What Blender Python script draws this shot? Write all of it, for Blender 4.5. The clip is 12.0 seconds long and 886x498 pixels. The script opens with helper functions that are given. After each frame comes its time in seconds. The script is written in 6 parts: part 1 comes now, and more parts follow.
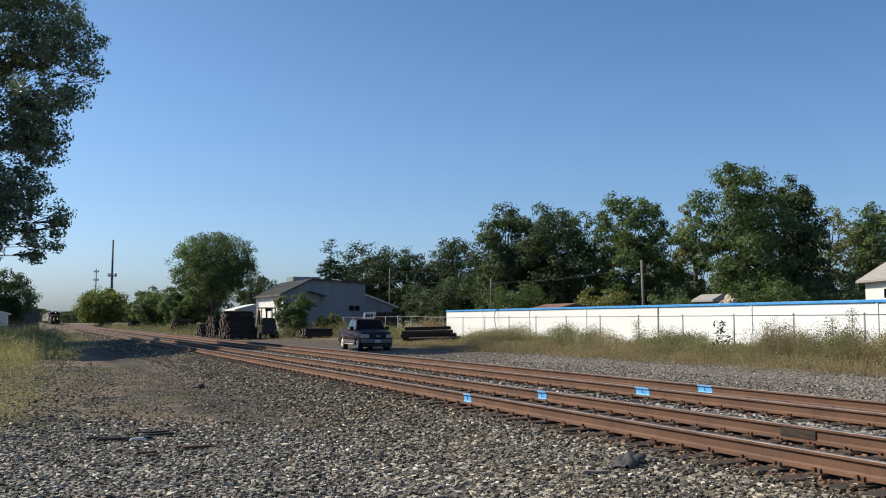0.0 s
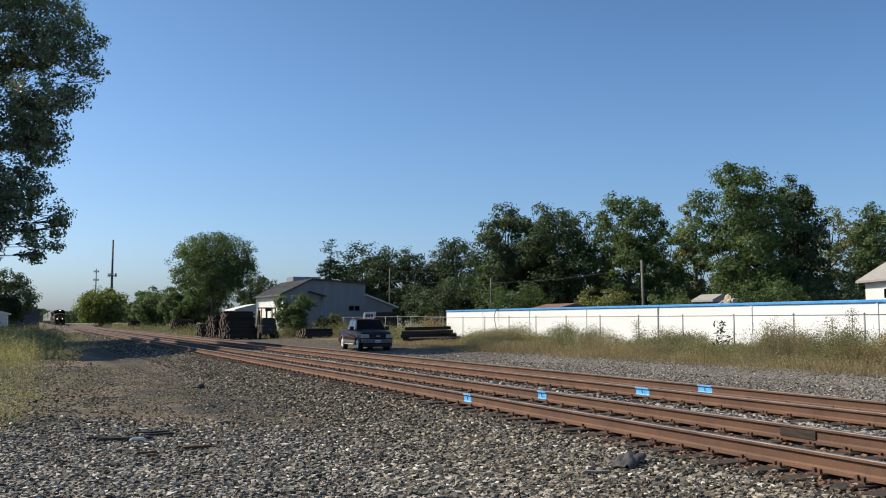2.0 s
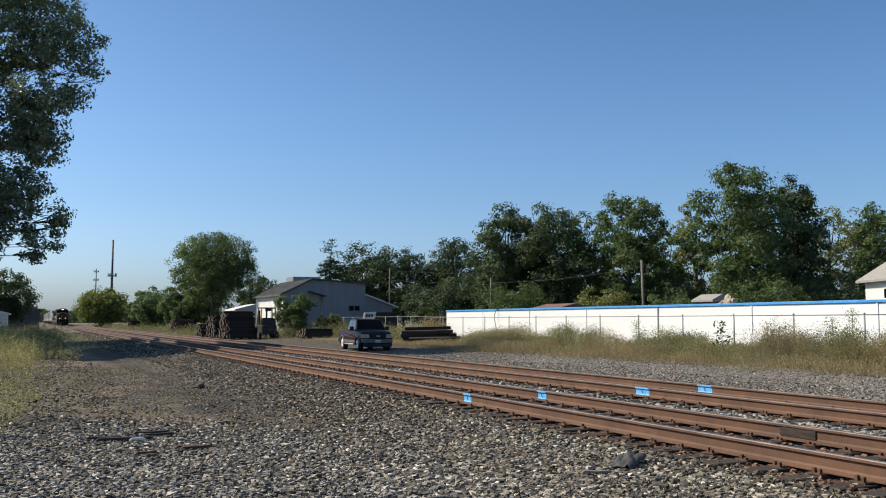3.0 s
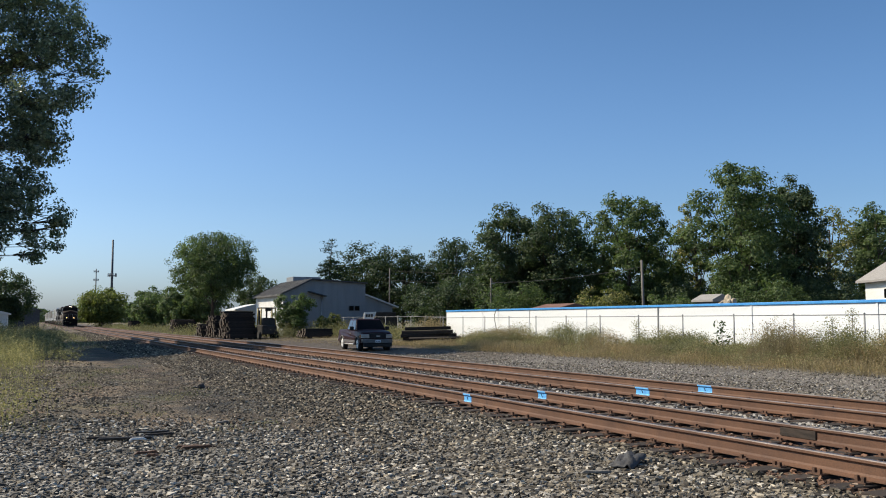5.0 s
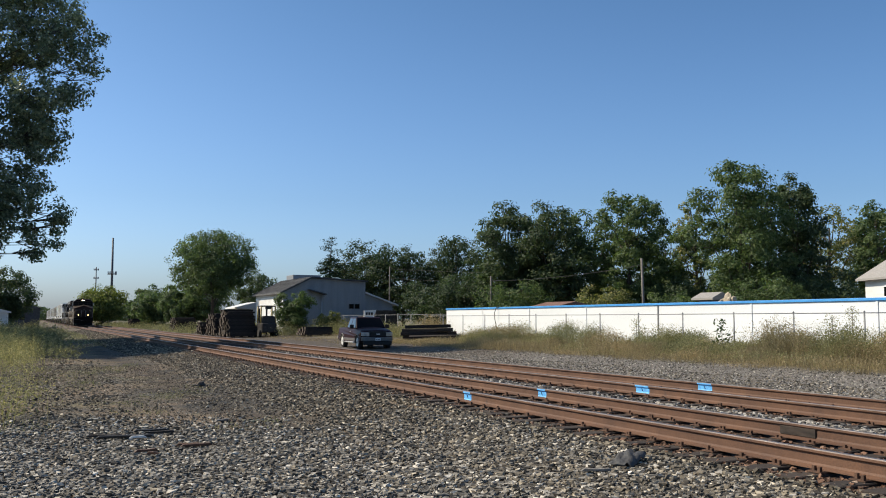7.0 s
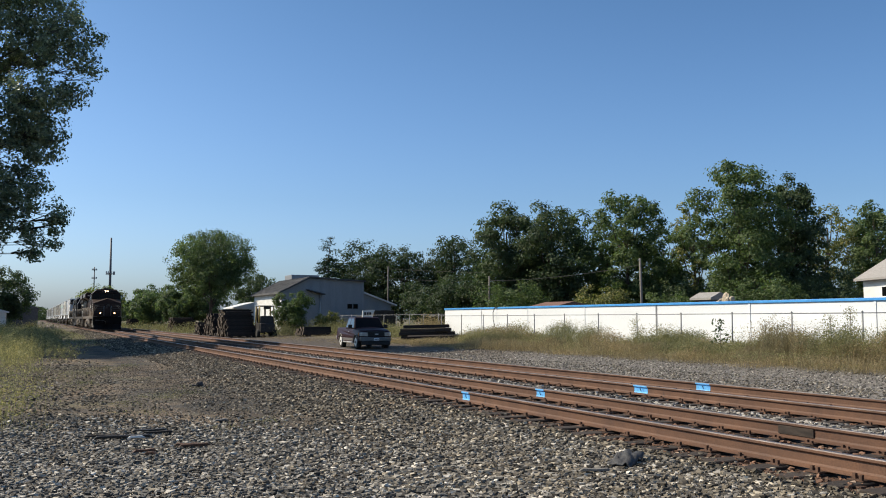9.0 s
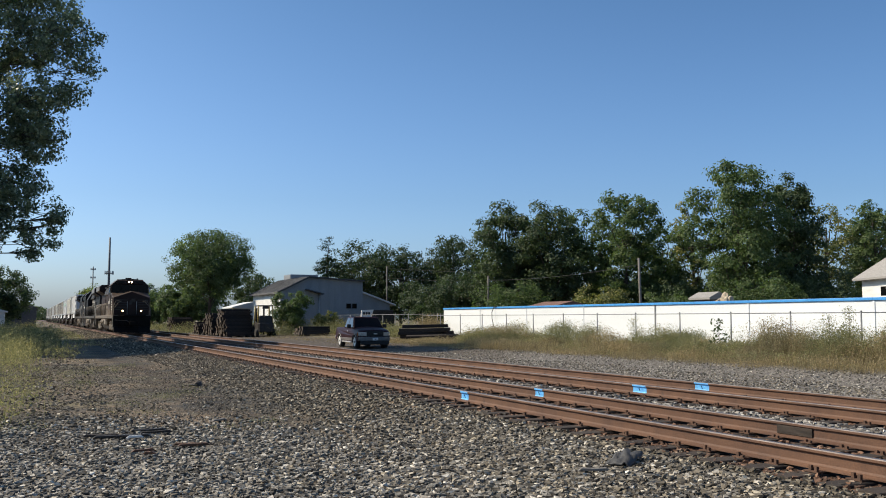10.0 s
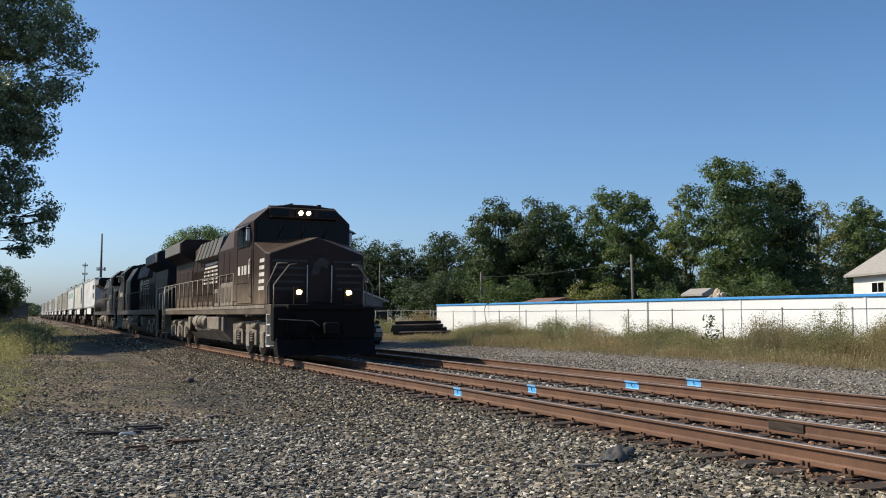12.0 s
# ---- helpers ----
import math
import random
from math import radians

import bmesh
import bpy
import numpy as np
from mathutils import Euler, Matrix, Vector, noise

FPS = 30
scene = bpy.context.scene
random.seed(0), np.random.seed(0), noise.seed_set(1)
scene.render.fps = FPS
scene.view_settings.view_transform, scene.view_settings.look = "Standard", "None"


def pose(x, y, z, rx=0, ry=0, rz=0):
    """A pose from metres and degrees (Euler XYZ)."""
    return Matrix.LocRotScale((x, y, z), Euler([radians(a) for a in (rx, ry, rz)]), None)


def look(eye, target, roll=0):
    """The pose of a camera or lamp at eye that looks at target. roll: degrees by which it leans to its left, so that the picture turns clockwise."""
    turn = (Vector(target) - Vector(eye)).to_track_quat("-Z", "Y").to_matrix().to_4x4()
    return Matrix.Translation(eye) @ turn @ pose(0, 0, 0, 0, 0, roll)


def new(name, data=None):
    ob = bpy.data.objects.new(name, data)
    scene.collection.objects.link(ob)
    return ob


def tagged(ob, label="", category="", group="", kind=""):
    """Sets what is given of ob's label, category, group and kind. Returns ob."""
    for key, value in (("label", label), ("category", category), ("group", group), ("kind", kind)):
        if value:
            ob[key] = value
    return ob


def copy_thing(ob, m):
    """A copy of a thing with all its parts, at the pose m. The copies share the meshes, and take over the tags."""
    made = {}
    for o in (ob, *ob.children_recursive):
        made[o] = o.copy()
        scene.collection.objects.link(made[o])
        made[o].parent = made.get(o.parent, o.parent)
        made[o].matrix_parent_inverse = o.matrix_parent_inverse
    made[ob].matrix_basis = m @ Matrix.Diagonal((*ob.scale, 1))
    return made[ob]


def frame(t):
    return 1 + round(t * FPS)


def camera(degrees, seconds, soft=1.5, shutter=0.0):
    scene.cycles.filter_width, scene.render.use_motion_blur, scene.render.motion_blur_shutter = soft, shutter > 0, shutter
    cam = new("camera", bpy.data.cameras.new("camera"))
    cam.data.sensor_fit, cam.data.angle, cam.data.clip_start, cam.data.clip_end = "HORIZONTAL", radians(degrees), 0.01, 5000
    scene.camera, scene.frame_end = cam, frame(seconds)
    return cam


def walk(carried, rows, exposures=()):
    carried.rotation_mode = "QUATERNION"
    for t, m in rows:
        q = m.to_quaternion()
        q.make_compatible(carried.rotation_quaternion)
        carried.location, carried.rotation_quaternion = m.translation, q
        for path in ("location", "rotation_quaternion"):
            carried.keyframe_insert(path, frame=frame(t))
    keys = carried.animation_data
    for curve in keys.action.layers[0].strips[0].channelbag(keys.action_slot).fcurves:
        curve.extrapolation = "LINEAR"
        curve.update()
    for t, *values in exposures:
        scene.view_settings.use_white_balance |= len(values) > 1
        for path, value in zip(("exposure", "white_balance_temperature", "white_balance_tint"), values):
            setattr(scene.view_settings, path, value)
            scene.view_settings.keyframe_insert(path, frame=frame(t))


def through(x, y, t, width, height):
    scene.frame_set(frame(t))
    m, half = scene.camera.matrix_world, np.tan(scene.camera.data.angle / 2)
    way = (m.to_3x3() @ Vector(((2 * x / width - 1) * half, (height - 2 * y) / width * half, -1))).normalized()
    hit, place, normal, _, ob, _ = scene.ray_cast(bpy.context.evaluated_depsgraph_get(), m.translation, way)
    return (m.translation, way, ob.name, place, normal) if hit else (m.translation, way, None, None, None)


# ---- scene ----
# Y runs along the tracks towards the oncoming train, X across them; z = 0 is the yard's gravel, rail tops lie at 0.35.
YAW, EYE = 24.4, (0.0, 0.0, 1.616)


def aim(right, up, roll=0.0):
    """A pose of the camera at its one standpoint, turned from the first view by degrees to the right and up."""
    return pose(*EYE, 90 + 4.54 + up, roll, -YAW - right)


cam = camera(52.2, 12.0, soft=1.0)
walk(cam, [(0.0, aim(0, 0)), (3.0, aim(0, 0)), (5.5, aim(0, 0)), (6.0, aim(0, -0.05)), (6.5, aim(-0.03, -0.12)), (7.0, aim(0, -0.12)),
           (9.0, aim(0.1, -0.12)), (9.5, aim(0.11, -0.16)), (10.0, aim(0.17, -0.14)), (10.5, aim(0.24, -0.21)), (11.0, aim(0.24, -0.21)),
           (11.5, aim(0.27, -0.26)), (12.0, aim(0.62, -0.37))])

# Daylight: a clear afternoon, the sun beside the track, on the camera's side.
SUN_AZ, SUN_EL = radians(-55), radians(41)
world = bpy.data.worlds.new("sky")
scene.world = world
world.use_nodes = True
wn = world.node_tree
sky = wn.nodes.new("ShaderNodeTexSky")
sky.sky_type, sky.sun_disc = "NISHITA", False
sky.sun_elevation, sky.sun_rotation = SUN_EL, SUN_AZ
sky.air_density, sky.dust_density, sky.ozone_density = 1.0, 2.0, 3.3
# the haze near the horizon is paler and bluer than the clear air above
way = wn.nodes.new("ShaderNodeTexCoord")
split = wn.nodes.new("ShaderNodeSeparateXYZ")
wn.links.new(way.outputs["Generated"], split.inputs[0])
haze = wn.nodes.new("ShaderNodeValToRGB")
haze.color_ramp.elements.new(0.5)
for e, p, c in zip(haze.color_ramp.elements, (0.0, 0.13, 0.4), ((1.17, 1.44, 1.92), (0.88, 1.12, 1.40), (0.605, 0.875, 1.06))):
    e.position, e.color = p, (*c, 1)
wn.links.new(split.outputs[2], haze.inputs[0])
tint = wn.nodes.new("ShaderNodeMixRGB")
tint.blend_type = "MULTIPLY"
tint.inputs[0].default_value = 1.0
wn.links.new(sky.outputs[0], tint.inputs[1])
wn.links.new(haze.outputs[0], tint.inputs[2])
wn.links.new(tint.outputs[0], wn.nodes["Background"].inputs[0])
wn.nodes["Background"].inputs[1].default_value = 0.095
sun = new("sun", bpy.data.lights.new("sun", "SUN"))
sun.data.energy, sun.data.angle, sun.data.color = 5.0, radians(0.53), (1.0, 0.875, 0.695)
to_sun = Vector((math.sin(SUN_AZ) * math.cos(SUN_EL), math.cos(SUN_AZ) * math.cos(SUN_EL), math.sin(SUN_EL)))
sun.matrix_world = look((-60, 20, 60), Vector((-60, 20, 60)) - to_sun)
scene.view_settings.exposure = 0.3


# ---- materials ----
def mat(name, rough=0.8, metal=0.0):
    m = bpy.data.materials.new(name)
    m.use_nodes = True
    b = m.node_tree.nodes["Principled BSDF"]
    b.inputs["Roughness"].default_value, b.inputs["Metallic"].default_value = rough, metal
    return m, m.node_tree, b


def add(nt, kind, **sets):
    n = nt.nodes.new(kind)
    for k, v in sets.items():
        n.inputs[k.replace("_", " ")].default_value = v
    return n


def ramp(nt, source, stops):
    r = nt.nodes.new("ShaderNodeValToRGB")
    els = r.color_ramp.elements
    while len(els) < len(stops):
        els.new(0.5)
    for e, (p, c) in zip(els, stops):
        e.position, e.color = p, (*c, 1)
    nt.links.new(source, r.inputs[0])
    return r.outputs[0]


def mixed(nt, how, fac, a, b):
    n = nt.nodes.new("ShaderNodeMixRGB")
    n.blend_type = how
    for sock, v in zip(n.inputs, (fac, a, b)):
        if isinstance(v, bpy.types.NodeSocket):
            nt.links.new(v, sock)
        elif isinstance(v, tuple):
            sock.default_value = (*v, 1)
        else:
            sock.default_value = v
    return n.outputs[0]


def coords(nt, scale=(1, 1, 1)):
    tc = nt.nodes.new("ShaderNodeTexCoord")
    mp = nt.nodes.new("ShaderNodeMapping")
    mp.inputs["Scale"].default_value = scale
    nt.links.new(tc.outputs["Object"], mp.inputs[0])
    return mp.outputs[0]


def noise_tex(nt, at, scale, detail=5.0, rough=0.55):
    n = add(nt, "ShaderNodeTexNoise", Scale=scale, Detail=detail, Roughness=rough)
    nt.links.new(at, n.inputs["Vector"])
    return n.outputs["Fac"]


def bump(nt, bsdf, height, strength=0.3, dist=0.02):
    b = add(nt, "ShaderNodeBump", Strength=strength, Distance=dist)
    nt.links.new(height, b.inputs["Height"])
    nt.links.new(b.outputs[0], bsdf.inputs["Normal"])


def worn(name, dark, light, scale=3.0, rough=0.7, metal=0.0, grain=40.0, relief=0.2, stretch=(1, 1, 1), stain=None, stain_at=0.62, spread=0.0):
    """A surface that varies at two scales between two colours, with a fine grain and, where given, stains; spread: difference from piece to piece."""
    m, nt, b = mat(name, rough, metal)
    at = coords(nt, stretch)
    big, fine = noise_tex(nt, at, scale), noise_tex(nt, at, grain, 3.0)
    col = ramp(nt, big, [(0.3, dark), (0.7, light)])
    col = mixed(nt, "OVERLAY", 0.5, col, ramp(nt, fine, [(0.3, (0.25,) * 3), (0.7, (0.75,) * 3)]))
    if stain:
        s = noise_tex(nt, at, scale * 1.7, 8.0, 0.65)
        col = mixed(nt, "MIX", ramp(nt, s, [(stain_at, (0,) * 3), (stain_at + 0.1, (1,) * 3)]), col, stain)
    if spread:
        info = nt.nodes.new("ShaderNodeObjectInfo")
        geo = nt.nodes.new("ShaderNodeNewGeometry")
        both = nt.nodes.new("ShaderNodeMath")
        both.operation = "ADD"
        nt.links.new(info.outputs["Random"], both.inputs[0])
        nt.links.new(geo.outputs["Random Per Island"], both.inputs[1])
        wrap = nt.nodes.new("ShaderNodeMath")
        wrap.operation = "FRACT"
        nt.links.new(both.outputs[0], wrap.inputs[0])
        col = mixed(nt, "MULTIPLY", 1.0, col, ramp(nt, wrap.outputs[0], [(0, (1 - spread,) * 3), (1, (1.0 + spread * 0.4,) * 3)]))
    nt.links.new(col, b.inputs["Base Color"])
    bump(nt, b, fine, relief, 0.01)
    return m


def leafy(name, a, b, c, through_light=0.42, through=(1.0, 1.12, 0.7)):
    """Leaves: colours from leaf to leaf and from bough to bough, partly let through by the light."""
    m, nt, p = mat(name, 0.55)
    geo = nt.nodes.new("ShaderNodeNewGeometry")
    col = ramp(nt, geo.outputs["Random Per Island"], [(0.0, a), (0.6, b), (1.0, c)])
    big = noise_tex(nt, coords(nt), 0.5, 3.0)
    col = mixed(nt, "MULTIPLY", 1.0, col, ramp(nt, big, [(0.3, (0.7, 0.75, 0.7)), (0.7, (1.15, 1.1, 0.95))]))
    nt.links.new(col, p.inputs["Base Color"])
    p.inputs["Specular IOR Level"].default_value = 0.3
    tr = nt.nodes.new("ShaderNodeBsdfTranslucent")
    nt.links.new(mixed(nt, "MULTIPLY", 1.0, col, through), tr.inputs[0])
    mx = nt.nodes.new("ShaderNodeMixShader")
    mx.inputs[0].default_value = through_light
    nt.links.new(p.outputs[0], mx.inputs[1])
    nt.links.new(tr.outputs[0], mx.inputs[2])
    nt.links.new(mx.outputs[0], nt.nodes["Material Output"].inputs[0])
    return m


def glow(name, colour, strength):
    m, nt, b = mat(name, 0.3)
    b.inputs["Base Color"].default_value = (*colour, 1)
    b.inputs["Emission Color"].default_value = (*colour, 1)
    b.inputs["Emission Strength"].default_value = strength
    return m


def ground_material():
    m, nt, b = mat("gravel_ground", 0.9)
    at = coords(nt)
    tc = nt.nodes.new("ShaderNodeSeparateXYZ")
    nt.links.new(at, tc.inputs[0])
    vor = add(nt, "ShaderNodeTexVoronoi", Scale=24.0)
    nt.links.new(at, vor.inputs["Vector"])
    # base colour darkened to give the shaded gaps between the loose stones
    stone = ramp(nt, vor.outputs["Color"], [(0.15, (0.032, 0.028, 0.022)), (0.5, (0.07, 0.062, 0.049)), (0.9, (0.16, 0.145, 0.118))])
    dirt = ramp(nt, noise_tex(nt, at, 9.0, 8.0, 0.7), [(0.3, (0.118, 0.088, 0.058)), (0.7, (0.27, 0.207, 0.142))])
    fine_v = add(nt, "ShaderNodeTexVoronoi", Scale=75.0)
    nt.links.new(at, fine_v.inputs["Vector"])
    grit = ramp(nt, fine_v.outputs["Color"], [(0.2, (0.35,) * 3), (0.6, (0.5,) * 3), (0.95, (0.85,) * 3)])
    dirt = mixed(nt, "OVERLAY", 0.85, dirt, grit)
    speck = add(nt, "ShaderNodeTexVoronoi", Scale=26.0)
    nt.links.new(at, speck.inputs["Vector"])
    one = nt.nodes.new("ShaderNodeSeparateColor")
    nt.links.new(speck.outputs["Color"], one.inputs[0])
    dirt = mixed(nt, "OVERLAY", 0.8, dirt, ramp(nt, one.outputs[0], [(0.0, (0.18,) * 3), (0.25, (0.42,) * 3), (0.75, (0.55,) * 3), (1.0, (0.9, 0.87, 0.82))]))
    patch = noise_tex(nt, at, 0.35, 6.0, 0.6)
    col = mixed(nt, "MIX", ramp(nt, patch, [(0.42, (0,) * 3), (0.58, (1,) * 3)]), stone, dirt)
    # dry grass and soil away from the tracks
    soil = ramp(nt, noise_tex(nt, at, 1.2, 8.0, 0.7), [(0.3, (0.10, 0.085, 0.05)), (0.7, (0.2, 0.165, 0.095))])
    def beyond(lo, hi, axis=0):
        r = add(nt, "ShaderNodeMapRange")
        r.inputs["From Min"].default_value, r.inputs["From Max"].default_value = lo, hi
        wob = nt.nodes.new("ShaderNodeMath")
        wob.operation = "MULTIPLY_ADD"
        nt.links.new(noise_tex(nt, at, 0.5, 4.0), wob.inputs[0])
        wob.inputs[1].default_value = 3.0
        nt.links.new(tc.outputs[axis], wob.inputs[2])
        nt.links.new(wob.outputs[0], r.inputs["Value"])
        return r.outputs[0]
    col = mixed(nt, "MULTIPLY", 1.0, col, ramp(nt, noise_tex(nt, at, 1.3, 9.0, 0.72), [(0.3, (0.55, 0.52, 0.48)), (0.5, (0.95, 0.92, 0.87)), (0.72, (1.4, 1.3, 1.15))]))
    # a dark cinder path along the foot of the ballast, and clean grey gravel on the lane
    path = mixed(nt, "MULTIPLY", 1.0, beyond(3.9, 4.6), beyond(5.9, 5.1))
    col = mixed(nt, "MIX", path, col, mixed(nt, "MULTIPLY", 1.0, col, (0.5, 0.48, 0.46)))
    lane = ramp(nt, vor.outputs["Color"], [(0.15, (0.11, 0.096, 0.08)), (0.5, (0.185, 0.165, 0.14)), (0.9, (0.31, 0.28, 0.24))])
    col = mixed(nt, "MIX", mixed(nt, "MULTIPLY", 1.0, beyond(15.6, 16.4), beyond(46.0, 36.0, 1)), col, lane)
    earth = ramp(nt, noise_tex(nt, at, 2.2, 8.0, 0.7), [(0.3, (0.05, 0.04, 0.03)), (0.7, (0.115, 0.09, 0.066))])
    col = mixed(nt, "MIX", mixed(nt, "MULTIPLY", 1.0, beyond(15.6, 16.4), beyond(38.0, 47.0, 1)), col, earth)
    rust = ramp(nt, noise_tex(nt, at, 6.0, 6.0, 0.7), [(0.3, (0.05, 0.026, 0.015)), (0.7, (0.135, 0.072, 0.042))])
    for lo, hi in ((8.0, 10.6), (11.7, 14.3)):
        col = mixed(nt, "MIX", mixed(nt, "MULTIPLY", 1.0, beyond(lo, lo + 0.5), beyond(hi, hi - 0.5)), col, rust)
    moss = ramp(nt, noise_tex(nt, at, 12.0, 6.0, 0.7), [(0.3, (0.07, 0.068, 0.028)), (0.7, (0.175, 0.165, 0.07))])
    mossy = mixed(nt, "MULTIPLY", 1.0, ramp(nt, noise_tex(nt, at, 0.42, 6.0, 0.65), [(0.53, (0,) * 3), (0.66, (0.75,) * 3)]), mixed(nt, "MULTIPLY", 1.0, beyond(5.6, 4.6), beyond(15.0, 18.0, 1)))
    col = mixed(nt, "MIX", mossy, col, moss)
    col = mixed(nt, "MIX", beyond(23.3, 24.6), col, soil)
    col = mixed(nt, "MIX", beyond(0.8, -1.0), col, soil)
    nt.links.new(col, b.inputs["Base Color"])
    both = nt.nodes.new("ShaderNodeMath")
    both.operation = "ADD"
    nt.links.new(vor.outputs["Distance"], both.inputs[0])
    nt.links.new(fine_v.outputs["Distance"], both.inputs[1])
    bump(nt, b, both.outputs[0], 0.8, 0.025)
    return m


def stone_material(name, stops):
    m, nt, b = mat(name, 0.85)
    geo = nt.nodes.new("ShaderNodeNewGeometry")
    col = ramp(nt, geo.outputs["Random Per Island"], stops)
    fine = noise_tex(nt, coords(nt), 45.0, 4.0)
    nt.links.new(mixed(nt, "OVERLAY", 0.45, col, ramp(nt, fine, [(0.3, (0.3,) * 3), (0.7, (0.7,) * 3)])), b.inputs["Base Color"])
    bump(nt, b, fine, 0.3, 0.01)
    return m


def glass_material(name, tint, rough=0.04):
    m, nt, b = mat(name, rough)
    b.inputs["Base Color"].default_value = (*tint, 1)
    b.inputs["Specular IOR Level"].default_value = 0.4
    return m


M_GROUND = ground_material()
M_STONE = stone_material("ballast_stone", [(0.0, (0.020, 0.016, 0.011)), (0.4, (0.092, 0.076, 0.053)), (0.8, (0.208, 0.173, 0.123)), (0.95, (0.350, 0.297, 0.215)), (1.0, (0.60, 0.525, 0.40))])
M_STONE_GREY = stone_material("crushed_grey_stone", [(0.0, (0.030, 0.026, 0.021)), (0.4, (0.130, 0.117, 0.096)), (0.8, (0.282, 0.256, 0.212)), (0.95, (0.47, 0.43, 0.362)), (1.0, (0.74, 0.68, 0.57))])
M_STONE_LIGHT = stone_material("pale_ballast_stone", [(0.0, (0.05, 0.045, 0.039)), (0.4, (0.175, 0.158, 0.137)), (0.8, (0.32, 0.293, 0.255)), (1.0, (0.62, 0.58, 0.51))])
M_STONE_RUST = stone_material("rust_dusted_stone", [(0.0, (0.032, 0.019, 0.012)), (0.5, (0.135, 0.068, 0.037)), (0.9, (0.225, 0.123, 0.073)), (1.0, (0.36, 0.27, 0.2))])
M_RUST = worn("rusted_rail", (0.070, 0.033, 0.019), (0.135, 0.065, 0.034), 2.0, 0.75, 0.0, 60, 0.2, stain=(0.055, 0.03, 0.02))
M_RAILTOP = worn("polished_railhead", (0.13, 0.105, 0.093), (0.24, 0.205, 0.185), 4.0, 0.45, 0.7, 60, 0.1)
M_TIE = worn("creosoted_tie", (0.024, 0.017, 0.012), (0.066, 0.048, 0.036), 5.0, 0.9, 0, 50, 0.5, (6, 1, 6), spread=0.4)
M_SPIKE = worn("rusty_spike", (0.055, 0.03, 0.018), (0.12, 0.06, 0.034), 10.0, 0.85)
M_BLUE_MARK = worn("blue_spray_paint", (0.08, 0.30, 0.62), (0.12, 0.42, 0.78), 12.0, 0.6, stain=(0.26, 0.13, 0.08), stain_at=0.66)
M_WALL = worn("white_panel", (0.66, 0.68, 0.69), (0.75, 0.77, 0.78), 0.8, 0.55, 0, 30, 0.04, (0.3, 0.3, 2), stain=(0.58, 0.58, 0.56), stain_at=0.66)
M_CAP = worn("blue_capping", (0.04, 0.24, 0.58), (0.07, 0.32, 0.70), 2.0, 0.5)
M_GALV = worn("galvanised_steel", (0.36, 0.37, 0.38), (0.52, 0.53, 0.54), 6.0, 0.45, 0.6)
M_FENCE = worn("dull_galvanised_tube", (0.17, 0.175, 0.18), (0.27, 0.275, 0.28), 6.0, 0.6, 0.3)
M_LEAF = leafy("green_leaves", (0.076, 0.115, 0.052), (0.108, 0.157, 0.069), (0.163, 0.211, 0.095), 0.44)
M_LEAF_DARK = leafy("dark_leaves", (0.056, 0.085, 0.048), (0.078, 0.112, 0.060), (0.109, 0.143, 0.075), 0.40)
M_LEAF_YELLOW = leafy("yellowing_leaves", (0.105, 0.135, 0.055), (0.205, 0.215, 0.09), (0.38, 0.345, 0.15))
M_LEAF_POPLAR = leafy("poplar_leaves", (0.130, 0.165, 0.110), (0.215, 0.260, 0.170), (0.420, 0.445, 0.315), 0.4)
M_LEAF_POPLAR.node_tree.nodes["Principled BSDF"].inputs["Roughness"].default_value = 0.38
M_LEAF_POPLAR.node_tree.nodes["Principled BSDF"].inputs["Specular IOR Level"].default_value = 0.6
# green leaves darkened in colour, for the shade on the trees by the warehouse
M_LEAF_SHADED = leafy("shaded_green_leaves", (0.034, 0.055, 0.030), (0.056, 0.085, 0.043), (0.085, 0.12, 0.06), 0.35)
M_LEAF_OPEN = leafy("open_crown_leaves", (0.082, 0.118, 0.062), (0.118, 0.166, 0.083), (0.180, 0.228, 0.116), 0.48)
M_LEAF_OLIVE = leafy("olive_leaves", (0.10, 0.125, 0.042), (0.17, 0.195, 0.066), (0.27, 0.28, 0.10), 0.5)
M_NEEDLE = leafy("conifer_needles", (0.018, 0.044, 0.021), (0.031, 0.065, 0.031), (0.052, 0.098, 0.046), 0.15)
M_WEED = leafy("weeds", (0.175, 0.182, 0.092), (0.315, 0.310, 0.168), (0.560, 0.510, 0.310), 0.4, (1.0, 1.0, 0.85))
M_WEED_EDGE = leafy("olive_weeds", (0.130, 0.142, 0.072), (0.235, 0.235, 0.124), (0.42, 0.385, 0.22), 0.4, (1.0, 1.0, 0.85))
M_WEED_YARD = leafy("yellow_green_weeds", (0.195, 0.195, 0.085), (0.345, 0.325, 0.150), (0.56, 0.50, 0.265), 0.4, (1.0, 1.0, 0.85))
M_WEED_DRY = leafy("dry_weeds", (0.195, 0.158, 0.100), (0.330, 0.266, 0.165), (0.500, 0.408, 0.262), 0.4, (1.0, 1.0, 0.85))
M_WEED_GREEN = leafy("green_weeds", (0.144, 0.161, 0.081), (0.259, 0.259, 0.138), (0.483, 0.443, 0.265), 0.4, (1.0, 1.0, 0.85))
M_BARK = worn("bark", (0.05, 0.04, 0.032), (0.12, 0.10, 0.08), 4.0, 0.95, 0, 30, 0.6, (3, 3, 0.6))
M_BLACK = worn("black_paint", (0.004, 0.0035, 0.003), (0.009, 0.0075, 0.0065), 1.5, 0.6, 0, 40, 0.05, stain=(0.02, 0.015, 0.011), stain_at=0.66)
M_BLACK.node_tree.nodes["Principled BSDF"].inputs["Specular IOR Level"].default_value = 0.12
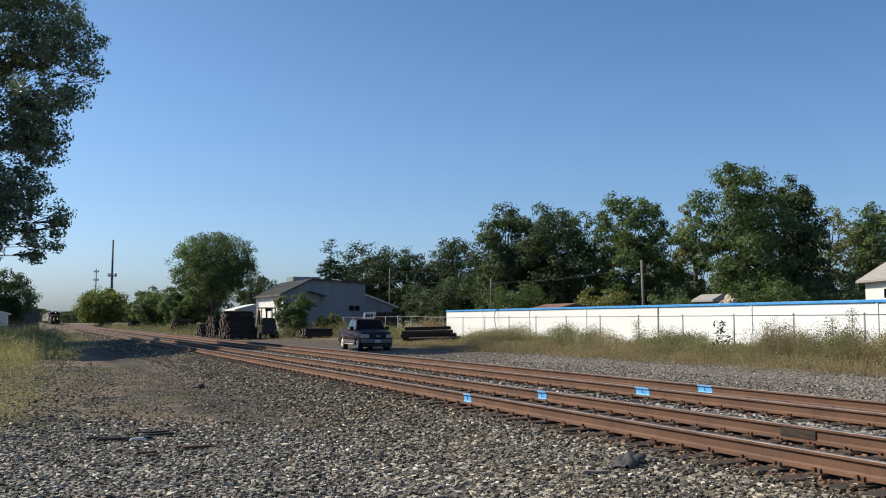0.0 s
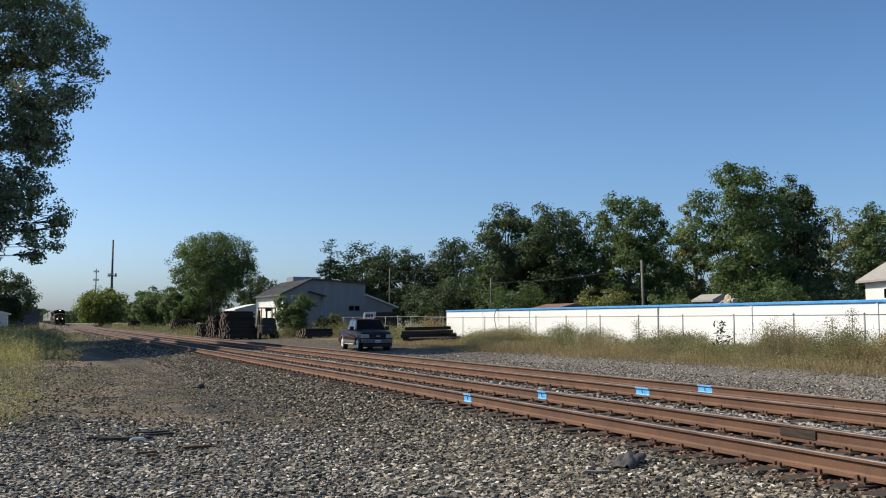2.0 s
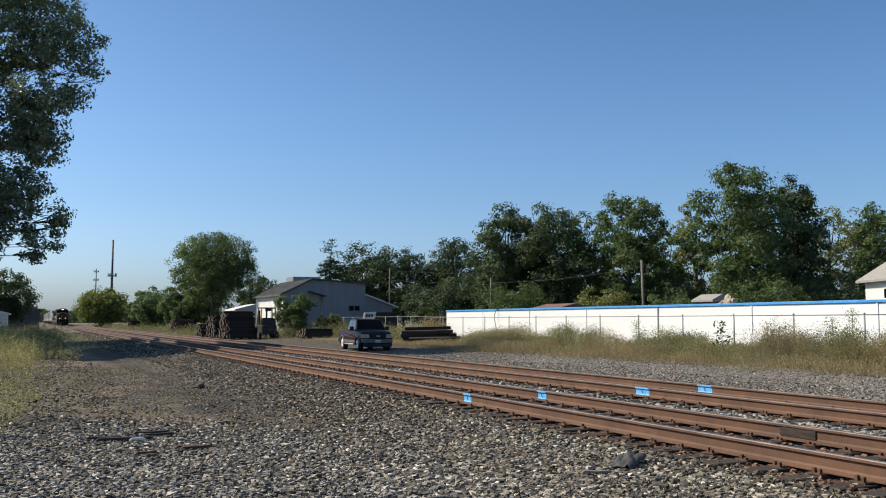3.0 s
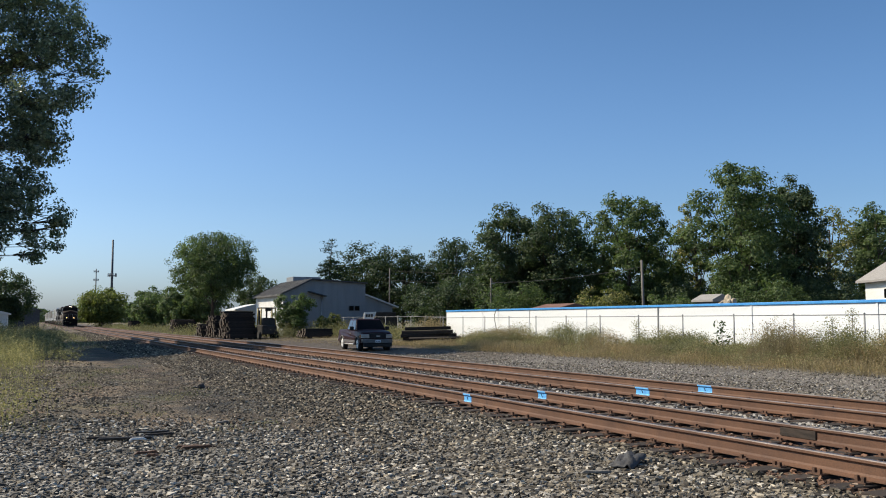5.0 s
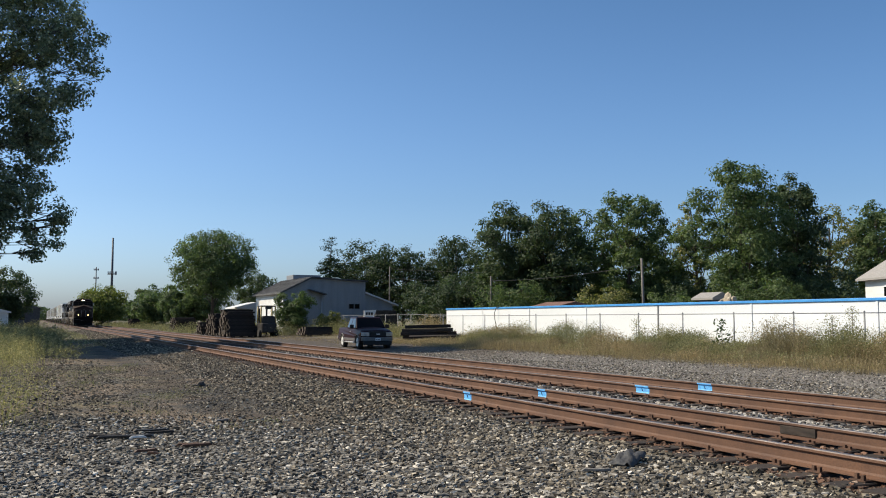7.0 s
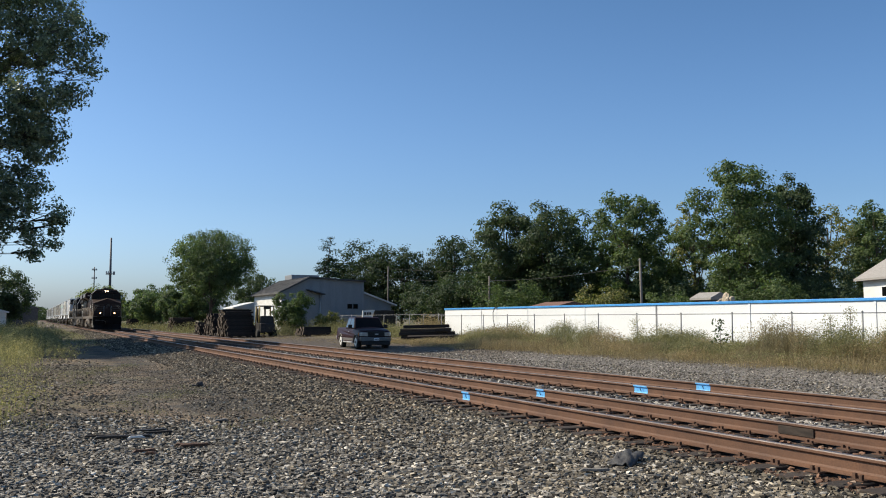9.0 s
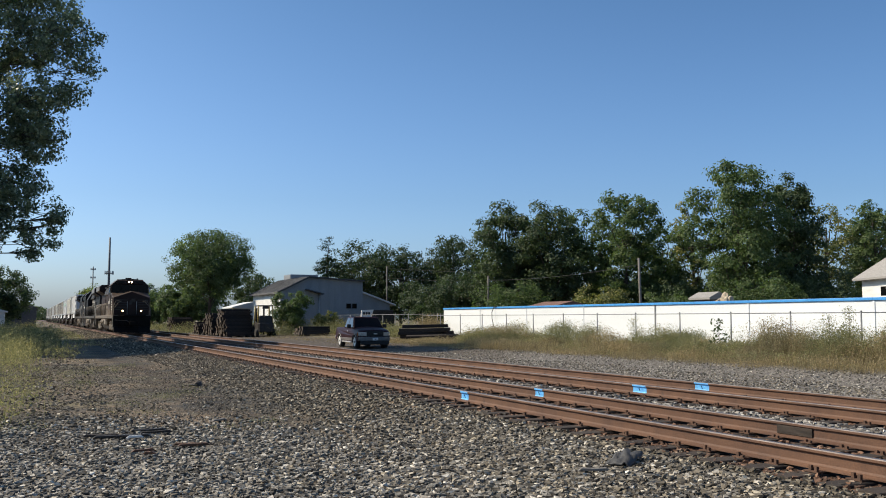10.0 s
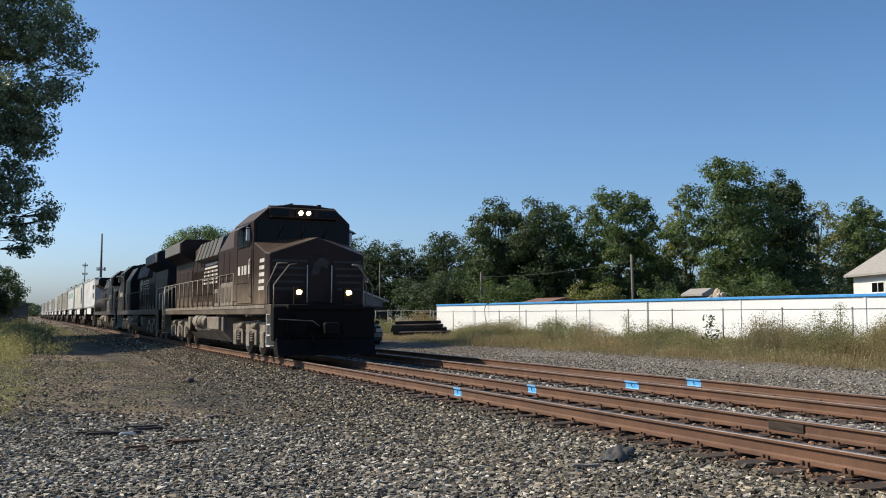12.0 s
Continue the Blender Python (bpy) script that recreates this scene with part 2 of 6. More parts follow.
M_DUSTY = worn("road_dirt_on_black", (0.09, 0.076, 0.06), (0.26, 0.22, 0.175), 2.0, 0.8, 0, 40, 0.15)
M_CREAM = worn("dirty_white_lettering", (0.40, 0.385, 0.35), (0.60, 0.58, 0.53), 3.0, 0.6)


# ---- shaping helpers ----
def part(name, bm, material, parent=None, label=""):
    """Links a bmesh as one mesh object, under a thing or under a part."""
    me = bpy.data.meshes.new(name)
    bm.to_mesh(me)
    bm.free()
    for m in material if isinstance(material, (list, tuple)) else [material]:
        me.materials.append(m)
    ob = new(name, me)
    ob.parent = parent
    if label:
        tagged(ob, label)
    return ob


def thing(name, at=(0, 0, 0), turn=0.0, label="", category="", group="", kind=""):
    e = new(name)
    e.empty_display_size = 0.2
    e.matrix_basis = pose(*at, 0, 0, turn)
    return tagged(e, label, category, group, kind)


def box(bm, x0, x1, y0, y1, z0, z1, bevel=0.0, mi=0):
    r = bmesh.ops.create_cube(bm, size=1.0)
    vs = r["verts"]
    for v in vs:
        v.co = Vector(((x0 + x1) / 2 + v.co.x * (x1 - x0), (y0 + y1) / 2 + v.co.y * (y1 - y0), (z0 + z1) / 2 + v.co.z * (z1 - z0)))
    fs = {f for v in vs for f in v.link_faces}
    if mi:
        for f in fs:
            f.material_index = mi
    if bevel:
        es = list({e for v in vs for e in v.link_edges})
        bmesh.ops.bevel(bm, geom=es, offset=bevel, segments=2, affect="EDGES", profile=0.5)
    return bm


def rod(bm, a, b, r0, r1=None, seg=8, mi=0):
    """A tapered round bar from a to b."""
    a, b = Vector(a), Vector(b)
    r1 = r0 if r1 is None else r1
    q = (b - a).to_track_quat("Z", "Y")
    rings = []
    for p, r in ((a, r0), (b, r1)):
        rings.append([bm.verts.new(p + q @ Vector((r * math.cos(i * math.tau / seg), r * math.sin(i * math.tau / seg), 0))) for i in range(seg)])
    for i in range(seg):
        f = bm.faces.new((rings[0][i], rings[0][(i + 1) % seg], rings[1][(i + 1) % seg], rings[1][i]))
        f.smooth, f.material_index = True, mi
    for ring, flip in ((rings[0], True), (rings[1], False)):
        f = bm.faces.new(ring[::-1] if flip else ring)
        f.material_index = mi
    return bm


def pipe(bm, points, r, seg=6):
    """A round bar bent through the given points, in one piece."""
    pts = [Vector(p) for p in points]
    rings = []
    for i, p in enumerate(pts):
        way = (pts[min(i + 1, len(pts) - 1)] - pts[max(i - 1, 0)]).normalized()
        q = way.to_track_quat("Z", "Y")
        rings.append([bm.verts.new(p + q @ Vector((r * math.cos(k * math.tau / seg), r * math.sin(k * math.tau / seg), 0))) for k in range(seg)])
    for lo, hi in zip(rings, rings[1:]):
        for k in range(seg):
            bm.faces.new((lo[k], lo[(k + 1) % seg], hi[(k + 1) % seg], hi[k])).smooth = True
    bm.faces.new(rings[0][::-1])
    bm.faces.new(rings[-1])
    return bm


def prism(bm, outline, axis, a0, a1, bevel=0.0, mi=0):
    """An outline of (p, q) pairs drawn along an axis: 'x' takes (y, z), 'y' takes (x, z), 'z' takes (x, y)."""
    def at(p, q, a):
        return {"x": (a, p, q), "y": (p, a, q), "z": (p, q, a)}[axis]
    lo = [bm.verts.new(at(p, q, a0)) for p, q in outline]
    hi = [bm.verts.new(at(p, q, a1)) for p, q in outline]
    fs = [bm.faces.new(lo), bm.faces.new(hi[::-1])]
    n = len(outline)
    for i in range(n):
        fs.append(bm.faces.new((lo[i], hi[i], hi[(i + 1) % n], lo[(i + 1) % n])))
    for f in fs:
        f.material_index = mi
    bmesh.ops.recalc_face_normals(bm, faces=fs)
    if bevel:
        es = list({e for f in fs for e in f.edges})
        bmesh.ops.bevel(bm, geom=es, offset=bevel, segments=2, affect="EDGES", profile=0.5)
    return bm


def B():
    return bmesh.new()


def mesh_of(name, verts, faces_size, materials, faces=None):
    """A mesh from arrays: every run of faces_size vertices is one face, or faces as an index array."""
    me = bpy.data.meshes.new(name)
    verts = np.asarray(verts, dtype=np.float32)
    idx = np.arange(len(verts)) if faces is None else np.asarray(faces).ravel()
    me.vertices.add(len(verts))
    me.vertices.foreach_set("co", verts.ravel())
    me.loops.add(len(idx))
    me.loops.foreach_set("vertex_index", idx.astype(np.int32))
    n = len(idx) // faces_size
    me.polygons.add(n)
    me.polygons.foreach_set("loop_start", (np.arange(n) * faces_size).astype(np.int32))
    me.polygons.foreach_set("use_smooth", [False] * n)
    me.update(calc_edges=True)
    me.validate()
    for m in materials:
        me.materials.append(m)
    return me


def leaves_mesh(name, centres, size, material, rng, droop=0.0, slim=0.55, outward=None):
    """Small folded leaves round the given points; outward: the way that the bough's skin faces there."""
    n = len(centres)
    if outward is not None:
        nn = outward + rng.normal(size=(n, 3)) * 0.5
        u = np.cross(nn, rng.normal(size=(n, 3)))
        u /= np.linalg.norm(u, axis=1)[:, None] + 1e-9
        v = np.cross(nn, u)
        v /= np.linalg.norm(v, axis=1)[:, None] + 1e-9
        s = (size * rng.uniform(0.6, 1.3, n))[:, None]
        k = np.cross(u, v) * s * 0.22
        quad = np.stack([centres - u * s, centres + v * s * slim + k, centres + u * s, centres - v * s * slim + k], axis=1)
        return mesh_of(name, quad.reshape(-1, 3), 4, [material])
    u = rng.normal(size=(n, 3))
    u[:, 2] -= droop
    u /= np.linalg.norm(u, axis=1)[:, None]
    w = rng.normal(size=(n, 3))
    v = np.cross(u, w)
    v /= np.linalg.norm(v, axis=1)[:, None]
    s = (size * rng.uniform(0.6, 1.3, n))[:, None]
    k = np.cross(u, v) * s * 0.18
    quad = np.stack([centres - u * s, centres + v * s * slim + k, centres + u * s, centres - v * s * slim + k], axis=1)
    return mesh_of(name, quad.reshape(-1, 3), 4, [material])


def crown_points(rng, blobs, clumps, per, spread):
    """Leaf places: clumps on the skin and inside of each blob, thinned at random so that gaps stay; and the way each leaf faces."""
    out, ways = [], []
    total = sum(r * r for *_, r in blobs)
    for x, y, z, r in blobs:
        k = max(6, int(clumps * r * r / total))
        d = rng.normal(size=(k, 3))
        d /= np.linalg.norm(d, axis=1)[:, None]
        rad = r * (rng.uniform(0.3, 1.0, k) ** 0.4) * rng.uniform(0.85, 1.12, k)
        keep = rng.uniform(size=k) > 0.12
        d, rad = d[keep], rad[keep]
        c = np.array([x, y, z]) + d * rad[:, None] * np.array([1, 1, 0.85])
        off = np.clip(rng.normal(size=(len(c) * per, 3)), -1.7, 1.7)
        out.append(np.repeat(c, per, axis=0) + off * spread * np.array([1, 1, 0.7]))
        ways.append(np.repeat(d, per, axis=0) * 0.8 + off * 0.5 + np.array([0, 0, 0.45]))
    return np.concatenate(out), np.concatenate(ways)


def tree(name, at, height, width, low, seed, leaf, clumps, per, material, label, category="tree", blobs_n=16, group="", droop=0.3, spread=None, lean=0.0):
    """A tapered trunk with limbs to every bough, and a crown of small leaves in uneven clumps."""
    rng = np.random.default_rng(seed)
    x0, y0, z0 = at
    t = thing(name, at, 0, label, category, group)
    ch = height - low
    blobs = [] if spread else [(lean * 0.5, 0.0, low + ch * 0.5, width * 0.27), (lean * 0.5, 0.0, low + ch * 0.3, width * 0.25)]
    for i in range(blobs_n):
        h = -0.92 + 1.84 * (i + 0.5) / blobs_n
        ang = i * 2.4 + rng.uniform(-0.5, 0.5)
        br = width * rng.uniform(0.15, 0.235)
        ring = (1 - abs(h) ** 2.3) ** 0.5 * rng.uniform(0.82, 1.12)
        rr = max(0.0, width / 2 * ring - br * 0.75)
        z = low + ch / 2 + h * (ch / 2 - br * 0.8)
        blobs.append((rr * math.cos(ang) + lean * (h + 1) / 2, rr * math.sin(ang), z, br))
    bm = B()
    tr = max(0.1, height * 0.018)
    top = Vector((lean * 0.6, rng.uniform(-0.3, 0.3), low + ch * 0.72))
    knots = [Vector((0, 0, -0.15)), Vector((rng.uniform(-.1, .1), rng.uniform(-.1, .1), low * 0.6)), top * 0.55 + Vector((0, 0, low * 0.2)), top]
    for i in range(3):
        rod(bm, knots[i], knots[i + 1], tr * (1.25 - 0.36 * i), tr * (0.89 - 0.3 * i), 9)
    for bx, by, bz, br in blobs:
        h = min(0.95, max(0.12, (bz - br) / top.z))
        start = knots[0].lerp(top, h * 0.8)
        mid = start.lerp(Vector((bx, by, bz)), 0.55) + Vector((0, 0, -0.05 * ch))
        rod(bm, start, mid, tr * 0.38, tr * 0.22, 6)
        rod(bm, mid, (bx, by, bz + br * 0.3), tr * 0.22, tr * 0.05, 5)
        for k in range(3):
            d = Vector(rng.normal(size=3)).normalized()
            rod(bm, mid.lerp(Vector((bx, by, bz)), 0.5), Vector((bx, by, bz)) + d * br * 0.8, tr * 0.1, tr * 0.03, 4)
    part("trunk", bm, M_BARK, t)
    pts, ways = crown_points(rng, blobs, clumps, per, spread or width * 0.04)
    pts[:, 2] = np.maximum(pts[:, 2], 0.1)
    ob = new("crown", leaves_mesh("crown", pts, leaf, material, rng, outward=ways))
    ob.parent = t
    return t


# ---- the setting ----
PROFILE = [(-2500, 0.05), (-60, 0.05), (-3, 0.08), (-0.5, 0.03), (1.2, -0.02), (2.6, -0.08), (3.9, -0.09), (4.8, -0.03), (6.2, 0.09), (6.6, 0.115), (8.9, 0.118), (9.7, 0.10), (10.4, 0.118), (12.6, 0.115), (13.0, 0.08), (14.1, -0.08),
           (17.0, -0.15), (19.5, -0.12), (21.5, 0.0), (25.0, 0.10), (28.0, 0.12), (60, 0.1), (2500, 0.1)]
PX, PZ = [p[0] for p in PROFILE], [p[1] for p in PROFILE]


def ground_z(x, y):
    near = max(0.0, 1 - abs(y - 30) / 120) if -60 < x < 60 else 0.0
    off = 0.0 if 6.2 < x < 13.0 else 0.035 * near
    return float(np.interp(x, PX, PZ)) + off * (noise.noise(Vector((x * 0.45, y * 0.3, 0))) + 0.6 * noise.noise(Vector((x * 1.7, y * 1.1, 5))))


def ground():
    xs = [-2500, -700, -200, -80, -40, -25] + [-15 + 0.5 * i for i in range(0, 100)] + [36, 42, 50, 70, 110, 250, 800, 2500]
    ys = [-2500, -600, -150, -50, -20, -8] + [0.5 * i for i in range(0, 90)] + [45 + 1.5 * i for i in range(0, 50)] + [121, 130, 145, 170, 200, 240, 300, 400, 600, 1000, 2500]
    vs = [(x, y, ground_z(x, y)) for y in ys for x in xs]
    n = len(xs)
    fs = [(j * n + i, j * n + i + 1, (j + 1) * n + i + 1, (j + 1) * n + i) for j in range(len(ys) - 1) for i in range(n - 1)]
    me = mesh_of("ground", vs, 4, [M_GROUND], fs)
    me.polygons.foreach_set("use_smooth", [True] * len(me.polygons))
    tagged(new("ground", me), "grey gravel and dirt yard beside the railway, dry soil further out", "ground", kind="structure")


def stones(name, label, n, place, seed, size=(0.022, 0.045), material=M_STONE):
    """Loose stones as irregular eight-faced shards, half sunk in what they lie on."""
    rng = np.random.default_rng(seed)
    pts = np.array(place(rng, n))
    n = len(pts)
    ring = [(math.cos(k * math.tau / 6), math.sin(k * math.tau / 6)) for k in range(6)]
    base = np.array([(*ring[0], 0.75), (*ring[2], 0.75), (*ring[4], 0.75), (*ring[1], -0.75), (*ring[3], -0.75), (*ring[5], -0.75)])
    tri = np.array([(0, 1, 2), (3, 5, 4), (0, 3, 1), (1, 3, 4), (1, 4, 2), (2, 4, 5), (2, 5, 0), (0, 5, 3)])
    ang = rng.uniform(0, math.tau, n)
    s = rng.uniform(*size, n)[:, None, None]
    v = base[None] * rng.uniform(0.6, 1.3, (n, 6, 1)) + rng.normal(size=(n, 6, 3)) * 0.27
    v *= s * np.array([1.2, 0.95, 0.72])
    ca, sa = np.cos(ang)[:, None], np.sin(ang)[:, None]
    x, y = v[:, :, 0] * ca - v[:, :, 1] * sa, v[:, :, 0] * sa + v[:, :, 1] * ca
    v = np.stack([x, y, v[:, :, 2] + 0.22 * s[:, :, 0]], axis=2) + pts[:, None, :]
    faces = (tri[None] + (np.arange(n) * 6)[:, None, None]).reshape(-1, 3)
    me = mesh_of(name, v.reshape(-1, 3), 3, [material], faces)
    return tagged(new(name, me), label, "ballast", kind="stuff")


NEAR_RAILS, FAR_RAILS = (7.03, 8.54), (10.74, 12.25)
RAIL_TOP = 0.35
TRACK_X = (sum(NEAR_RAILS) / 2, sum(FAR_RAILS) / 2)
RAIL_OUTLINE = [(-0.076, 0.0), (0.076, 0.0), (0.076, 0.012), (0.022, 0.03), (0.0095, 0.05), (0.0095, 0.135), (0.03, 0.146), (0.0365, 0.152), (0.0365, 0.176), (0.028, 0.185),
                (-0.028, 0.185), (-0.0365, 0.176), (-0.0365, 0.152), (-0.03, 0.146), (-0.0095, 0.135), (-0.0095, 0.05), (-0.022, 0.03), (-0.076, 0.012)]


def railway_track(rails, label, seed, y0=-12.0, y1=900.0):
    rng = random.Random(seed)
    cx = sum(rails) / 2
    t = thing("railway_track", (cx, 0, 0), 0, label, "railway track", "tracks", "structure")
    for rx in rails:
        bm = prism(B(), [(rx - cx + p, RAIL_TOP - 0.185 + q) for p, q in RAIL_OUTLINE], "y", y0, y1)
        for f in bm.faces:
            if f.normal.z > 0.5 and f.calc_center_median().z > RAIL_TOP - 0.012:
                f.material_index = 1
        r = part("rail", bm, [M_RUST, M_RAILTOP], t, "rust-brown steel rail with a worn bright head")
        # blue inspection marks sprayed on the web
        bm = B()
        side = -1
        w = (0.14 if rx < 10 else 0.21) + 0.03 * rng.random()
        y = 14.42 + rng.uniform(-0.05, 0.05)
        skin = [(-0.0235, 0.0345), (-0.0115, 0.052), (-0.0115, 0.133), (-0.032, 0.1445), (-0.0385, 0.151), (-0.0385, 0.1765)]
        lining = [(p + 0.006, q) for p, q in skin[::-1]]
        prism(bm, [(rx - cx + p, RAIL_TOP - 0.185 + q) for p, q in skin + lining], "y", y - w, y + w * (0.8 + 0.3 * rng.random()))
        part("paint_mark", bm, M_BLUE_MARK, r, "light blue sprayed inspection mark")
        part("paint_stroke", prism(B(), [(y - 0.03, 0.225), (y - 0.015, 0.225), (y + 0.03, 0.285), (y + 0.005, 0.285)], "x", rx - cx - 0.0155, rx - cx - 0.012), M_BLACK, r)
    proto = box(B(), -1.3, 1.3, -0.115, 0.115, -0.03, 0.15)
    bmesh.ops.bevel(proto, geom=list(proto.edges), offset=0.01, segments=1, affect="EDGES")
    me = bpy.data.meshes.new("tie")
    proto.to_mesh(me)
    proto.free()
    me.materials.append(M_TIE)
    y, k, rest = 3.0, 0, B()
    spikes = B()
    while y < 260:
        if k < 150:
            o = new("tie", me)
            o.parent = t
            o.matrix_basis = pose(rng.uniform(-0.06, 0.06), y, rng.uniform(-0.012, 0.006), 0, 0, rng.uniform(-1.2, 1.2))
        else:
            box(rest, -1.3, 1.3, y - 0.115, y + 0.115, 0.05, 0.15) if k < 320 else None
        if y < 75:
            for rx in rails:
                x = rx - cx
                box(spikes, x - 0.16, x + 0.16, y - 0.09, y + 0.09, 0.148, 0.160)
                if y < 45:
                    for sx, sy in ((-0.10, 0.05), (0.10, -0.05), (-0.145, -0.06), (0.145, 0.06)):
                        z = 0.18 + rng.uniform(0, 0.03)
                        box(spikes, x + sx - 0.016, x + sx + 0.016, y + sy - 0.016, y + sy + 0.016, 0.16, z)
        y += rng.uniform(0.47, 0.54)
        k += 1
    tagged(part("far_ties", rest, M_TIE, t), kind="stuff")
    tagged(part("tie_plates_and_spikes", spikes, M_SPIKE, t), kind="stuff")
    return t


def joint_bar(parent, x, y):
    # a thin added strip stands in for a dark stain; the rail has no bar
    bm = box(B(), x - 0.03, x - 0.012, y - 0.28, y + 0.28, 0.2, 0.305, 0.006)
    part("joint_bar", bm, M_TIE, parent, "dark grimy smear on the rail, built as a thin strip")


def boundary_wall():
    """White panelled wall with a blue capping, beside the track."""
    w = thing("wall_east", (28.5, 0, 0), 0, "long white panelled boundary wall with a blue capping", "wall", kind="structure")
    y = 4.55
    for i in range(9):
        y1 = y + 6.45
        if y1 > 62.5:
            y1 = 62.2
        part("panel", box(B(), 0, 0.18, y + 0.012, y1 - 0.012, 0.05, 2.29, 0.01), M_WALL, w)
        part("pilaster", box(B(), -0.03, -0.002, y - 0.05, y + 0.05, 0.05, 2.29, 0.008), M_FENCE if i == 5 else M_WALL, w)
        part("cap", box(B(), -0.06, 0.24, y, y1 - 0.004, 2.294, 2.405, 0.012), M_CAP, w, "blue capping")
        y = y1
        if y > 62:
            break
    return w


# ---- plants and loose stones ----
def blades(name, places, tall, wide, material, rng, lean=0.25):
    """Narrow tapering blades and stalks, each standing on its place."""
    n = len(places)
    a = rng.uniform(0, math.tau, n)
    h = tall
    w = rng.uniform(wide[0], wide[1], n)
    side = np.stack([np.cos(a), np.sin(a), np.zeros(n)], 1) * w[:, None]
    bend = np.clip(np.stack([rng.normal(size=n), rng.normal(size=n), np.zeros(n)], 1), -1.3, 1.3) * lean * h[:, None]
    up = np.stack([np.zeros(n), np.zeros(n), h], 1)
    mid = places + up * 0.55 + bend * 0.35
    tip = places + up + bend
    kite = np.stack([places, mid + side, tip, mid - side], 1)
    return mesh_of(name, kite.reshape(-1, 3), 4, [material])


def weed_patch(name, label, spots, seed, tall, material, leaf=0.035, stalks=14, leaves=40, wide=(0.003, 0.008), loose=0.2, lumpy=True):
    """Weeds in tufts of uneven height: stalks and blades with small leaves and seed heads round them."""
    rng = np.random.default_rng(seed)
    stems, tops, heights = [], [], []
    for x, y, k in spots:
        z = ground_z(x, y)
        lump = 0.6 + 1.15 * noise.noise(Vector((x * 0.3, y * 0.36, seed))) if lumpy else 1.0
        h = tall[0] + (tall[1] - tall[0]) * max(0.0, min(1.2, k * lump))
        m = int(stalks * (0.4 + 0.6 * k))
        stems.append(np.stack([x + rng.normal(size=m) * loose, y + rng.normal(size=m) * loose, np.full(m, z - 0.02)], 1))
        heights.append(h * rng.uniform(0.45, 1.12, m))
        q = int(leaves * (0.4 + 0.6 * k))
        r = rng.uniform(0, 1, q) ** 0.75
        wide_at = loose * (0.55 + 0.6 * np.sin(r * 2.9))
        tops.append(np.stack([x + rng.normal(size=q) * wide_at, y + rng.normal(size=q) * wide_at, z + 0.03 + r * h * rng.uniform(0.75, 1.05, q)], 1))
    ob = new(name, blades(name, np.concatenate(stems), np.concatenate(heights), wide, material, rng))
    tagged(ob, label, "weeds", kind="stuff")
    lv = new("weed_leaves", leaves_mesh("weed_leaves", np.concatenate(tops), leaf, material, rng, -0.6, 0.4))
    tagged(lv, kind="stuff")
    lv.parent = ob
    return ob


def shrub(at, height, width, seed, material, label, leaf=0.09, clumps=160, per=30):
    return tree("shrub", at, height, width, 0.15, seed, leaf, clumps, per, material, label, "shrub", 9, "", 0.0)


def conifer(at, height, width, seed):
    rng = np.random.default_rng(seed)
    t = thing("spruce_tree", at, 0, "dark spruce with a thin leaning leader above the roofs", "tree")
    bm = B()
    rod(bm, (0, 0, -0.1), (0, 0, height * 0.7), 0.22, 0.09, 8)
    rod(bm, (0, 0, height * 0.7), (0.35, 0, height), 0.09, 0.02, 6)
    pts = []
    for i in range(26):
        z = height * (0.12 + 0.86 * i / 25)
        reach = width / 2 * (1 - 0.93 * (z / height)) * rng.uniform(0.75, 1.15) + (0.35 if i > 20 else 0.1)
        for k in range(7 if i < 20 else 3):
            a = rng.uniform(0, math.tau)
            tip = Vector((reach * math.cos(a), reach * math.sin(a), z - reach * 0.25 + (reach * 0.5 if i > 20 else 0)))
            rod(bm, (0.35 * max(0, i / 25 - 0.7) * 3, 0, z), tip, 0.03, 0.01, 4)
            m = 80 if i < 20 else 26
            f = rng.uniform(0.15, 1, m)[:, None]
            pts.append(np.array([0, 0, z]) * (1 - f) + np.array(tip) * f + rng.normal(size=(m, 3)) * np.array([0.16, 0.16, 0.10]))
    part("trunk", bm, M_BARK, t)
    ob = new("crown", leaves_mesh("crown", np.concatenate(pts), 0.13, M_NEEDLE, rng, 0.3, 0.3))
    ob.parent = t


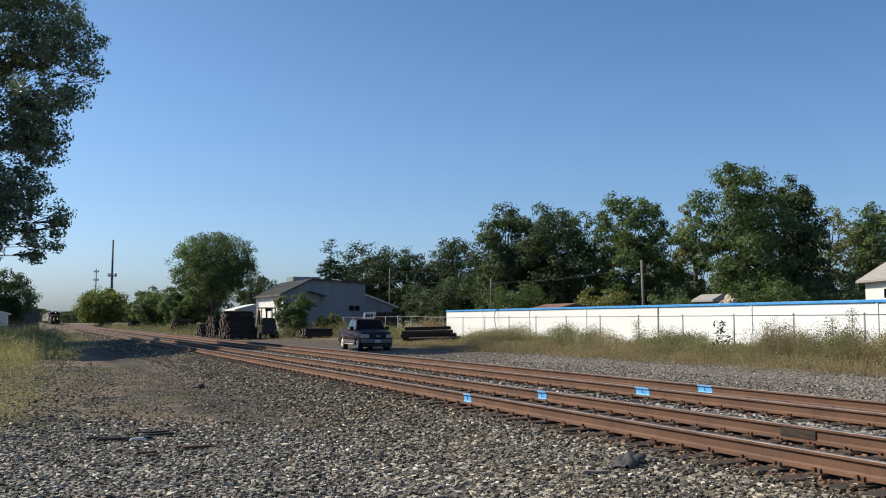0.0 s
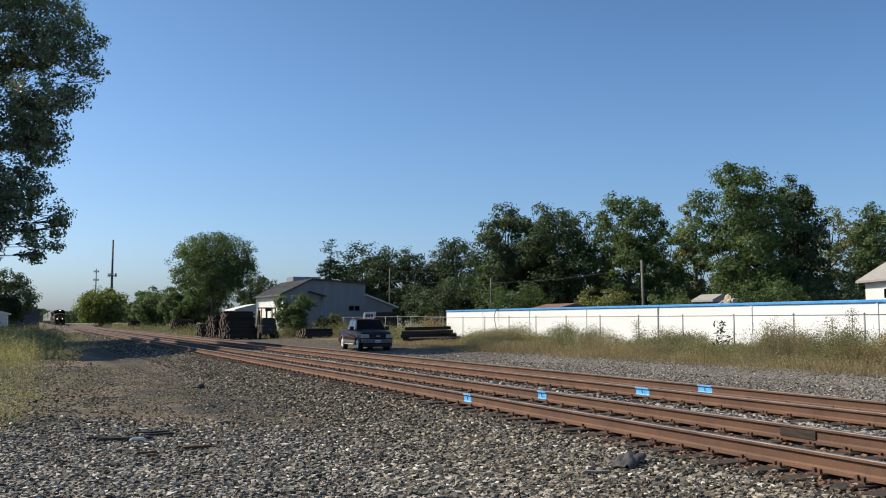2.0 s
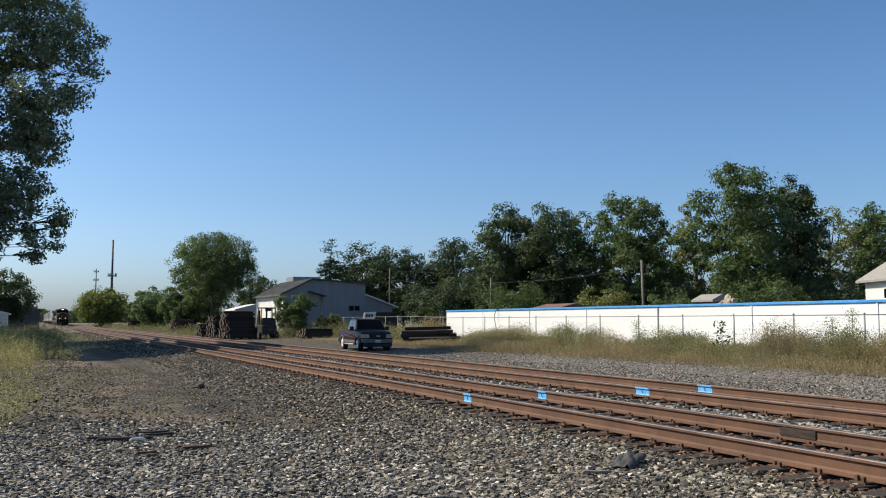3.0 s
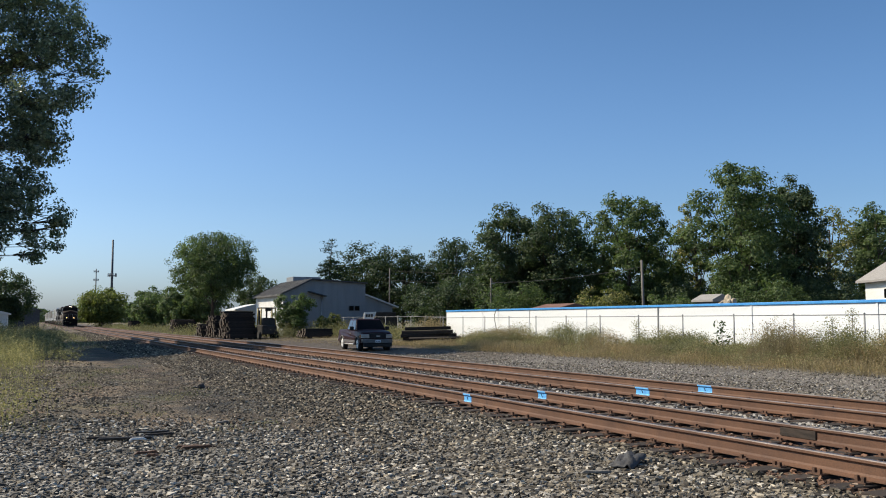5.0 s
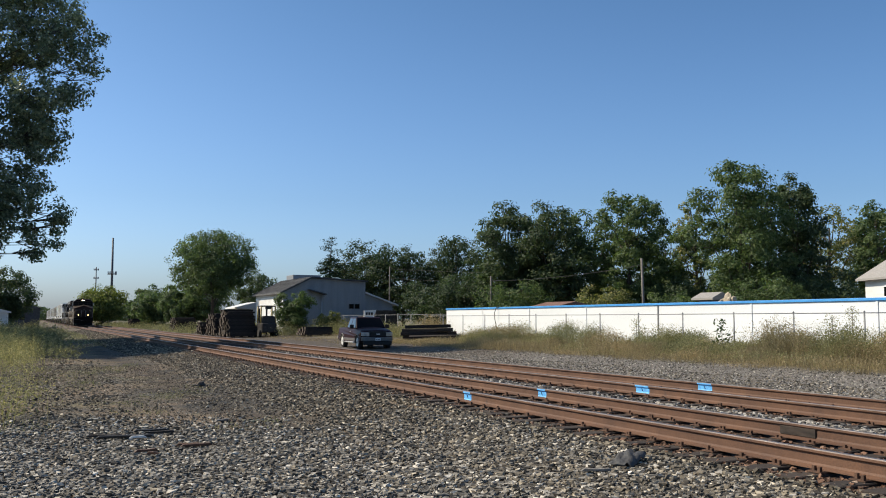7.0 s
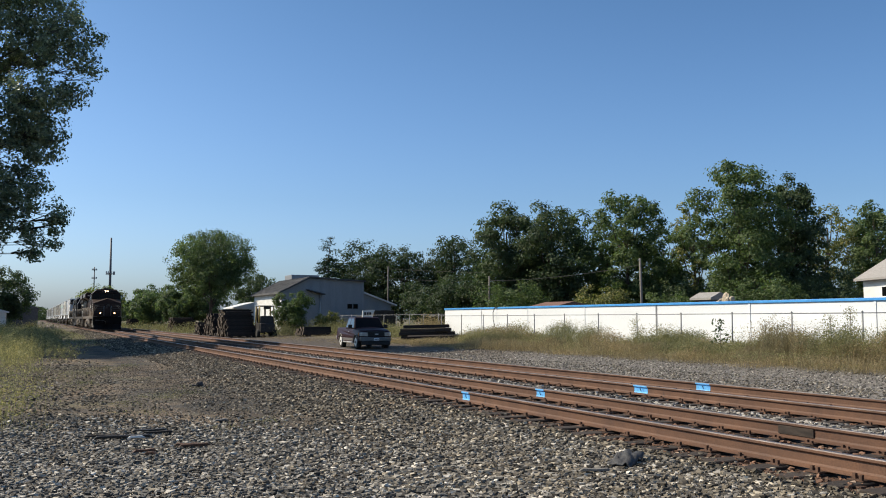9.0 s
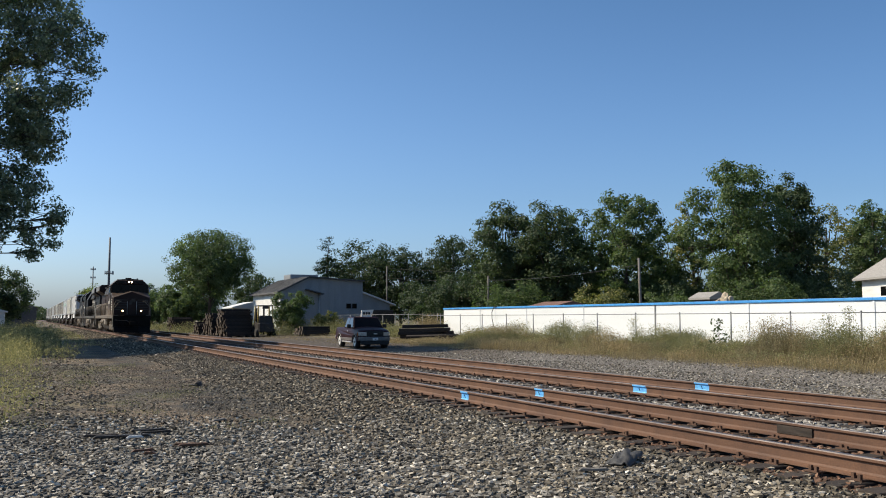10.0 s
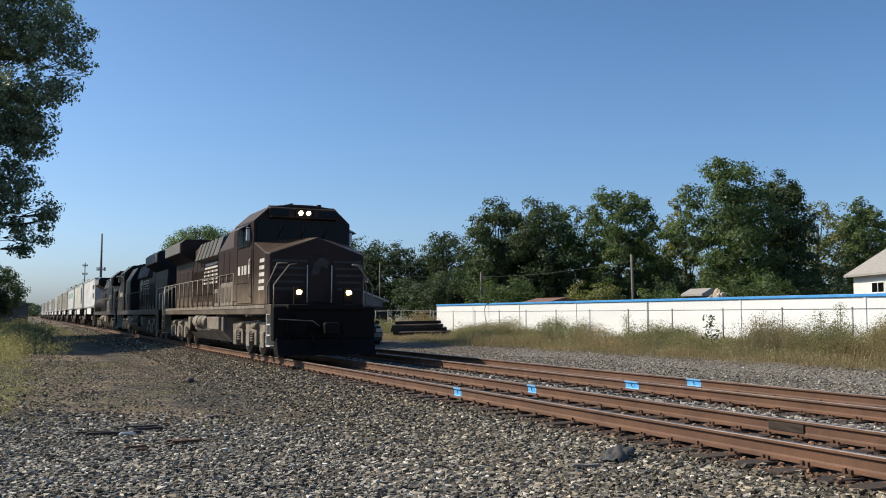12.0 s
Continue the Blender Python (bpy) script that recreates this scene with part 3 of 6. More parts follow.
def poplar(at, boughs, seed):
    """The tall tree beside the yard: drooping boughs of small leaves that hang over the picture's edge."""
    rng = np.random.default_rng(seed)
    t = thing("poplar_tree", at, 0, "tall poplar with small grey-green leaves on drooping boughs", "tree")
    bm = B()
    knots = [Vector((0, 0, -0.2)), Vector((0.2, 0.1, 6)), Vector((-0.2, 0.3, 13)), Vector((0.1, 0, 21))]
    for i in range(3):
        rod(bm, knots[i], knots[i + 1], 0.5 - 0.15 * i, 0.36 - 0.14 * i, 10)
    blobs = []
    for along, z, r in boughs:
        along, z, r = along * 1.146 - 0.45, 1.6 + (z - 1.6) * 1.146, r * 1.146
        for k in range(2):
            off = rng.uniform(-1.7, 1.7)
            x, y = along * 0.91 + off * 0.41, -along * 0.41 + off * 0.91
            c = Vector((x, y, z))
            s = Vector((0, 0, max(3.0, z * 0.72 + 0.5)))
            m = s.lerp(c, 0.5) + Vector((0, 0, 0.5))
            rod(bm, s, m, 0.05, 0.025, 6)
            rod(bm, m, c, 0.025, 0.01, 5)
            for q in range(5):
                d = Vector(rng.normal(size=3)).normalized() * r
                rod(bm, m.lerp(c, 0.6), c + d * 0.85, 0.025, 0.008, 4)
            blobs.append((x, y, z, r * (0.95 if k == 0 else 0.75)))
    part("trunk", bm, M_BARK, t)
    pts, ways = crown_points(rng, blobs, 3500, 28, 0.24)
    ob = new("crown", leaves_mesh("crown", pts, 0.105, M_LEAF_POPLAR, rng, 0.5, 0.75, ways))
    ob.parent = t


def ballast_places(rng, n):
    """Loose stone over the yard and shoulders: thick by the track, thin on the trodden path, less with distance."""
    out = []
    while len(out) < n:
        y = 3.0 + 42.0 * rng.uniform() ** 1.7
        x = rng.uniform(-2.0, 21.0)
        r = math.hypot(x, y)
        if r < 6.5 or x / max(y, 0.1) > 1.42:
            continue
        if x > 13.4 and rng.uniform() > 0.45:
            continue
        if x > 19.5 + math.sin(y * 0.7) * 0.7:
            continue
        path = 0.75 * math.exp(-((x - 3.0 - 0.5 * math.sin(y * 0.23)) / 0.85) ** 2) if y > 11.5 else 0.0
        path += 0.45 if x < 4.4 and y > 13.0 else 0.0
        path += 0.5 * max(0.0, noise.noise(Vector((x * 0.5, y * 0.4, 3))))
        if rng.uniform() < path:
            continue
        if r > 20 and rng.uniform() > 20 / r:
            continue
        if 6.75 < x < 12.5:
            continue
        out.append((x, y, ground_z(x, y) + rng.uniform(-0.012, 0.016)))
    return out


def path_places(rng, n):
    """Small stones trodden into the path and the middle of the yard."""
    out = []
    while len(out) < n:
        y, x = 11.0 + 24.0 * rng.uniform() ** 1.4, rng.uniform(-1.5, 4.8)
        out.append((x, y, ground_z(x, y) + rng.uniform(-0.006, 0.008)))
    return out


def near_places(rng, n):
    """Coarser stone spread over the nearest stretch of the yard."""
    out = []
    while len(out) < n:
        y, x = rng.uniform(4.5, 17.5), rng.uniform(-1.5, 6.3)
        far = math.hypot(x, y)
        if far < 6.8 or x / y > 1.42:
            continue
        if rng.uniform() > 1.1 - 0.14 * max(0.0, far - 8.6) - 0.5 * max(0.0, noise.noise(Vector((x * 0.6, y * 0.5, 9)))):
            continue
        out.append((x, y, ground_z(x, y) + rng.uniform(-0.012, 0.014)))
    return out


def far_places(rng, n):
    """The gravel lane beyond the second track."""
    out = []
    while len(out) < n:
        y, x = 9.0 + 36.0 * rng.uniform() ** 1.3, rng.uniform(13.2, 22.6)
        if x / y > 1.42 or rng.uniform() < 0.7 * max(0.0, noise.noise(Vector((x * 0.4, y * 0.2, 6)))):
            continue
        out.append((x, y, ground_z(x, y) + rng.uniform(-0.012, 0.012)))
    return out


def heaped(*spans):
    """Places for the coarse stone heaped in the given strips along the line."""
    def places(rng, n):
        out = []
        while len(out) < n:
            y = 4.0 + 46.0 * rng.uniform() ** 1.8
            lo, hi = spans[rng.integers(len(spans))]
            x = rng.uniform(lo, hi)
            if x / y > 1.42 or any(abs(x - q) < 0.09 for q in (*NEAR_RAILS, *FAR_RAILS)):
                continue
            out.append((x, y, ground_z(x, y) + rng.uniform(-0.015, 0.02)))
        return out
    return places


def far_bank_places(rng, n):
    """The ballast bank beside the near track, further out."""
    out = []
    while len(out) < n:
        y = 42.0 + 90.0 * rng.uniform() ** 1.3
        x = rng.uniform(4.2 - 0.012 * (y - 42.0), 6.8)
        out.append((x, y, ground_z(x, y) + rng.uniform(-0.01, 0.02)))
    return out


# ---- the setting, built ----
ground()
track_a = railway_track(NEAR_RAILS, "rusty near main track on dark ties in grey ballast", 3)
joint_bar(track_a, NEAR_RAILS[1] - TRACK_X[0], 8.35)
track_b = railway_track(FAR_RAILS, "rusty second track on dark ties in grey ballast", 4)
boundary_wall()

# ---- trees: x, y, height, crown width, crown bottom, leaf size, clumps, leaves a clump, leaves, label ----
POPLAR_BOUGHS = [(6.0, 18.0, 2.2), (7.4, 15.9, 1.5), (8.6, 15.1, 0.8), (8.2, 17.3, 0.8), (7.6, 13.9, 0.9), (6.4, 13.3, 1.8), (5.5, 11.0, 1.5), (6.7, 11.6, 1.0), (4.9, 8.9, 1.7), (6.4, 7.5, 0.8), (6.6, 6.5, 0.65), (6.4, 5.6, 0.5), (6.9, 6.9, 0.4), (6.2, 5.0, 0.35), (5.0, 6.5, 0.6), (4.2, 6.3, 0.95), (3.2, 6.6, 0.9),
                 (3.0, 12.7, 3.0), (3.0, 17.0, 3.0), (1.8, 8.9, 2.5), (2.4, 6.0, 1.4), (-0.3, 15.5, 3.5), (-0.3, 9.5, 3.4), (3.6, 20.2, 2.6), (6.0, 20.8, 1.8), (0.0, 22.0, 3.2), (-4.0, 12.0, 3.2), (-4.0, 18.0, 3.0),
                 (5.1, 15.9, 1.3), (4.8, 11.9, 1.3), (4.4, 7.5, 1.2)]
poplar((-5.57, 62.9, 0.05), POPLAR_BOUGHS, 5)
conifer((36.0, 116.0, 0.1), 12.4, 9.0, 6)
WOODS = [
    (20.4, 113.9, 13.3, 11.9, 3.8, 0.14, 820, 44, M_LEAF_OPEN, "broad green deciduous tree with an open crown behind the tie stacks"),
    (32, 139.3, 9.3, 7.93, 0.8, 0.19, 220, 34, M_LEAF_DARK, "dark green tree behind the broad tree"),
    (42.1, 118.2, 12.9, 11.2, 1, 0.18, 363, 40, M_LEAF_SHADED, "green maple behind the grey building"),
    (45.6, 113.3, 11.8, 10.4, 0.8, 0.18, 330, 40, M_LEAF_SHADED, "green tree in the row behind the building"),
    (51.2, 108.6, 13.4, 10.2, 0.8, 0.18, 352, 40, M_LEAF_SHADED, "dark full-crowned tree in the row"),
    (42.2, 77.5, 13.4, 8.2, 1, 0.15, 462, 46, M_LEAF_DARK, "dense dark green rounded tree behind the wall"),
    (45.2, 74.7, 13.2, 8.8, 1, 0.15, 484, 46, M_LEAF_DARK, "dense dark green tree with a broad crown behind the wall"),
    (52, 77.4, 13.2, 7.32, 1, 0.16, 308, 40, M_LEAF, "green tree between two fuller ones"),
    (50.5, 69.3, 14.2, 7.2, 1, 0.16, 396, 40, M_LEAF, "light green tree with a spiky uneven top"),
    (57.5, 72.7, 11.3, 7.32, 1, 0.16, 308, 36, M_LEAF, "mid-height green tree in the row"),
    (58.8, 70, 14, 4.8, 1, 0.15, 132, 26, M_LEAF_YELLOW, "thin yellowing tree with bare twigs"),
    (54.4, 58.8, 15.8, 9, 1, 0.15, 572, 46, M_LEAF, "tallest bright green tree with a lobed crown"),
    (61.4, 60, 14.7, 7, 1, 0.16, 462, 44, M_LEAF_DARK, "tall dark green tree beside the tallest"),
    (70.5, 64.5, 14, 7.6, 1, 0.15, 209, 30, M_LEAF_YELLOW, "pale thin-leaved tree with gaps in its crown"),
    (72.7, 60.4, 13, 6.5, 1, 0.16, 330, 40, M_LEAF, "green tree behind the house"),
    (79, 66, 12.5, 9.76, 1, 0.17, 330, 36, M_LEAF_DARK, "dark green tree behind the house"),
    (16.3, 245.2, 10.6, 15, 0.3, 0.29, 462, 36, M_LEAF_OLIVE, "round olive-green tree by the line"),
    (21.5, 190, 8.6, 9, 0.3, 0.25, 264, 34, M_LEAF_OPEN, "green tree at the edge of the line"),
    (20.6, 172, 7.4, 9, 0.3, 0.22, 264, 34, M_LEAF_OPEN, "low green tree at the edge of the line"),
    (22.5, 153, 8, 8, 0.3, 0.22, 264, 34, M_LEAF_OPEN, "dark green tree at the edge of the line"),
    (25.5, 150, 9, 9.76, 0.3, 0.22, 264, 34, M_LEAF_OPEN, "dark green tree at the edge of the line"),
    (-3.9, 165, 10.3, 10.5, 0.5, 0.22, 352, 36, M_LEAF_DARK, "dark green tree beyond the weeds"),
    (-12, 160, 11.5, 10, 0.5, 0.22, 352, 36, M_LEAF_DARK, "dark green tree beyond the weeds"),
    (-11, 120, 9, 9, 0.5, 0.2, 330, 36, M_LEAF, "green tree beyond the weeds"),
    (-13.0, 66.0, 25, 17, 2, 0.5, 900, 40, M_LEAF_POPLAR, "tall tree beside the poplar that shades the yard"),
    (-11.5, 56.0, 18, 12, 1, 0.46, 560, 40, M_LEAF_POPLAR, "leafy tree in the row that shades the yard"),
    (-11.5, 80, 20, 14, 2, 0.46, 600, 40, M_LEAF_POPLAR, "tall tree in the row that shades the yard"),
    (42.0, 94.5, 6.2, 7.93, 0.2, 0.15, 264, 36, M_LEAF_SHADED, "bushy young tree beside the building"),
    (38.3, 84, 5.4, 6.6, 0.2, 0.13, 242, 36, M_LEAF_SHADED, "bushy young tree by the fence"),
    (40.2, 82, 6.4, 7.32, 0.2, 0.13, 242, 36, M_LEAF_SHADED, "dark bushy tree by the fence"),
    (38.5, 70.5, 5.2, 7.32, 0.2, 0.12, 264, 36, M_LEAF, "bushy green tree behind the wall"),
    (45.6, 66, 4.8, 6.1, 0.2, 0.12, 220, 36, M_LEAF_YELLOW, "yellow-green bush behind the wall"),
    (48, 60, 4, 5.49, 0.2, 0.12, 198, 34, M_LEAF, "green bush behind the wall"),
    (54, 66, 6, 7.93, 0.2, 0.13, 242, 34, M_LEAF_DARK, "dark bush under the trees"),
    (60.5, 66.5, 6, 8.54, 0.2, 0.13, 242, 34, M_LEAF_DARK, "dark bush under the trees"),
    (51, 52.5, 5.2, 6.71, 0.2, 0.12, 220, 34, M_LEAF, "green bush below the tallest tree"),
    (59, 54, 5.6, 7.93, 0.2, 0.12, 242, 34, M_LEAF_DARK, "dark bush below the trees"),
    (62.5, 62, 6, 7.93, 0.2, 0.13, 242, 34, M_LEAF_DARK, "dark bush beside the house"),
    (47.5, 98, 8.2, 8, 0.2, 0.16, 260, 36, M_LEAF_SHADED, "green bushy tree filling the row"),
    (55, 92, 9, 8, 0.2, 0.16, 260, 36, M_LEAF_SHADED, "dark green bushy tree filling the row"),
    (62, 80, 7.5, 8, 0.2, 0.16, 260, 36, M_LEAF_DARK, "dark green bushy tree filling the row"),
    (68, 72, 7.5, 8, 0.2, 0.16, 260, 36, M_LEAF_DARK, "dark green bushy tree filling the row"),
    (26.9, 86.5, 2.3, 3.0, 0.1, 0.09, 150, 34, M_LEAF_YELLOW, "low green bush in front of the building"),
    (23.7, 88.0, 4.5, 4.2, 0.2, 0.11, 260, 36, M_LEAF, "green sapling bush in front of the building"),
]
for k, (x, y, h, w, low, leaf, cl, per, m, lab) in enumerate(WOODS):
    tree("bush" if "bush" in lab else "tree", (x, y, ground_z(x, y)), h, w, low, 20 + k, leaf, cl, per, m, lab, "bush" if "bush" in lab else "tree", blobs_n=17 if "open crown" in lab else 18 if h > 9 else 11, spread=0.36 if "open crown" in lab else None)


def far_woods():
    """The wooded skyline at the end of the line."""
    rng = np.random.default_rng(77)
    pts = []
    for x in np.concatenate([np.arange(-300, -70, 14.0), np.arange(-70, 110, 4.5), np.arange(110, 560, 14.0)]):
        y = 640 + 60 * math.sin(x * 0.03) + rng.uniform(-20, 20)
        if abs(x - TRACK_X[0]) < 9:
            y += 260
        h, r = rng.uniform(7, 13), rng.uniform(6, 9)
        d = rng.normal(size=(420, 3))
        d /= np.linalg.norm(d, axis=1)[:, None]
        p = np.array([x, y, h * 0.5]) + d * np.array([r, r, h * 0.52]) * rng.uniform(0.75, 1.05, 420)[:, None]
        p[:, 2] = np.abs(p[:, 2])
        pts.append(p)
    ob = new("far_woods", leaves_mesh("far_woods", np.concatenate(pts), 1.0, M_LEAF_DARK, rng))
    tagged(ob, "distant dark green woods along the horizon", "woods", kind="stuff")


far_woods()
rw = np.random.default_rng(9)


def scatter(n, x0, x1, y0, y1, lo=0.3, hi=1.3):
    return [(float(x), float(y), float(k)) for x, y, k in zip(rw.uniform(x0, x1, n), rw.uniform(y0, y1, n), rw.uniform(lo, hi, n))]


strip = [q for q in scatter(1700, 21.4, 27.6, 13, 57) if q[0] / 1.3 < q[1] < 2.12 * q[0] - 1.0]
weed_patch("roadside_weeds", "tall olive and green weeds along the fence", [q for q in strip if q[0] > 23.2], 31, (0.08, 0.42), M_WEED, 0.036, 16, 80, (0.002, 0.005), 0.34)


def lush(y):
    """How tall the weeds stand along the fence: low in the middle, tall at both ends."""
    return 1.0 - 0.55 * math.exp(-((y - 31.5) / 3.4) ** 2) + 0.3 * math.exp(-((y - 21.5) / 3.0) ** 2) + 0.2 * math.exp(-((y - 40.5) / 3.0) ** 2)


bushes = scatter(84, 23.6, 27.6, 13, 57, 0.25, 1.0)
for name, label, paint, seed, pick in (("olive_weed_bushes", "rounded olive weed bushes along the fence", M_WEED_EDGE, 61, 0), ("green_weed_bushes", "rounded green weed bushes along the fence", M_WEED_GREEN, 62, 1), ("tan_weed_bushes", "rounded tan seeding weeds along the fence", M_WEED_DRY, 63, 2)):
    dome = []
    for x, y, k in bushes[pick::3]:
        if x / 1.3 < y < 2.12 * x - 1.0:
            reach = 0.45 + 0.6 * k
            k *= lush(y)
            k *= 0.55 + 0.75 * max(0.0, 0.5 + noise.noise(Vector((x * 0.5, y * 0.22, 5))))
            for i in range(24):
                a, r = rw.uniform(0, math.tau), rw.uniform(0, 1) ** 0.6
                dome.append((x + reach * r * math.cos(a), y + 1.3 * reach * r * math.sin(a), k * math.sqrt(1.0 - 0.75 * r * r) * float(rw.uniform(0.8, 1.15))))
    weed_patch(name, label, dome, seed, (0.15, 1.5), paint, 0.034, 26, 200, (0.002, 0.005), 0.21, False)
weed_patch("green_weed_clumps", "bushy green weeds standing out along the fence", [(x, y, k * lush(y)) for x, y, k in strip[::13] if x > 24.6], 36, (0.4, 1.35), M_WEED_GREEN, 0.036, 16, 200, (0.002, 0.005), 0.24)
weed_patch("dry_weed_fringe", "low dry brown weeds at the gravel's edge", [q for q in strip if q[0] <= 24.2 and noise.noise(Vector((q[0], q[1] * 0.5, 1))) > q[0] * -0.3 + 6.2], 32, (0.12, 0.62), M_WEED_DRY, 0.032, 20, 46, loose=0.24)
left = [q for q in scatter(1700, -9.5, 0.9, 14, 100) if q[0] > -1.3 - 0.03 * q[1] and q[0] < 0.2 + 0.012 * (q[1] - 20) - 0.9 * max(0.0, noise.noise(Vector((q[0], q[1] * 0.3, 4))))]
weed_patch("yard_weeds", "tall yellow-green weeds beside the yard", [q for q in left if q[1] > 28], 33, (0.35, 1.4), M_WEED_YARD, 0.034, 12, 150, (0.002, 0.005), 0.28)
weed_patch("green_weed_bank", "bushy green weeds between the yard and the line", [q for q in scatter(260, -4.5, 1.6, 40, 84) if noise.noise(Vector((q[0] * 0.5, q[1] * 0.2, 8))) > -0.1], 45, (0.5, 1.5), M_WEED_EDGE, 0.055, 10, 130, loose=0.42)
weed_patch("thin_weeds", "thin straw-coloured weeds at the yard's edge", [q for q in left if q[1] <= 29 and not 22.5 < q[1] < 25.5][::2], 37, (0.15, 0.95), M_WEED_YARD, 0.022, 14, 190, (0.0015, 0.0035), 0.22)
weed_patch("path_grass", "thin tufts of grass on the gravel", [q for q in scatter(620, -0.6, 3.8, 14, 44, 0.1, 0.8) if noise.noise(Vector((q[0] * 0.6, q[1] * 0.25, 2))) > 0.12 + 0.1 * (q[0] > 2)], 34, (0.02, 0.13), M_WEED_GREEN, 0.016, 26, 22, loose=0.16)
weed_patch("bank_grass", "rough olive grass between the yard and the line", scatter(560, 0.4, 4.6, 58, 170, 0.1, 0.8), 38, (0.04, 0.25), M_WEED, 0.05, 14, 20, (0.006, 0.015), 0.4)
weed_patch("yard_edge_weeds", "rough weeds between the stacks and the building", [q for q in scatter(900, 20.8, 31, 58, 112) if q[0] > 26.2 or q[1] > 82], 35, (0.3, 1.5), M_WEED_EDGE, 0.075, 14, 44, (0.006, 0.014), 0.45)
weed_patch("lane_edge_grass", "low dry grass on the bare soil beside the lane", scatter(420, 19.5, 27.5, 48, 84, 0.1, 0.9), 47, (0.03, 0.3), M_WEED_DRY, 0.03, 16, 24, (0.004, 0.01), 0.35)
weed_patch("far_bank_weeds", "rough weeds along the far side of the line", scatter(420, 15.5, 24, 104, 260), 39, (0.2, 1.3), M_WEED_EDGE, 0.1, 14, 40, (0.012, 0.025), 0.7)
weed_patch("bare_edge_weeds", "low tan weeds beside the beams and the lane", [q for q in scatter(520, 20.4, 25.0, 41, 59, 0.2, 1.0) if q[0] > 21.2 + 1.2 * noise.noise(Vector((q[0], q[1] * 0.4, 3)))], 64, (0.03, 0.42), M_WEED_DRY, 0.036, 16, 60, (0.004, 0.01), 0.32)
weed_patch("tall_dry_weeds", "tall brown seeding weeds at the wall's end", scatter(26, 26.6, 28.2, 60.6, 63.4, 0.5, 1.0), 65, (0.5, 2.0), M_WEED_DRY, 0.05, 20, 150, (0.005, 0.012), 0.26, False)
weed_patch("fence_weeds", "olive weeds along the yard fence", scatter(150, 26.2, 29.2, 63.5, 90, 0.3, 1.0), 66, (0.4, 1.5), M_WEED_EDGE, 0.06, 16, 110, (0.006, 0.012), 0.4)
stones("yard_gravel", "loose grey crushed stone over the yard", 28000, ballast_places, 41, (0.012, 0.034))
stones("path_gravel", "small stones trodden into the path", 22000, path_places, 46, (0.008, 0.02), M_STONE)
stones("near_gravel", "angular blue-grey crushed stone at the yard's near end", 44000, near_places, 43, (0.014, 0.032), M_STONE_GREY)
stones("lane_gravel", "grey gravel of the lane beside the second track", 26000, far_places, 44, (0.012, 0.027), M_STONE_GREY)
stones("track_ballast", "coarse olive-grey ballast heaped against the tie ends", 36000, heaped((4.5, 6.55), (4.5, 6.5), (12.6, 14.2)), 42, (0.014, 0.033))
stones("middle_ballast", "pale grey ballast between the two tracks", 12000, heaped((8.85, 10.4),), 48, (0.018, 0.038), M_STONE_LIGHT)
stones("gauge_ballast", "rust-dusted ballast between the rails", 19000, heaped((6.5, 8.8), (10.5, 12.5)), 49, (0.014, 0.031), M_STONE_RUST)
stones("far_ballast", "grey ballast bank along the line further out", 7000, far_bank_places, 50, (0.03, 0.06))


# ---- the train ----
M_GLASS = glass_material("dark_window_glass", (0.005, 0.005, 0.006), 0.15)
M_GLASS.node_tree.nodes["Principled BSDF"].inputs["Specular IOR Level"].default_value = 0.12
M_LAMP = glow("lit_headlamp", (1.0, 0.78, 0.48), 12.0)
M_DITCH = glow("lit_ditch_lamp", (1.0, 0.66, 0.30), 6.0)
M_REEFER = worn("white_car_side", (0.58, 0.585, 0.58), (0.72, 0.72, 0.70), 0.6, 0.6, 0, 30, 0.05, (1, 0.4, 2), stain=(0.50, 0.47, 0.43), stain_at=0.62)
M_HOPPER = worn("grey_beige_car_side", (0.32, 0.30, 0.26), (0.44, 0.41, 0.355), 0.6, 0.65, 0, 30, 0.05, (1, 0.4, 2), stain=(0.22, 0.17, 0.13), stain_at=0.6)
M_STEEL = worn("wheel_steel", (0.10, 0.08, 0.065), (0.20, 0.17, 0.15), 6.0, 0.5, 0.5)
M_HAZEL = worn("dusty_brown_black_paint", (0.058, 0.043, 0.031), (0.14, 0.108, 0.078), 1.2, 0.55, 0, 30, 0.08, (1, 0.6, 2), stain=(0.22, 0.18, 0.135), stain_at=0.58)
M_BLUEBLACK = worn("dark_blue_paint", (0.012, 0.015, 0.024), (0.028, 0.033, 0.045), 1.5, 0.45, 0, 40, 0.05, stain=(0.07, 0.06, 0.05), stain_at=0.6)
M_OLDRUST = worn("rust_brown_steel", (0.022, 0.014, 0.010), (0.055, 0.034, 0.024), 2.0, 0.8, 0, 40, 0.2)
M_GREASY = worn("greasy_black_steel", (0.012, 0.011, 0.010), (0.03, 0.027, 0.024), 4.0, 0.6)
M_TYRE = worn("trailer_tyre", (0.012, 0.012, 0.012), (0.028, 0.027, 0.026), 6.0, 0.85)
M_CREAMSIDE = worn("cream_trailer_side", (0.54, 0.53, 0.47), (0.67, 0.65, 0.58), 0.6, 0.6, 0, 30, 0.05, (1, 0.4, 2), stain=(0.33, 0.30, 0.25), stain_at=0.62)
M_GREENBAND = worn("faded_green_paint", (0.20, 0.29, 0.25), (0.30, 0.38, 0.33), 1.0, 0.6)
M_GRID = worn("sooty_grey_screen", (0.045, 0.045, 0.044), (0.085, 0.084, 0.08), 2.0, 0.6, 0.1, 50, 0.2)
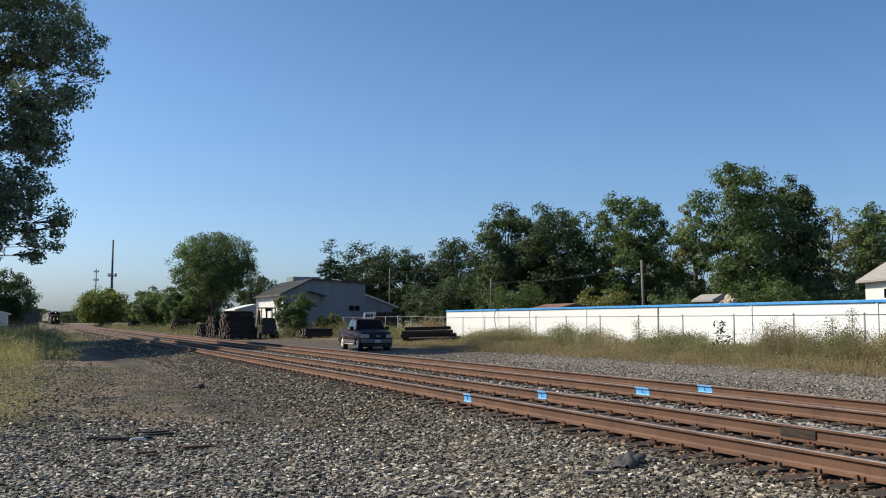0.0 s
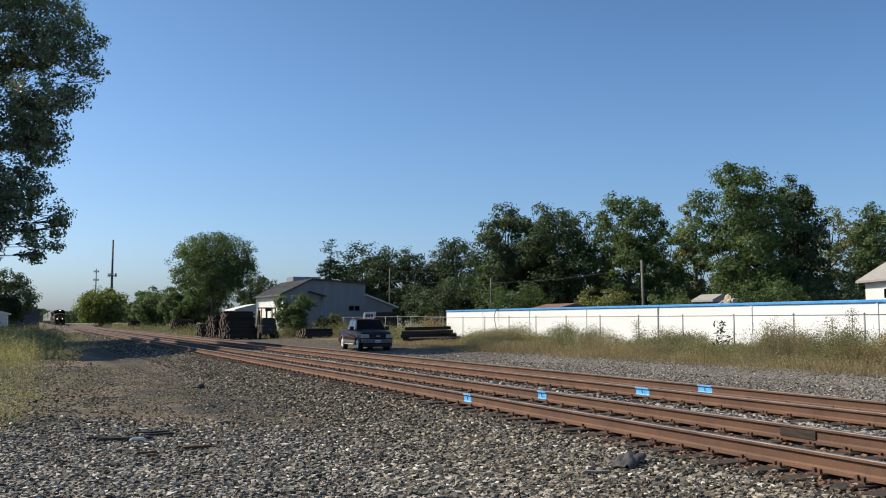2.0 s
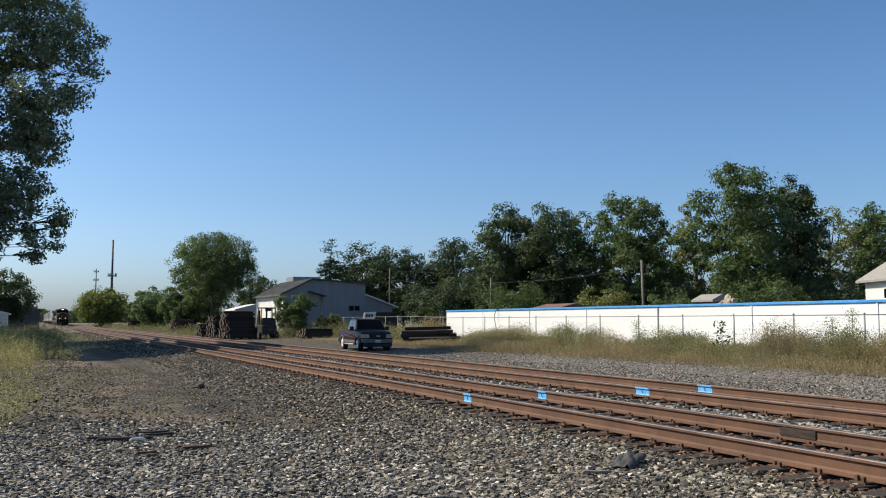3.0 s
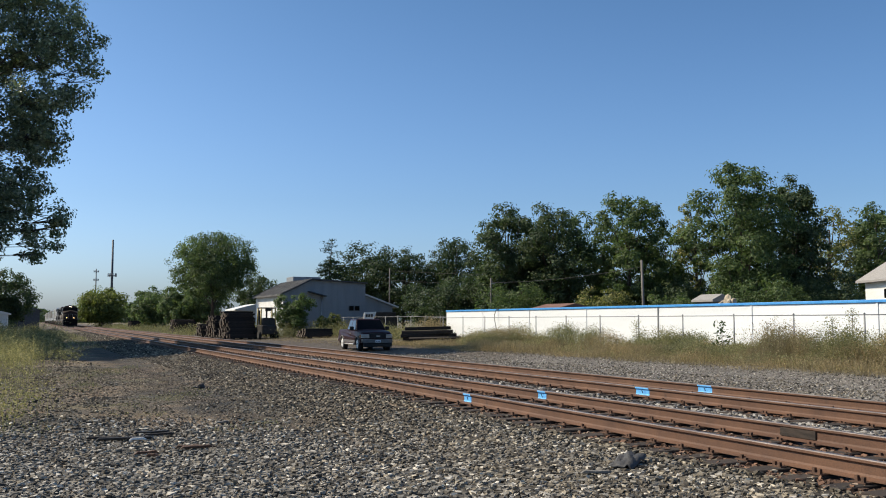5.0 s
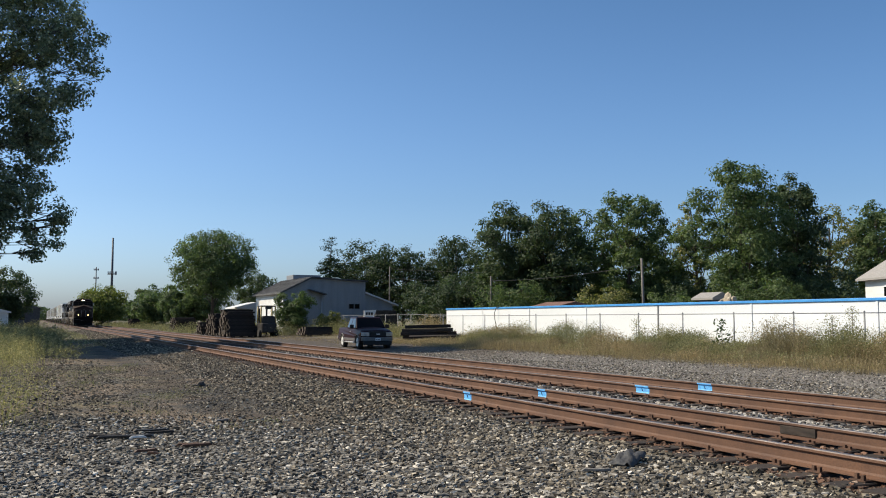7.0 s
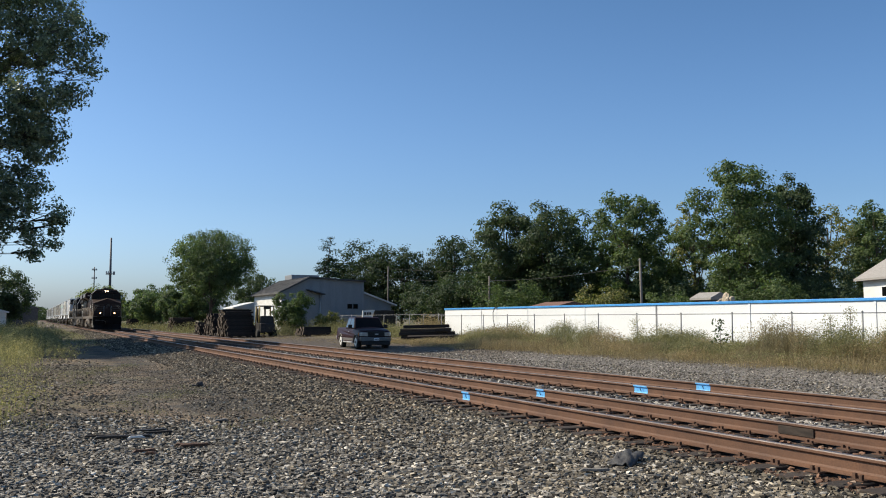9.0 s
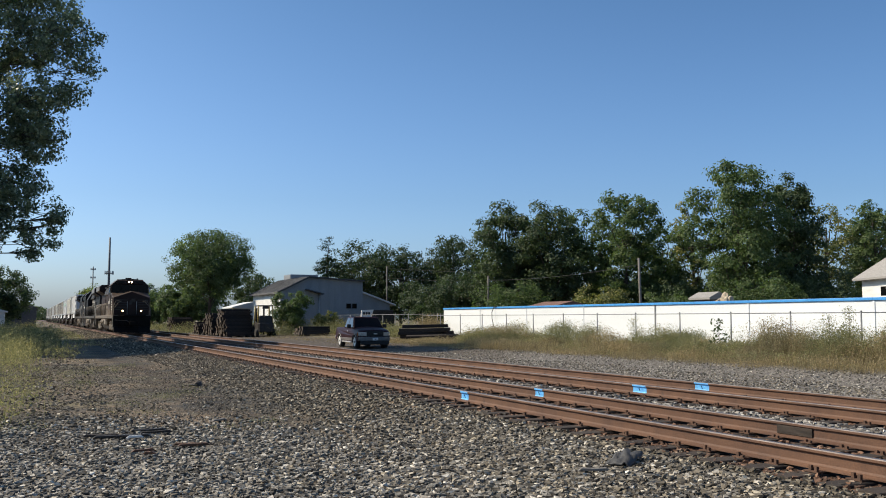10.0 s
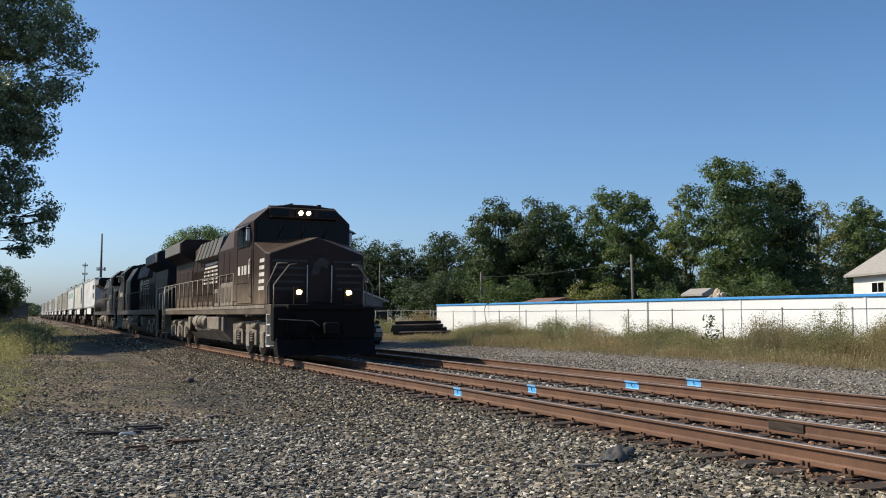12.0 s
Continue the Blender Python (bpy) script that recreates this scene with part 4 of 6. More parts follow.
# grey lifted well above the engine paint, for the sun on the wing face
M_WINGFACE = worn("sun_raised_grey_screen", (0.12, 0.122, 0.124), (0.19, 0.192, 0.195), 2.0, 0.55, 0.2, 50, 0.2)
M_SOOT_SHADE = worn("sooty_and_shade_black_paint", (0.016, 0.014, 0.012), (0.045, 0.037, 0.030), 1.6, 0.6, 0, 30, 0.1, (1, 0.6, 2), stain=(0.09, 0.073, 0.057), stain_at=0.62)


def engine_paint(name, dark, light, dust, height=2.3):
    """Old engine paint: grimy, with road dirt thrown up the flanks from the track and lying on what faces up."""
    m, nt, b = mat(name, 0.5)
    at = coords(nt)
    col = ramp(nt, noise_tex(nt, at, 1.5), [(0.3, dark), (0.7, light)])
    xyz, way = nt.nodes.new("ShaderNodeSeparateXYZ"), nt.nodes.new("ShaderNodeSeparateXYZ")
    nt.links.new(at, xyz.inputs[0])
    nt.links.new(nt.nodes.new("ShaderNodeNewGeometry").outputs["Normal"], way.inputs[0])

    def maths(op, p, q):
        n = nt.nodes.new("ShaderNodeMath")
        n.operation, n.use_clamp = op, op == "MULTIPLY"
        for sock, v in zip(n.inputs, (p, q)):
            if isinstance(v, bpy.types.NodeSocket):
                nt.links.new(v, sock)
            else:
                sock.default_value = v
        return n.outputs[0]
    streak = noise_tex(nt, coords(nt, (6, 6, 0.7)), 1.4, 6.0, 0.6)
    low = maths("MULTIPLY", maths("SUBTRACT", maths("ADD", height, maths("MULTIPLY", streak, 1.6)), xyz.outputs[2]), 0.75)
    flank = maths("MULTIPLY", low, maths("POWER", way.outputs[0], 2.0))
    top = maths("MULTIPLY", maths("MAXIMUM", way.outputs[2], 0.0), 0.2)
    grime = ramp(nt, noise_tex(nt, at, 5.0, 6.0), [(0.3, tuple(c * 0.55 for c in dust)), (0.7, dust)])
    nt.links.new(mixed(nt, "MIX", maths("MAXIMUM", flank, top), col, grime), b.inputs["Base Color"])
    b.inputs["Specular IOR Level"].default_value = 0.2
    bump(nt, b, noise_tex(nt, at, 40.0, 3.0), 0.05, 0.01)
    return m


M_NOSE = engine_paint("brown_black_paint", (0.020, 0.0108, 0.0088), (0.034, 0.0185, 0.0148), (0.27, 0.205, 0.145), 1.75)
M_SECOND = engine_paint("sooty_blue_black_paint", (0.007, 0.008, 0.010), (0.014, 0.015, 0.018), (0.15, 0.125, 0.10), 1.2)
TRAIN, WHEELS = [], []
SPEED, FRONT = 27.4, 24.0


def wheelset(parent, y, r, turns):
    bm = B()
    rod(bm, (-0.95, 0, 0), (0.95, 0, 0), 0.09, 0.09, 8)
    for s in (-1, 1):
        rod(bm, (s * 0.68, 0, 0), (s * 0.82, 0, 0), r, r - 0.015, 20)
        rod(bm, (s * 0.655, 0, 0), (s * 0.685, 0, 0), r + 0.025, r + 0.02, 20)
        rod(bm, (s * 0.81, 0, 0), (s * 0.86, 0, 0), r * 0.42, r * 0.38, 12)
        for k in range(6):
            a = k * math.tau / 6
            rod(bm, (s * 0.822, 0.62 * r * math.cos(a), 0.62 * r * math.sin(a)), (s * 0.832, 0.62 * r * math.cos(a), 0.62 * r * math.sin(a)), 0.05, 0.05, 6)
    w = part("wheelset", bm, M_STEEL, parent, "steel wheels on one axle")
    w.matrix_basis = pose(0, y, r)
    if turns:
        WHEELS.append((w, y, r, turns))
    return w


def bogie(parent, y, axles, r, material, turns):
    """A wheel truck with side frames, journal boxes, springs and brake gear."""
    half = axles[-1] + 0.75
    bm = B()
    for s in (-1, 1):
        prism(bm, [(-half, 0.62), (-half, 0.98), (-half * 0.6, 1.06), (half * 0.6, 1.06), (half, 0.98), (half, 0.62), (half * 0.5, 0.72), (-half * 0.5, 0.72)], "x", s * 1.02, s * 1.2, 0.02)
        for a in axles:
            box(bm, min(s * 1.0, s * 1.3), max(s * 1.0, s * 1.3), a - 0.22, a + 0.22, r - 0.24, r + 0.24, 0.03)
            for dy in (-0.33, 0.33):
                for k in range(4):
                    rod(bm, (s * 1.18, a + dy, 0.45 + 0.075 * k), (s * 1.18, a + dy, 0.5 + 0.075 * k), 0.1, 0.1, 8)
        for a, b in zip(axles, axles[1:]):
            m = (a + b) / 2
            box(bm, min(s * 1.1, s * 1.27), max(s * 1.1, s * 1.27), m - 0.13, m + 0.13, 0.35, 0.8, 0.02)
            rod(bm, (s * 1.25, m - 0.2, 0.92), (s * 1.25, m + 0.35, 0.92), 0.09, 0.09, 8)
    box(bm, -1.0, 1.0, -0.35, 0.35, 0.7, 1.12, 0.02)
    b = part("bogie", bm, material, parent, "dust-covered wheel truck")
    b.matrix_basis = pose(0, y, 0)
    for a in axles:
        wheelset(b, a, r, turns)
    return b


def coupler(parent, y, s):
    bm = box(B(), -0.13, 0.13, min(y, y + s * 0.55), max(y, y + s * 0.55), 0.78, 1.0, 0.02)
    box(bm, -0.22, 0.2, min(y + s * 0.42, y + s * 0.66), max(y + s * 0.42, y + s * 0.66), 0.72, 1.06, 0.05)
    part("coupler", bm, M_BLACK, parent)
    for x in (-0.5, 0.5):
        part("air_hose", pipe(B(), [(x, y, 0.95), (x * 0.9, y + s * 0.25, 0.7), (x * 0.8, y + s * 0.35, 0.4)], 0.03), M_BLACK, parent)


def locomotive(front, lead, backwards, paint, label):
    L = 21.6
    t = thing("locomotive", (TRACK_X[0], front, RAIL_TOP), 0, label, "locomotive", "locomotives")
    # frame
    part("underframe", box(B(), -1.5, 1.5, 0.25, L - 0.25, 1.28, 1.56, 0.02), M_HAZEL if lead else M_SOOT_SHADE, t, "dust-covered side sill and walkway")
    part("walkway_edge", box(B(), -1.515, -1.502, 0.9, L - 0.9, 1.46, 1.55), M_DUSTY if lead else M_SOOT_SHADE, t, "dusty edge of the walkway")
    for y0, y1 in ((0.0, 0.28), (L - 0.28, L)):
        part("pilot", box(B(), -1.48, 1.48, y0, y1, 0.55, 1.5, 0.03), M_BLACK, t)
    part("snowplow", prism(B(), [(0.12, 0.14), (-0.3, 0.16), (-0.1, 0.6), (0.12, 0.66)], "x", -1.42, 1.42, 0.01), M_BLACK, t)
    coupler(t, 0.0, -1)
    coupler(t, L, 1)
    for x in (-1.5, 1.08):
        for yy in (0.3, L - 0.75):
            bm = B()
            for k in range(4):
                box(bm, x, x + 0.42, yy, yy + 0.42, 0.38 + k * 0.3, 0.42 + k * 0.3)
            box(bm, x, x + 0.42, yy + 0.4, yy + 0.44, 0.38, 1.4)
            part("steps", bm, M_DUSTY if yy > 1 else M_CREAM, t, "corner steps with pale edges")
    # nose with a peaked roof
    bm = B()
    rings = []
    for y, k, rise, mid in ((0.78, 0.93, 0.0, 0.0), (0.95, 1.0, 0.03, 0.01), (2.35, 1.0, 0.42, 0.1)):
        rings.append([bm.verts.new((x * k, y, z)) for x, z in ((-1.5, 1.56), (-1.5, 3.02 + rise), (0, 3.52 + mid), (1.5, 3.02 + rise), (1.5, 1.56))])
    for a, b in zip(rings, rings[1:]):
        for i in range(5):
            bm.faces.new((a[i], a[(i + 1) % 5], b[(i + 1) % 5], b[i]))
    bm.faces.new(rings[0][::-1])
    bm.faces.new(rings[-1])
    bmesh.ops.recalc_face_normals(bm, faces=bm.faces)
    bmesh.ops.bevel(bm, geom=list(bm.edges), offset=0.03, segments=2, affect="EDGES", profile=0.5)
    nose = part("nose", bm, paint, t, "dark peaked short hood")
    # cab
    cab = part("cab", prism(B(), [(-1.52, 1.56), (-1.52, 4.1), (-1.02, 4.56), (-0.3, 4.64), (0.3, 4.64), (1.02, 4.56), (1.52, 4.1), (1.52, 1.56)], "y", 2.35, 5.0, 0.03), paint, t, "dark crew cab")
    part("windscreen", prism(B(), [(-1.42, 3.45), (-1.42, 4.06), (-1.36, 4.12), (1.36, 4.12), (1.42, 4.06), (1.42, 3.45)], "y", 2.315, 2.345), M_GLASS, cab, "dark front windows")
    for x in (-0.72, 0.0, 0.72):
        part("window_post", box(B(), x - 0.02, x + 0.02, 2.3, 2.33, 3.5, 4.12), paint, cab)
    part("brow", prism(B(), [(2.4, 4.16), (2.18, 4.2), (2.24, 4.5), (2.5, 4.6)], "x", -1.05, 1.05, 0.02), paint, cab)
    if lead:
        for x in (-0.12, 0.12):
            part("headlight", rod(B(), (x, 2.12, 4.36), (x, 2.22, 4.36), 0.062, 0.068, 14), M_LAMP, cab, "lit headlight")
    part("lamp_housing", box(B(), -0.3, 0.3, 2.17, 2.22, 4.24, 4.49, 0.02), M_BLACK, cab)
    for x in (-0.78, 0.78):
        part("number_board", box(B(), x - 0.3, x + 0.3, 2.18, 2.215, 4.26, 4.44, 0.01), M_GLASS, cab)
    for s in (-1, 1):
        xs = sorted((s * 1.525, s * 1.545))
        for y0, y1 in ((2.75, 3.5), (3.58, 4.35)):
            part("side_window", box(B(), *xs, y0, y1, 3.35, 3.98, 0.008), M_GLASS, cab)
        part("cab_door", box(B(), *xs, 4.42, 4.95, 1.7, 3.9, 0.008), paint, cab)
        part("side_panel", box(B(), *xs, 2.45, 4.36, 1.62, 2.22, 0.008), paint, cab, "dusty lower cab side")
        part("side_panel", box(B(), *xs, 2.45, 4.36, 2.24, 3.28, 0.008), paint, cab)
        for k in range(4):
            w0 = 2.6 + 0.44 * k
            part("marking_bar", box(B(), s * 1.552 - 0.006, s * 1.552 + 0.006, w0, w0 + (0.3 if k % 2 else 0.22), 2.5, 2.78), M_CREAM, cab)
        bm = B()
        box(bm, s * 1.62 - 0.05, s * 1.62 + 0.05, 2.55, 2.7, 3.5, 3.85, 0.01)
        pipe(bm, [(s * 1.52, 2.62, 3.9), (s * 1.68, 2.62, 3.9)], 0.015)
        part("mirror", bm, M_GALV, cab)
    # stripes on the nose and its flanks
    if lead:
        for k in range(5):
            z = 1.98 + 0.2 * k
            part("stripe", box(B(), -1.508, -1.496, 1.02, 1.7 - 0.04 * k, z, z + 0.11), M_CREAM, nose, "pale stripe")
            part("stripe", box(B(), 1.496, 1.508, 1.02, 1.7, z, z + 0.11), M_CREAM, nose, "pale stripe")
            # front stripes: pale ones coloured dark, for the shade there and for dirt
            part("stripe", box(B(), -1.33, -0.45 + 0.06 * k, 0.768, 0.776, z, z + 0.07), M_SOOT_SHADE, nose, "front stripe coloured dark for its shade and dirt")
            part("stripe", box(B(), 0.62 - 0.03 * k, 1.33, 0.768, 0.776, z, z + 0.07), M_SOOT_SHADE, nose, "front stripe coloured dark for its shade and dirt")
    part("nose_door", box(B(), -0.28, 0.36, 0.735, 0.772, 1.62, 2.95, 0.02), paint, nose)
    part("emblem", prism(B(), [(-0.2, 2.42), (-0.14, 2.72), (0.02, 2.9), (0.2, 2.93), (0.33, 2.8), (0.27, 2.6), (0.1, 2.68), (0.02, 2.44)], "y", 0.722, 0.733), M_SOOT_SHADE, nose, "dull emblem shape")
    for x in (0.4, -0.33):
        part("grab_iron", pipe(B(), [(x, 0.7, 1.62), (x, 0.68, 2.7)], 0.018), M_CREAM, nose)
    for x in (-0.74, 0.72):
        part("ditch_light", rod(B(), (x, 0.02, 1.9), (x, 0.14, 1.9), 0.068, 0.072, 14), M_DITCH if lead else M_GLASS, t, "lit ditch light" if lead else "unlit ditch light")
        part("lamp_bracket", box(B(), x - 0.13, x + 0.13, 0.14, 0.26, 1.5, 2.05, 0.02), M_BLACK, t)
    part("anticlimber", box(B(), -1.1, 1.1, -0.1, 0.3, 1.4, 1.56, 0.04), M_BLACK, t)
    # long hood: equipment cabinet, engine hood, radiator
    hood = part("equipment_cabinet", prism(B(), [(-1.42, 1.56), (-1.42, 3.5), (-1.0, 4.28), (-0.6, 4.4), (0.6, 4.4), (1.0, 4.28), (1.42, 3.5), (1.42, 1.56)], "y", 5.0, 8.0, 0.03), paint, t)
    for s in (-1, 1):
        xs = sorted((s * 1.423, s * 1.445))
        for k in range(3):
            part("cabinet_door", box(B(), *xs, 5.12 + 0.95 * k, 5.99 + 0.95 * k, 1.64, 2.4, 0.008), paint, hood)
            part("cabinet_door", box(B(), *xs, 5.12 + 0.95 * k, 5.99 + 0.95 * k, 2.43, 3.42, 0.008), paint, hood)
    eng = part("engine_hood", prism(B(), [(-0.92, 1.56), (-0.92, 4.02), (-0.7, 4.26), (0.7, 4.26), (0.92, 4.02), (0.92, 1.56)], "y", 8.0, 16.0, 0.03), paint, t)
    for s in (-1, 1):
        xs = sorted((s * 0.922, s * 0.95))
        for k in range(9):
            d = part("hood_door", box(B(), *xs, 8.12 + 0.87 * k, 8.9 + 0.87 * k, 1.66, 3.7, 0.01), paint, eng)
            bm = B()
            for q in range(3):
                box(bm, *sorted((s * 0.951, s * 0.968)), 8.24 + 0.87 * k + 0.22 * q, 8.32 + 0.87 * k + 0.22 * q, 1.8, 3.1)
            part("louvre", bm, paint, d)
        for k in range(3):
            part("grille", box(B(), *xs, 8.3 + 2.6 * k, 10.3 + 2.6 * k, 3.76, 3.98, 0.008), M_SOOT_SHADE, eng)
        g = part("brake_grid", prism(B(), [(s * 0.94, 3.42), (s * 1.2, 3.5), (s * 0.98, 4.2), (s * 0.72, 4.24)], "y", 9.4, 14.2, 0.015), M_GRID, eng, "dark grey slanted brake grid")
        for k in range(5):
            yk = 10.3 + 0.8 * k
            part("grid_rib", prism(B(), [(s * 1.19, 3.49), (s * 1.225, 3.5), (s * 1.005, 4.2), (s * 0.97, 4.19)], "y", yk, yk + 0.05), M_SOOT_SHADE, g)
        # striped block, emblem and lettering bars on the hood
        xo = s * 0.957
        for k in range(6):
            part("stripe", box(B(), xo - 0.004, xo + 0.004, 10.6, 13.6 - 0.1 * k, 2.5 + 0.15 * k, 2.58 + 0.15 * k), M_CREAM, eng, "pale stripe")
        part("emblem", prism(B(), [(9.0, 2.3), (8.8, 2.9), (9.2, 3.5), (9.9, 3.62), (10.2, 3.2), (9.8, 2.7), (9.7, 2.2)], "x", xo - 0.004, xo + 0.004), M_CREAM, eng, "pale emblem shape")
    for y0, y1, z1 in ((5.3, 7.4, 2.35), (8.2, 9.2, 2.2)):
        bx = part("walkway_box", box(B(), -1.47 if y0 < 8 else -1.36, -1.44 if y0 < 8 else -0.96, y0, y1, 1.57, z1, 0.02), M_DUSTY, t, "dusty equipment box on the walkway")
        for q in range(3):
            yy = y0 + (y1 - y0) * (0.15 + 0.27 * q)
            part("box_door", box(B(), -1.482 if y0 < 8 else -1.372, -1.471 if y0 < 8 else -1.361, yy, yy + (y1 - y0) * 0.2, 1.7, z1 - 0.15, 0.004), M_HAZEL, bx)
    part("exhaust_stack", box(B(), -0.35, 0.35, 11.2, 12.2, 4.26, 4.48, 0.04), M_BLACK, eng)
    part("dynamic_brake_hatch", box(B(), -0.62, 0.62, 8.6, 10.6, 4.25, 4.42, 0.04), M_BLACK, eng)
    rad = part("radiator_housing", prism(B(), [(-0.95, 1.56), (-0.95, 3.62), (-1.5, 3.96), (-1.5, 4.42), (-1.3, 4.58), (1.3, 4.58), (1.5, 4.42), (1.5, 3.96), (0.95, 3.62), (0.95, 1.56)], "y", 16.0, 20.7, 0.03), paint, t, "flared radiator housing")
    for s in (-1, 1):
        xs = sorted((s * 1.503, s * 1.53))
        part("radiator_screen", box(B(), *xs, 16.15, 20.55, 3.98, 4.41, 0.008), M_WINGFACE, rad, "radiator screen with its sunlit grey in the colour")
        xs = sorted((s * 0.952, s * 0.975))
        for k in range(4):
            part("hood_door", box(B(), *xs, 16.2 + 1.1 * k, 17.2 + 1.1 * k, 1.66, 3.2, 0.01), paint, rad)
    # tanks, running gear
    tank = part("fuel_tank", prism(B(), [(-1.42, 1.2), (-1.42, 0.72), (-1.05, 0.32), (1.05, 0.32), (1.42, 0.72), (1.42, 1.2)], "y", 7.1, 14.3, 0.04), M_DUSTY, t, "dust-covered fuel tank")
    for s in (-1, 1):
        bm = rod(B(), (s * 1.36, 10.2, 1.02), (s * 1.36, 12.2, 1.02), 0.24, 0.24, 16)
        rod(bm, (s * 1.36, 10.08, 1.02), (s * 1.36, 10.2, 1.02), 0.15, 0.24, 16)
        rod(bm, (s * 1.36, 12.2, 1.02), (s * 1.36, 12.32, 1.02), 0.24, 0.15, 16)
        part("air_reservoir", bm, M_DUSTY, t, "dusty air reservoir cylinder")
        part("reservoir_strap", rod(B(), (s * 1.36, 11.15, 1.02), (s * 1.36, 11.25, 1.02), 0.255, 0.255, 16), M_BLACK, t)
        bm = box(B(), s * 1.4 - 0.12, s * 1.4 + 0.12, 7.4, 9.3, 0.75, 1.2, 0.03)
        part("battery_box", bm, M_DUSTY, t)
        for k in range(4):
            part("filter_canister", rod(B(), (s * 1.38, 12.6 + 0.3 * k, 0.6), (s * 1.38, 12.6 + 0.3 * k, 1.2), 0.08, 0.08, 8), M_BLACK, t)
    turns = -1 if backwards else 1
    bogie(t, 3.9, (-1.85, 0.0, 1.85), 0.53, M_DUSTY if lead else M_HAZEL, turns)
    bogie(t, 17.7, (-1.85, 0.0, 1.85), 0.53, M_DUSTY if lead else M_HAZEL, turns)
    # handrails
    for s in (-1, 1):
        bm = B()
        x = s * 1.46
        pipe(bm, [(x, 5.1, 2.62), (x, L - 0.8, 2.62)], 0.02)
        y = 5.3
        while y < L - 0.6:
            rod(bm, (x, y, 1.5), (x, y, 2.62), 0.026, 0.026, 5)
            y += 1.1
        part("side_handrail", bm, M_DUSTY if lead else M_SOOT_SHADE, t)
        bm = B()
        pipe(bm, [(s * 1.45, 0.15, 0.7), (s * 1.45, 0.12, 2.1), (s * 1.02, 0.1, 2.66), (s * 0.82, 0.1, 2.7)], 0.022)
        part("front_handrail", bm, M_DUSTY, t, "pale corner handrail")
        bm = B()
        pipe(bm, [(s * 1.48, 0.8, 0.7), (s * 1.48, 0.72, 2.1), (s * 1.25, 0.55, 2.72), (s * 0.95, 0.5, 2.74)], 0.022)
        part("front_handrail", bm, M_DUSTY, t, "pale corner handrail")
        bm = B()
        pipe(bm, [(s * 1.45, L - 0.15, 0.6), (s * 1.45, L - 0.12, 2.3), (s * 0.9, L - 0.1, 2.66), (s * 0.4, L - 0.1, 2.66)], 0.022)
        part("rear_handrail", bm, M_CREAM, t)
        bm = B()
        pipe(bm, [(s * 1.48, L - 0.85, 0.6), (s * 1.48, L - 0.82, 2.6), (s * 1.2, L - 0.6, 2.66)], 0.022)
        part("rear_handrail", bm, M_CREAM, t)
    part("horn", prism(B(), [(3.2, 4.63), (3.6, 4.63), (3.6, 4.78), (3.2, 4.74)], "x", -0.25, 0.2, 0.02), M_BLACK, cab)
    part("antenna", box(B(), -0.5, 0.5, 3.9, 4.5, 4.6, 4.68, 0.02), M_BLACK, cab)
    for x in (-0.35, 0.55):
        part("roof_lug", box(B(), x, x + 0.12, 2.6, 2.8, 4.6, 4.7, 0.02), M_BLACK, cab)
    for s in (-1, 1):
        part("sun_visor", prism(B(), [(s * 1.53, 4.0), (s * 1.86, 3.84), (s * 1.86, 3.87), (s * 1.53, 4.04)], "y", 2.75, 4.3), M_WINGFACE, cab, "grey window visor")
        part("cab_grab_iron", pipe(B(), [(s * 1.56, 2.5, 1.8), (s * 1.6, 2.5, 1.85), (s * 1.6, 2.5, 2.9), (s * 1.56, 2.5, 2.95)], 0.015), M_CREAM, cab)
    for q in range(3):
        part("wiper", rod(B(), (-0.8 + 0.7 * q, 2.3, 3.6), (-0.6 + 0.7 * q, 2.3, 3.95), 0.012, 0.012, 5), M_BLACK, cab)
    for q in range(3):
        part("brake_hose", pipe(B(), [(-1.1 + 0.12 * q, -0.02, 1.3), (-1.12 + 0.12 * q, -0.12, 0.9), (-1.05 + 0.12 * q, -0.14, 0.6)], 0.025), M_BLACK, t)
    part("cut_lever", pipe(B(), [(-1.35, -0.06, 1.15), (-0.4, -0.1, 1.1), (-0.2, -0.14, 0.95)], 0.018), M_DUSTY, t)
    TRAIN.append((t, front + (L if backwards else 0.0), 180 if backwards else 0))
    return t


TRAILER_L, CAR_STEP = 16.15, 19.3


def spine_car(front):
    """A low skeleton car: a deep centre beam between two trucks, with platforms for the trailer's wheels and a hitch for its nose."""
    t = thing("spine_car", (TRACK_X[0], front, RAIL_TOP), 0, "low dark rust-stained spine car under a road trailer", "flat car", "spine cars")
    n = CAR_STEP - 0.7
    part("centre_beam", box(B(), -0.3, 0.3, 0.3, n, 0.72, 1.1, 0.02), M_OLDRUST, t)
    for y0, y1 in ((1.0, 3.0), (11.6, 17.2)):
        part("wheel_platform", box(B(), -1.32, 1.32, y0, y1, 0.86, 0.98, 0.02), M_OLDRUST, t)
        for s in (-1, 1):
            part("platform_edge", box(B(), *sorted((s * 1.3, s * 1.42)), y0, y1, 0.78, 1.14, 0.02), M_OLDRUST, t)
    part("hitch", prism(B(), [(2.2, 1.1), (2.9, 1.1), (2.7, 1.98), (2.5, 1.98)], "x", -0.35, 0.35, 0.02), M_GREASY, t)
    for y in (1.9, n - 1.6):
        bogie(t, y, (-0.88, 0.88), 0.44, M_OLDRUST, 0)
    coupler(t, 0.35, -1)
    coupler(t, n, 1)
    return t


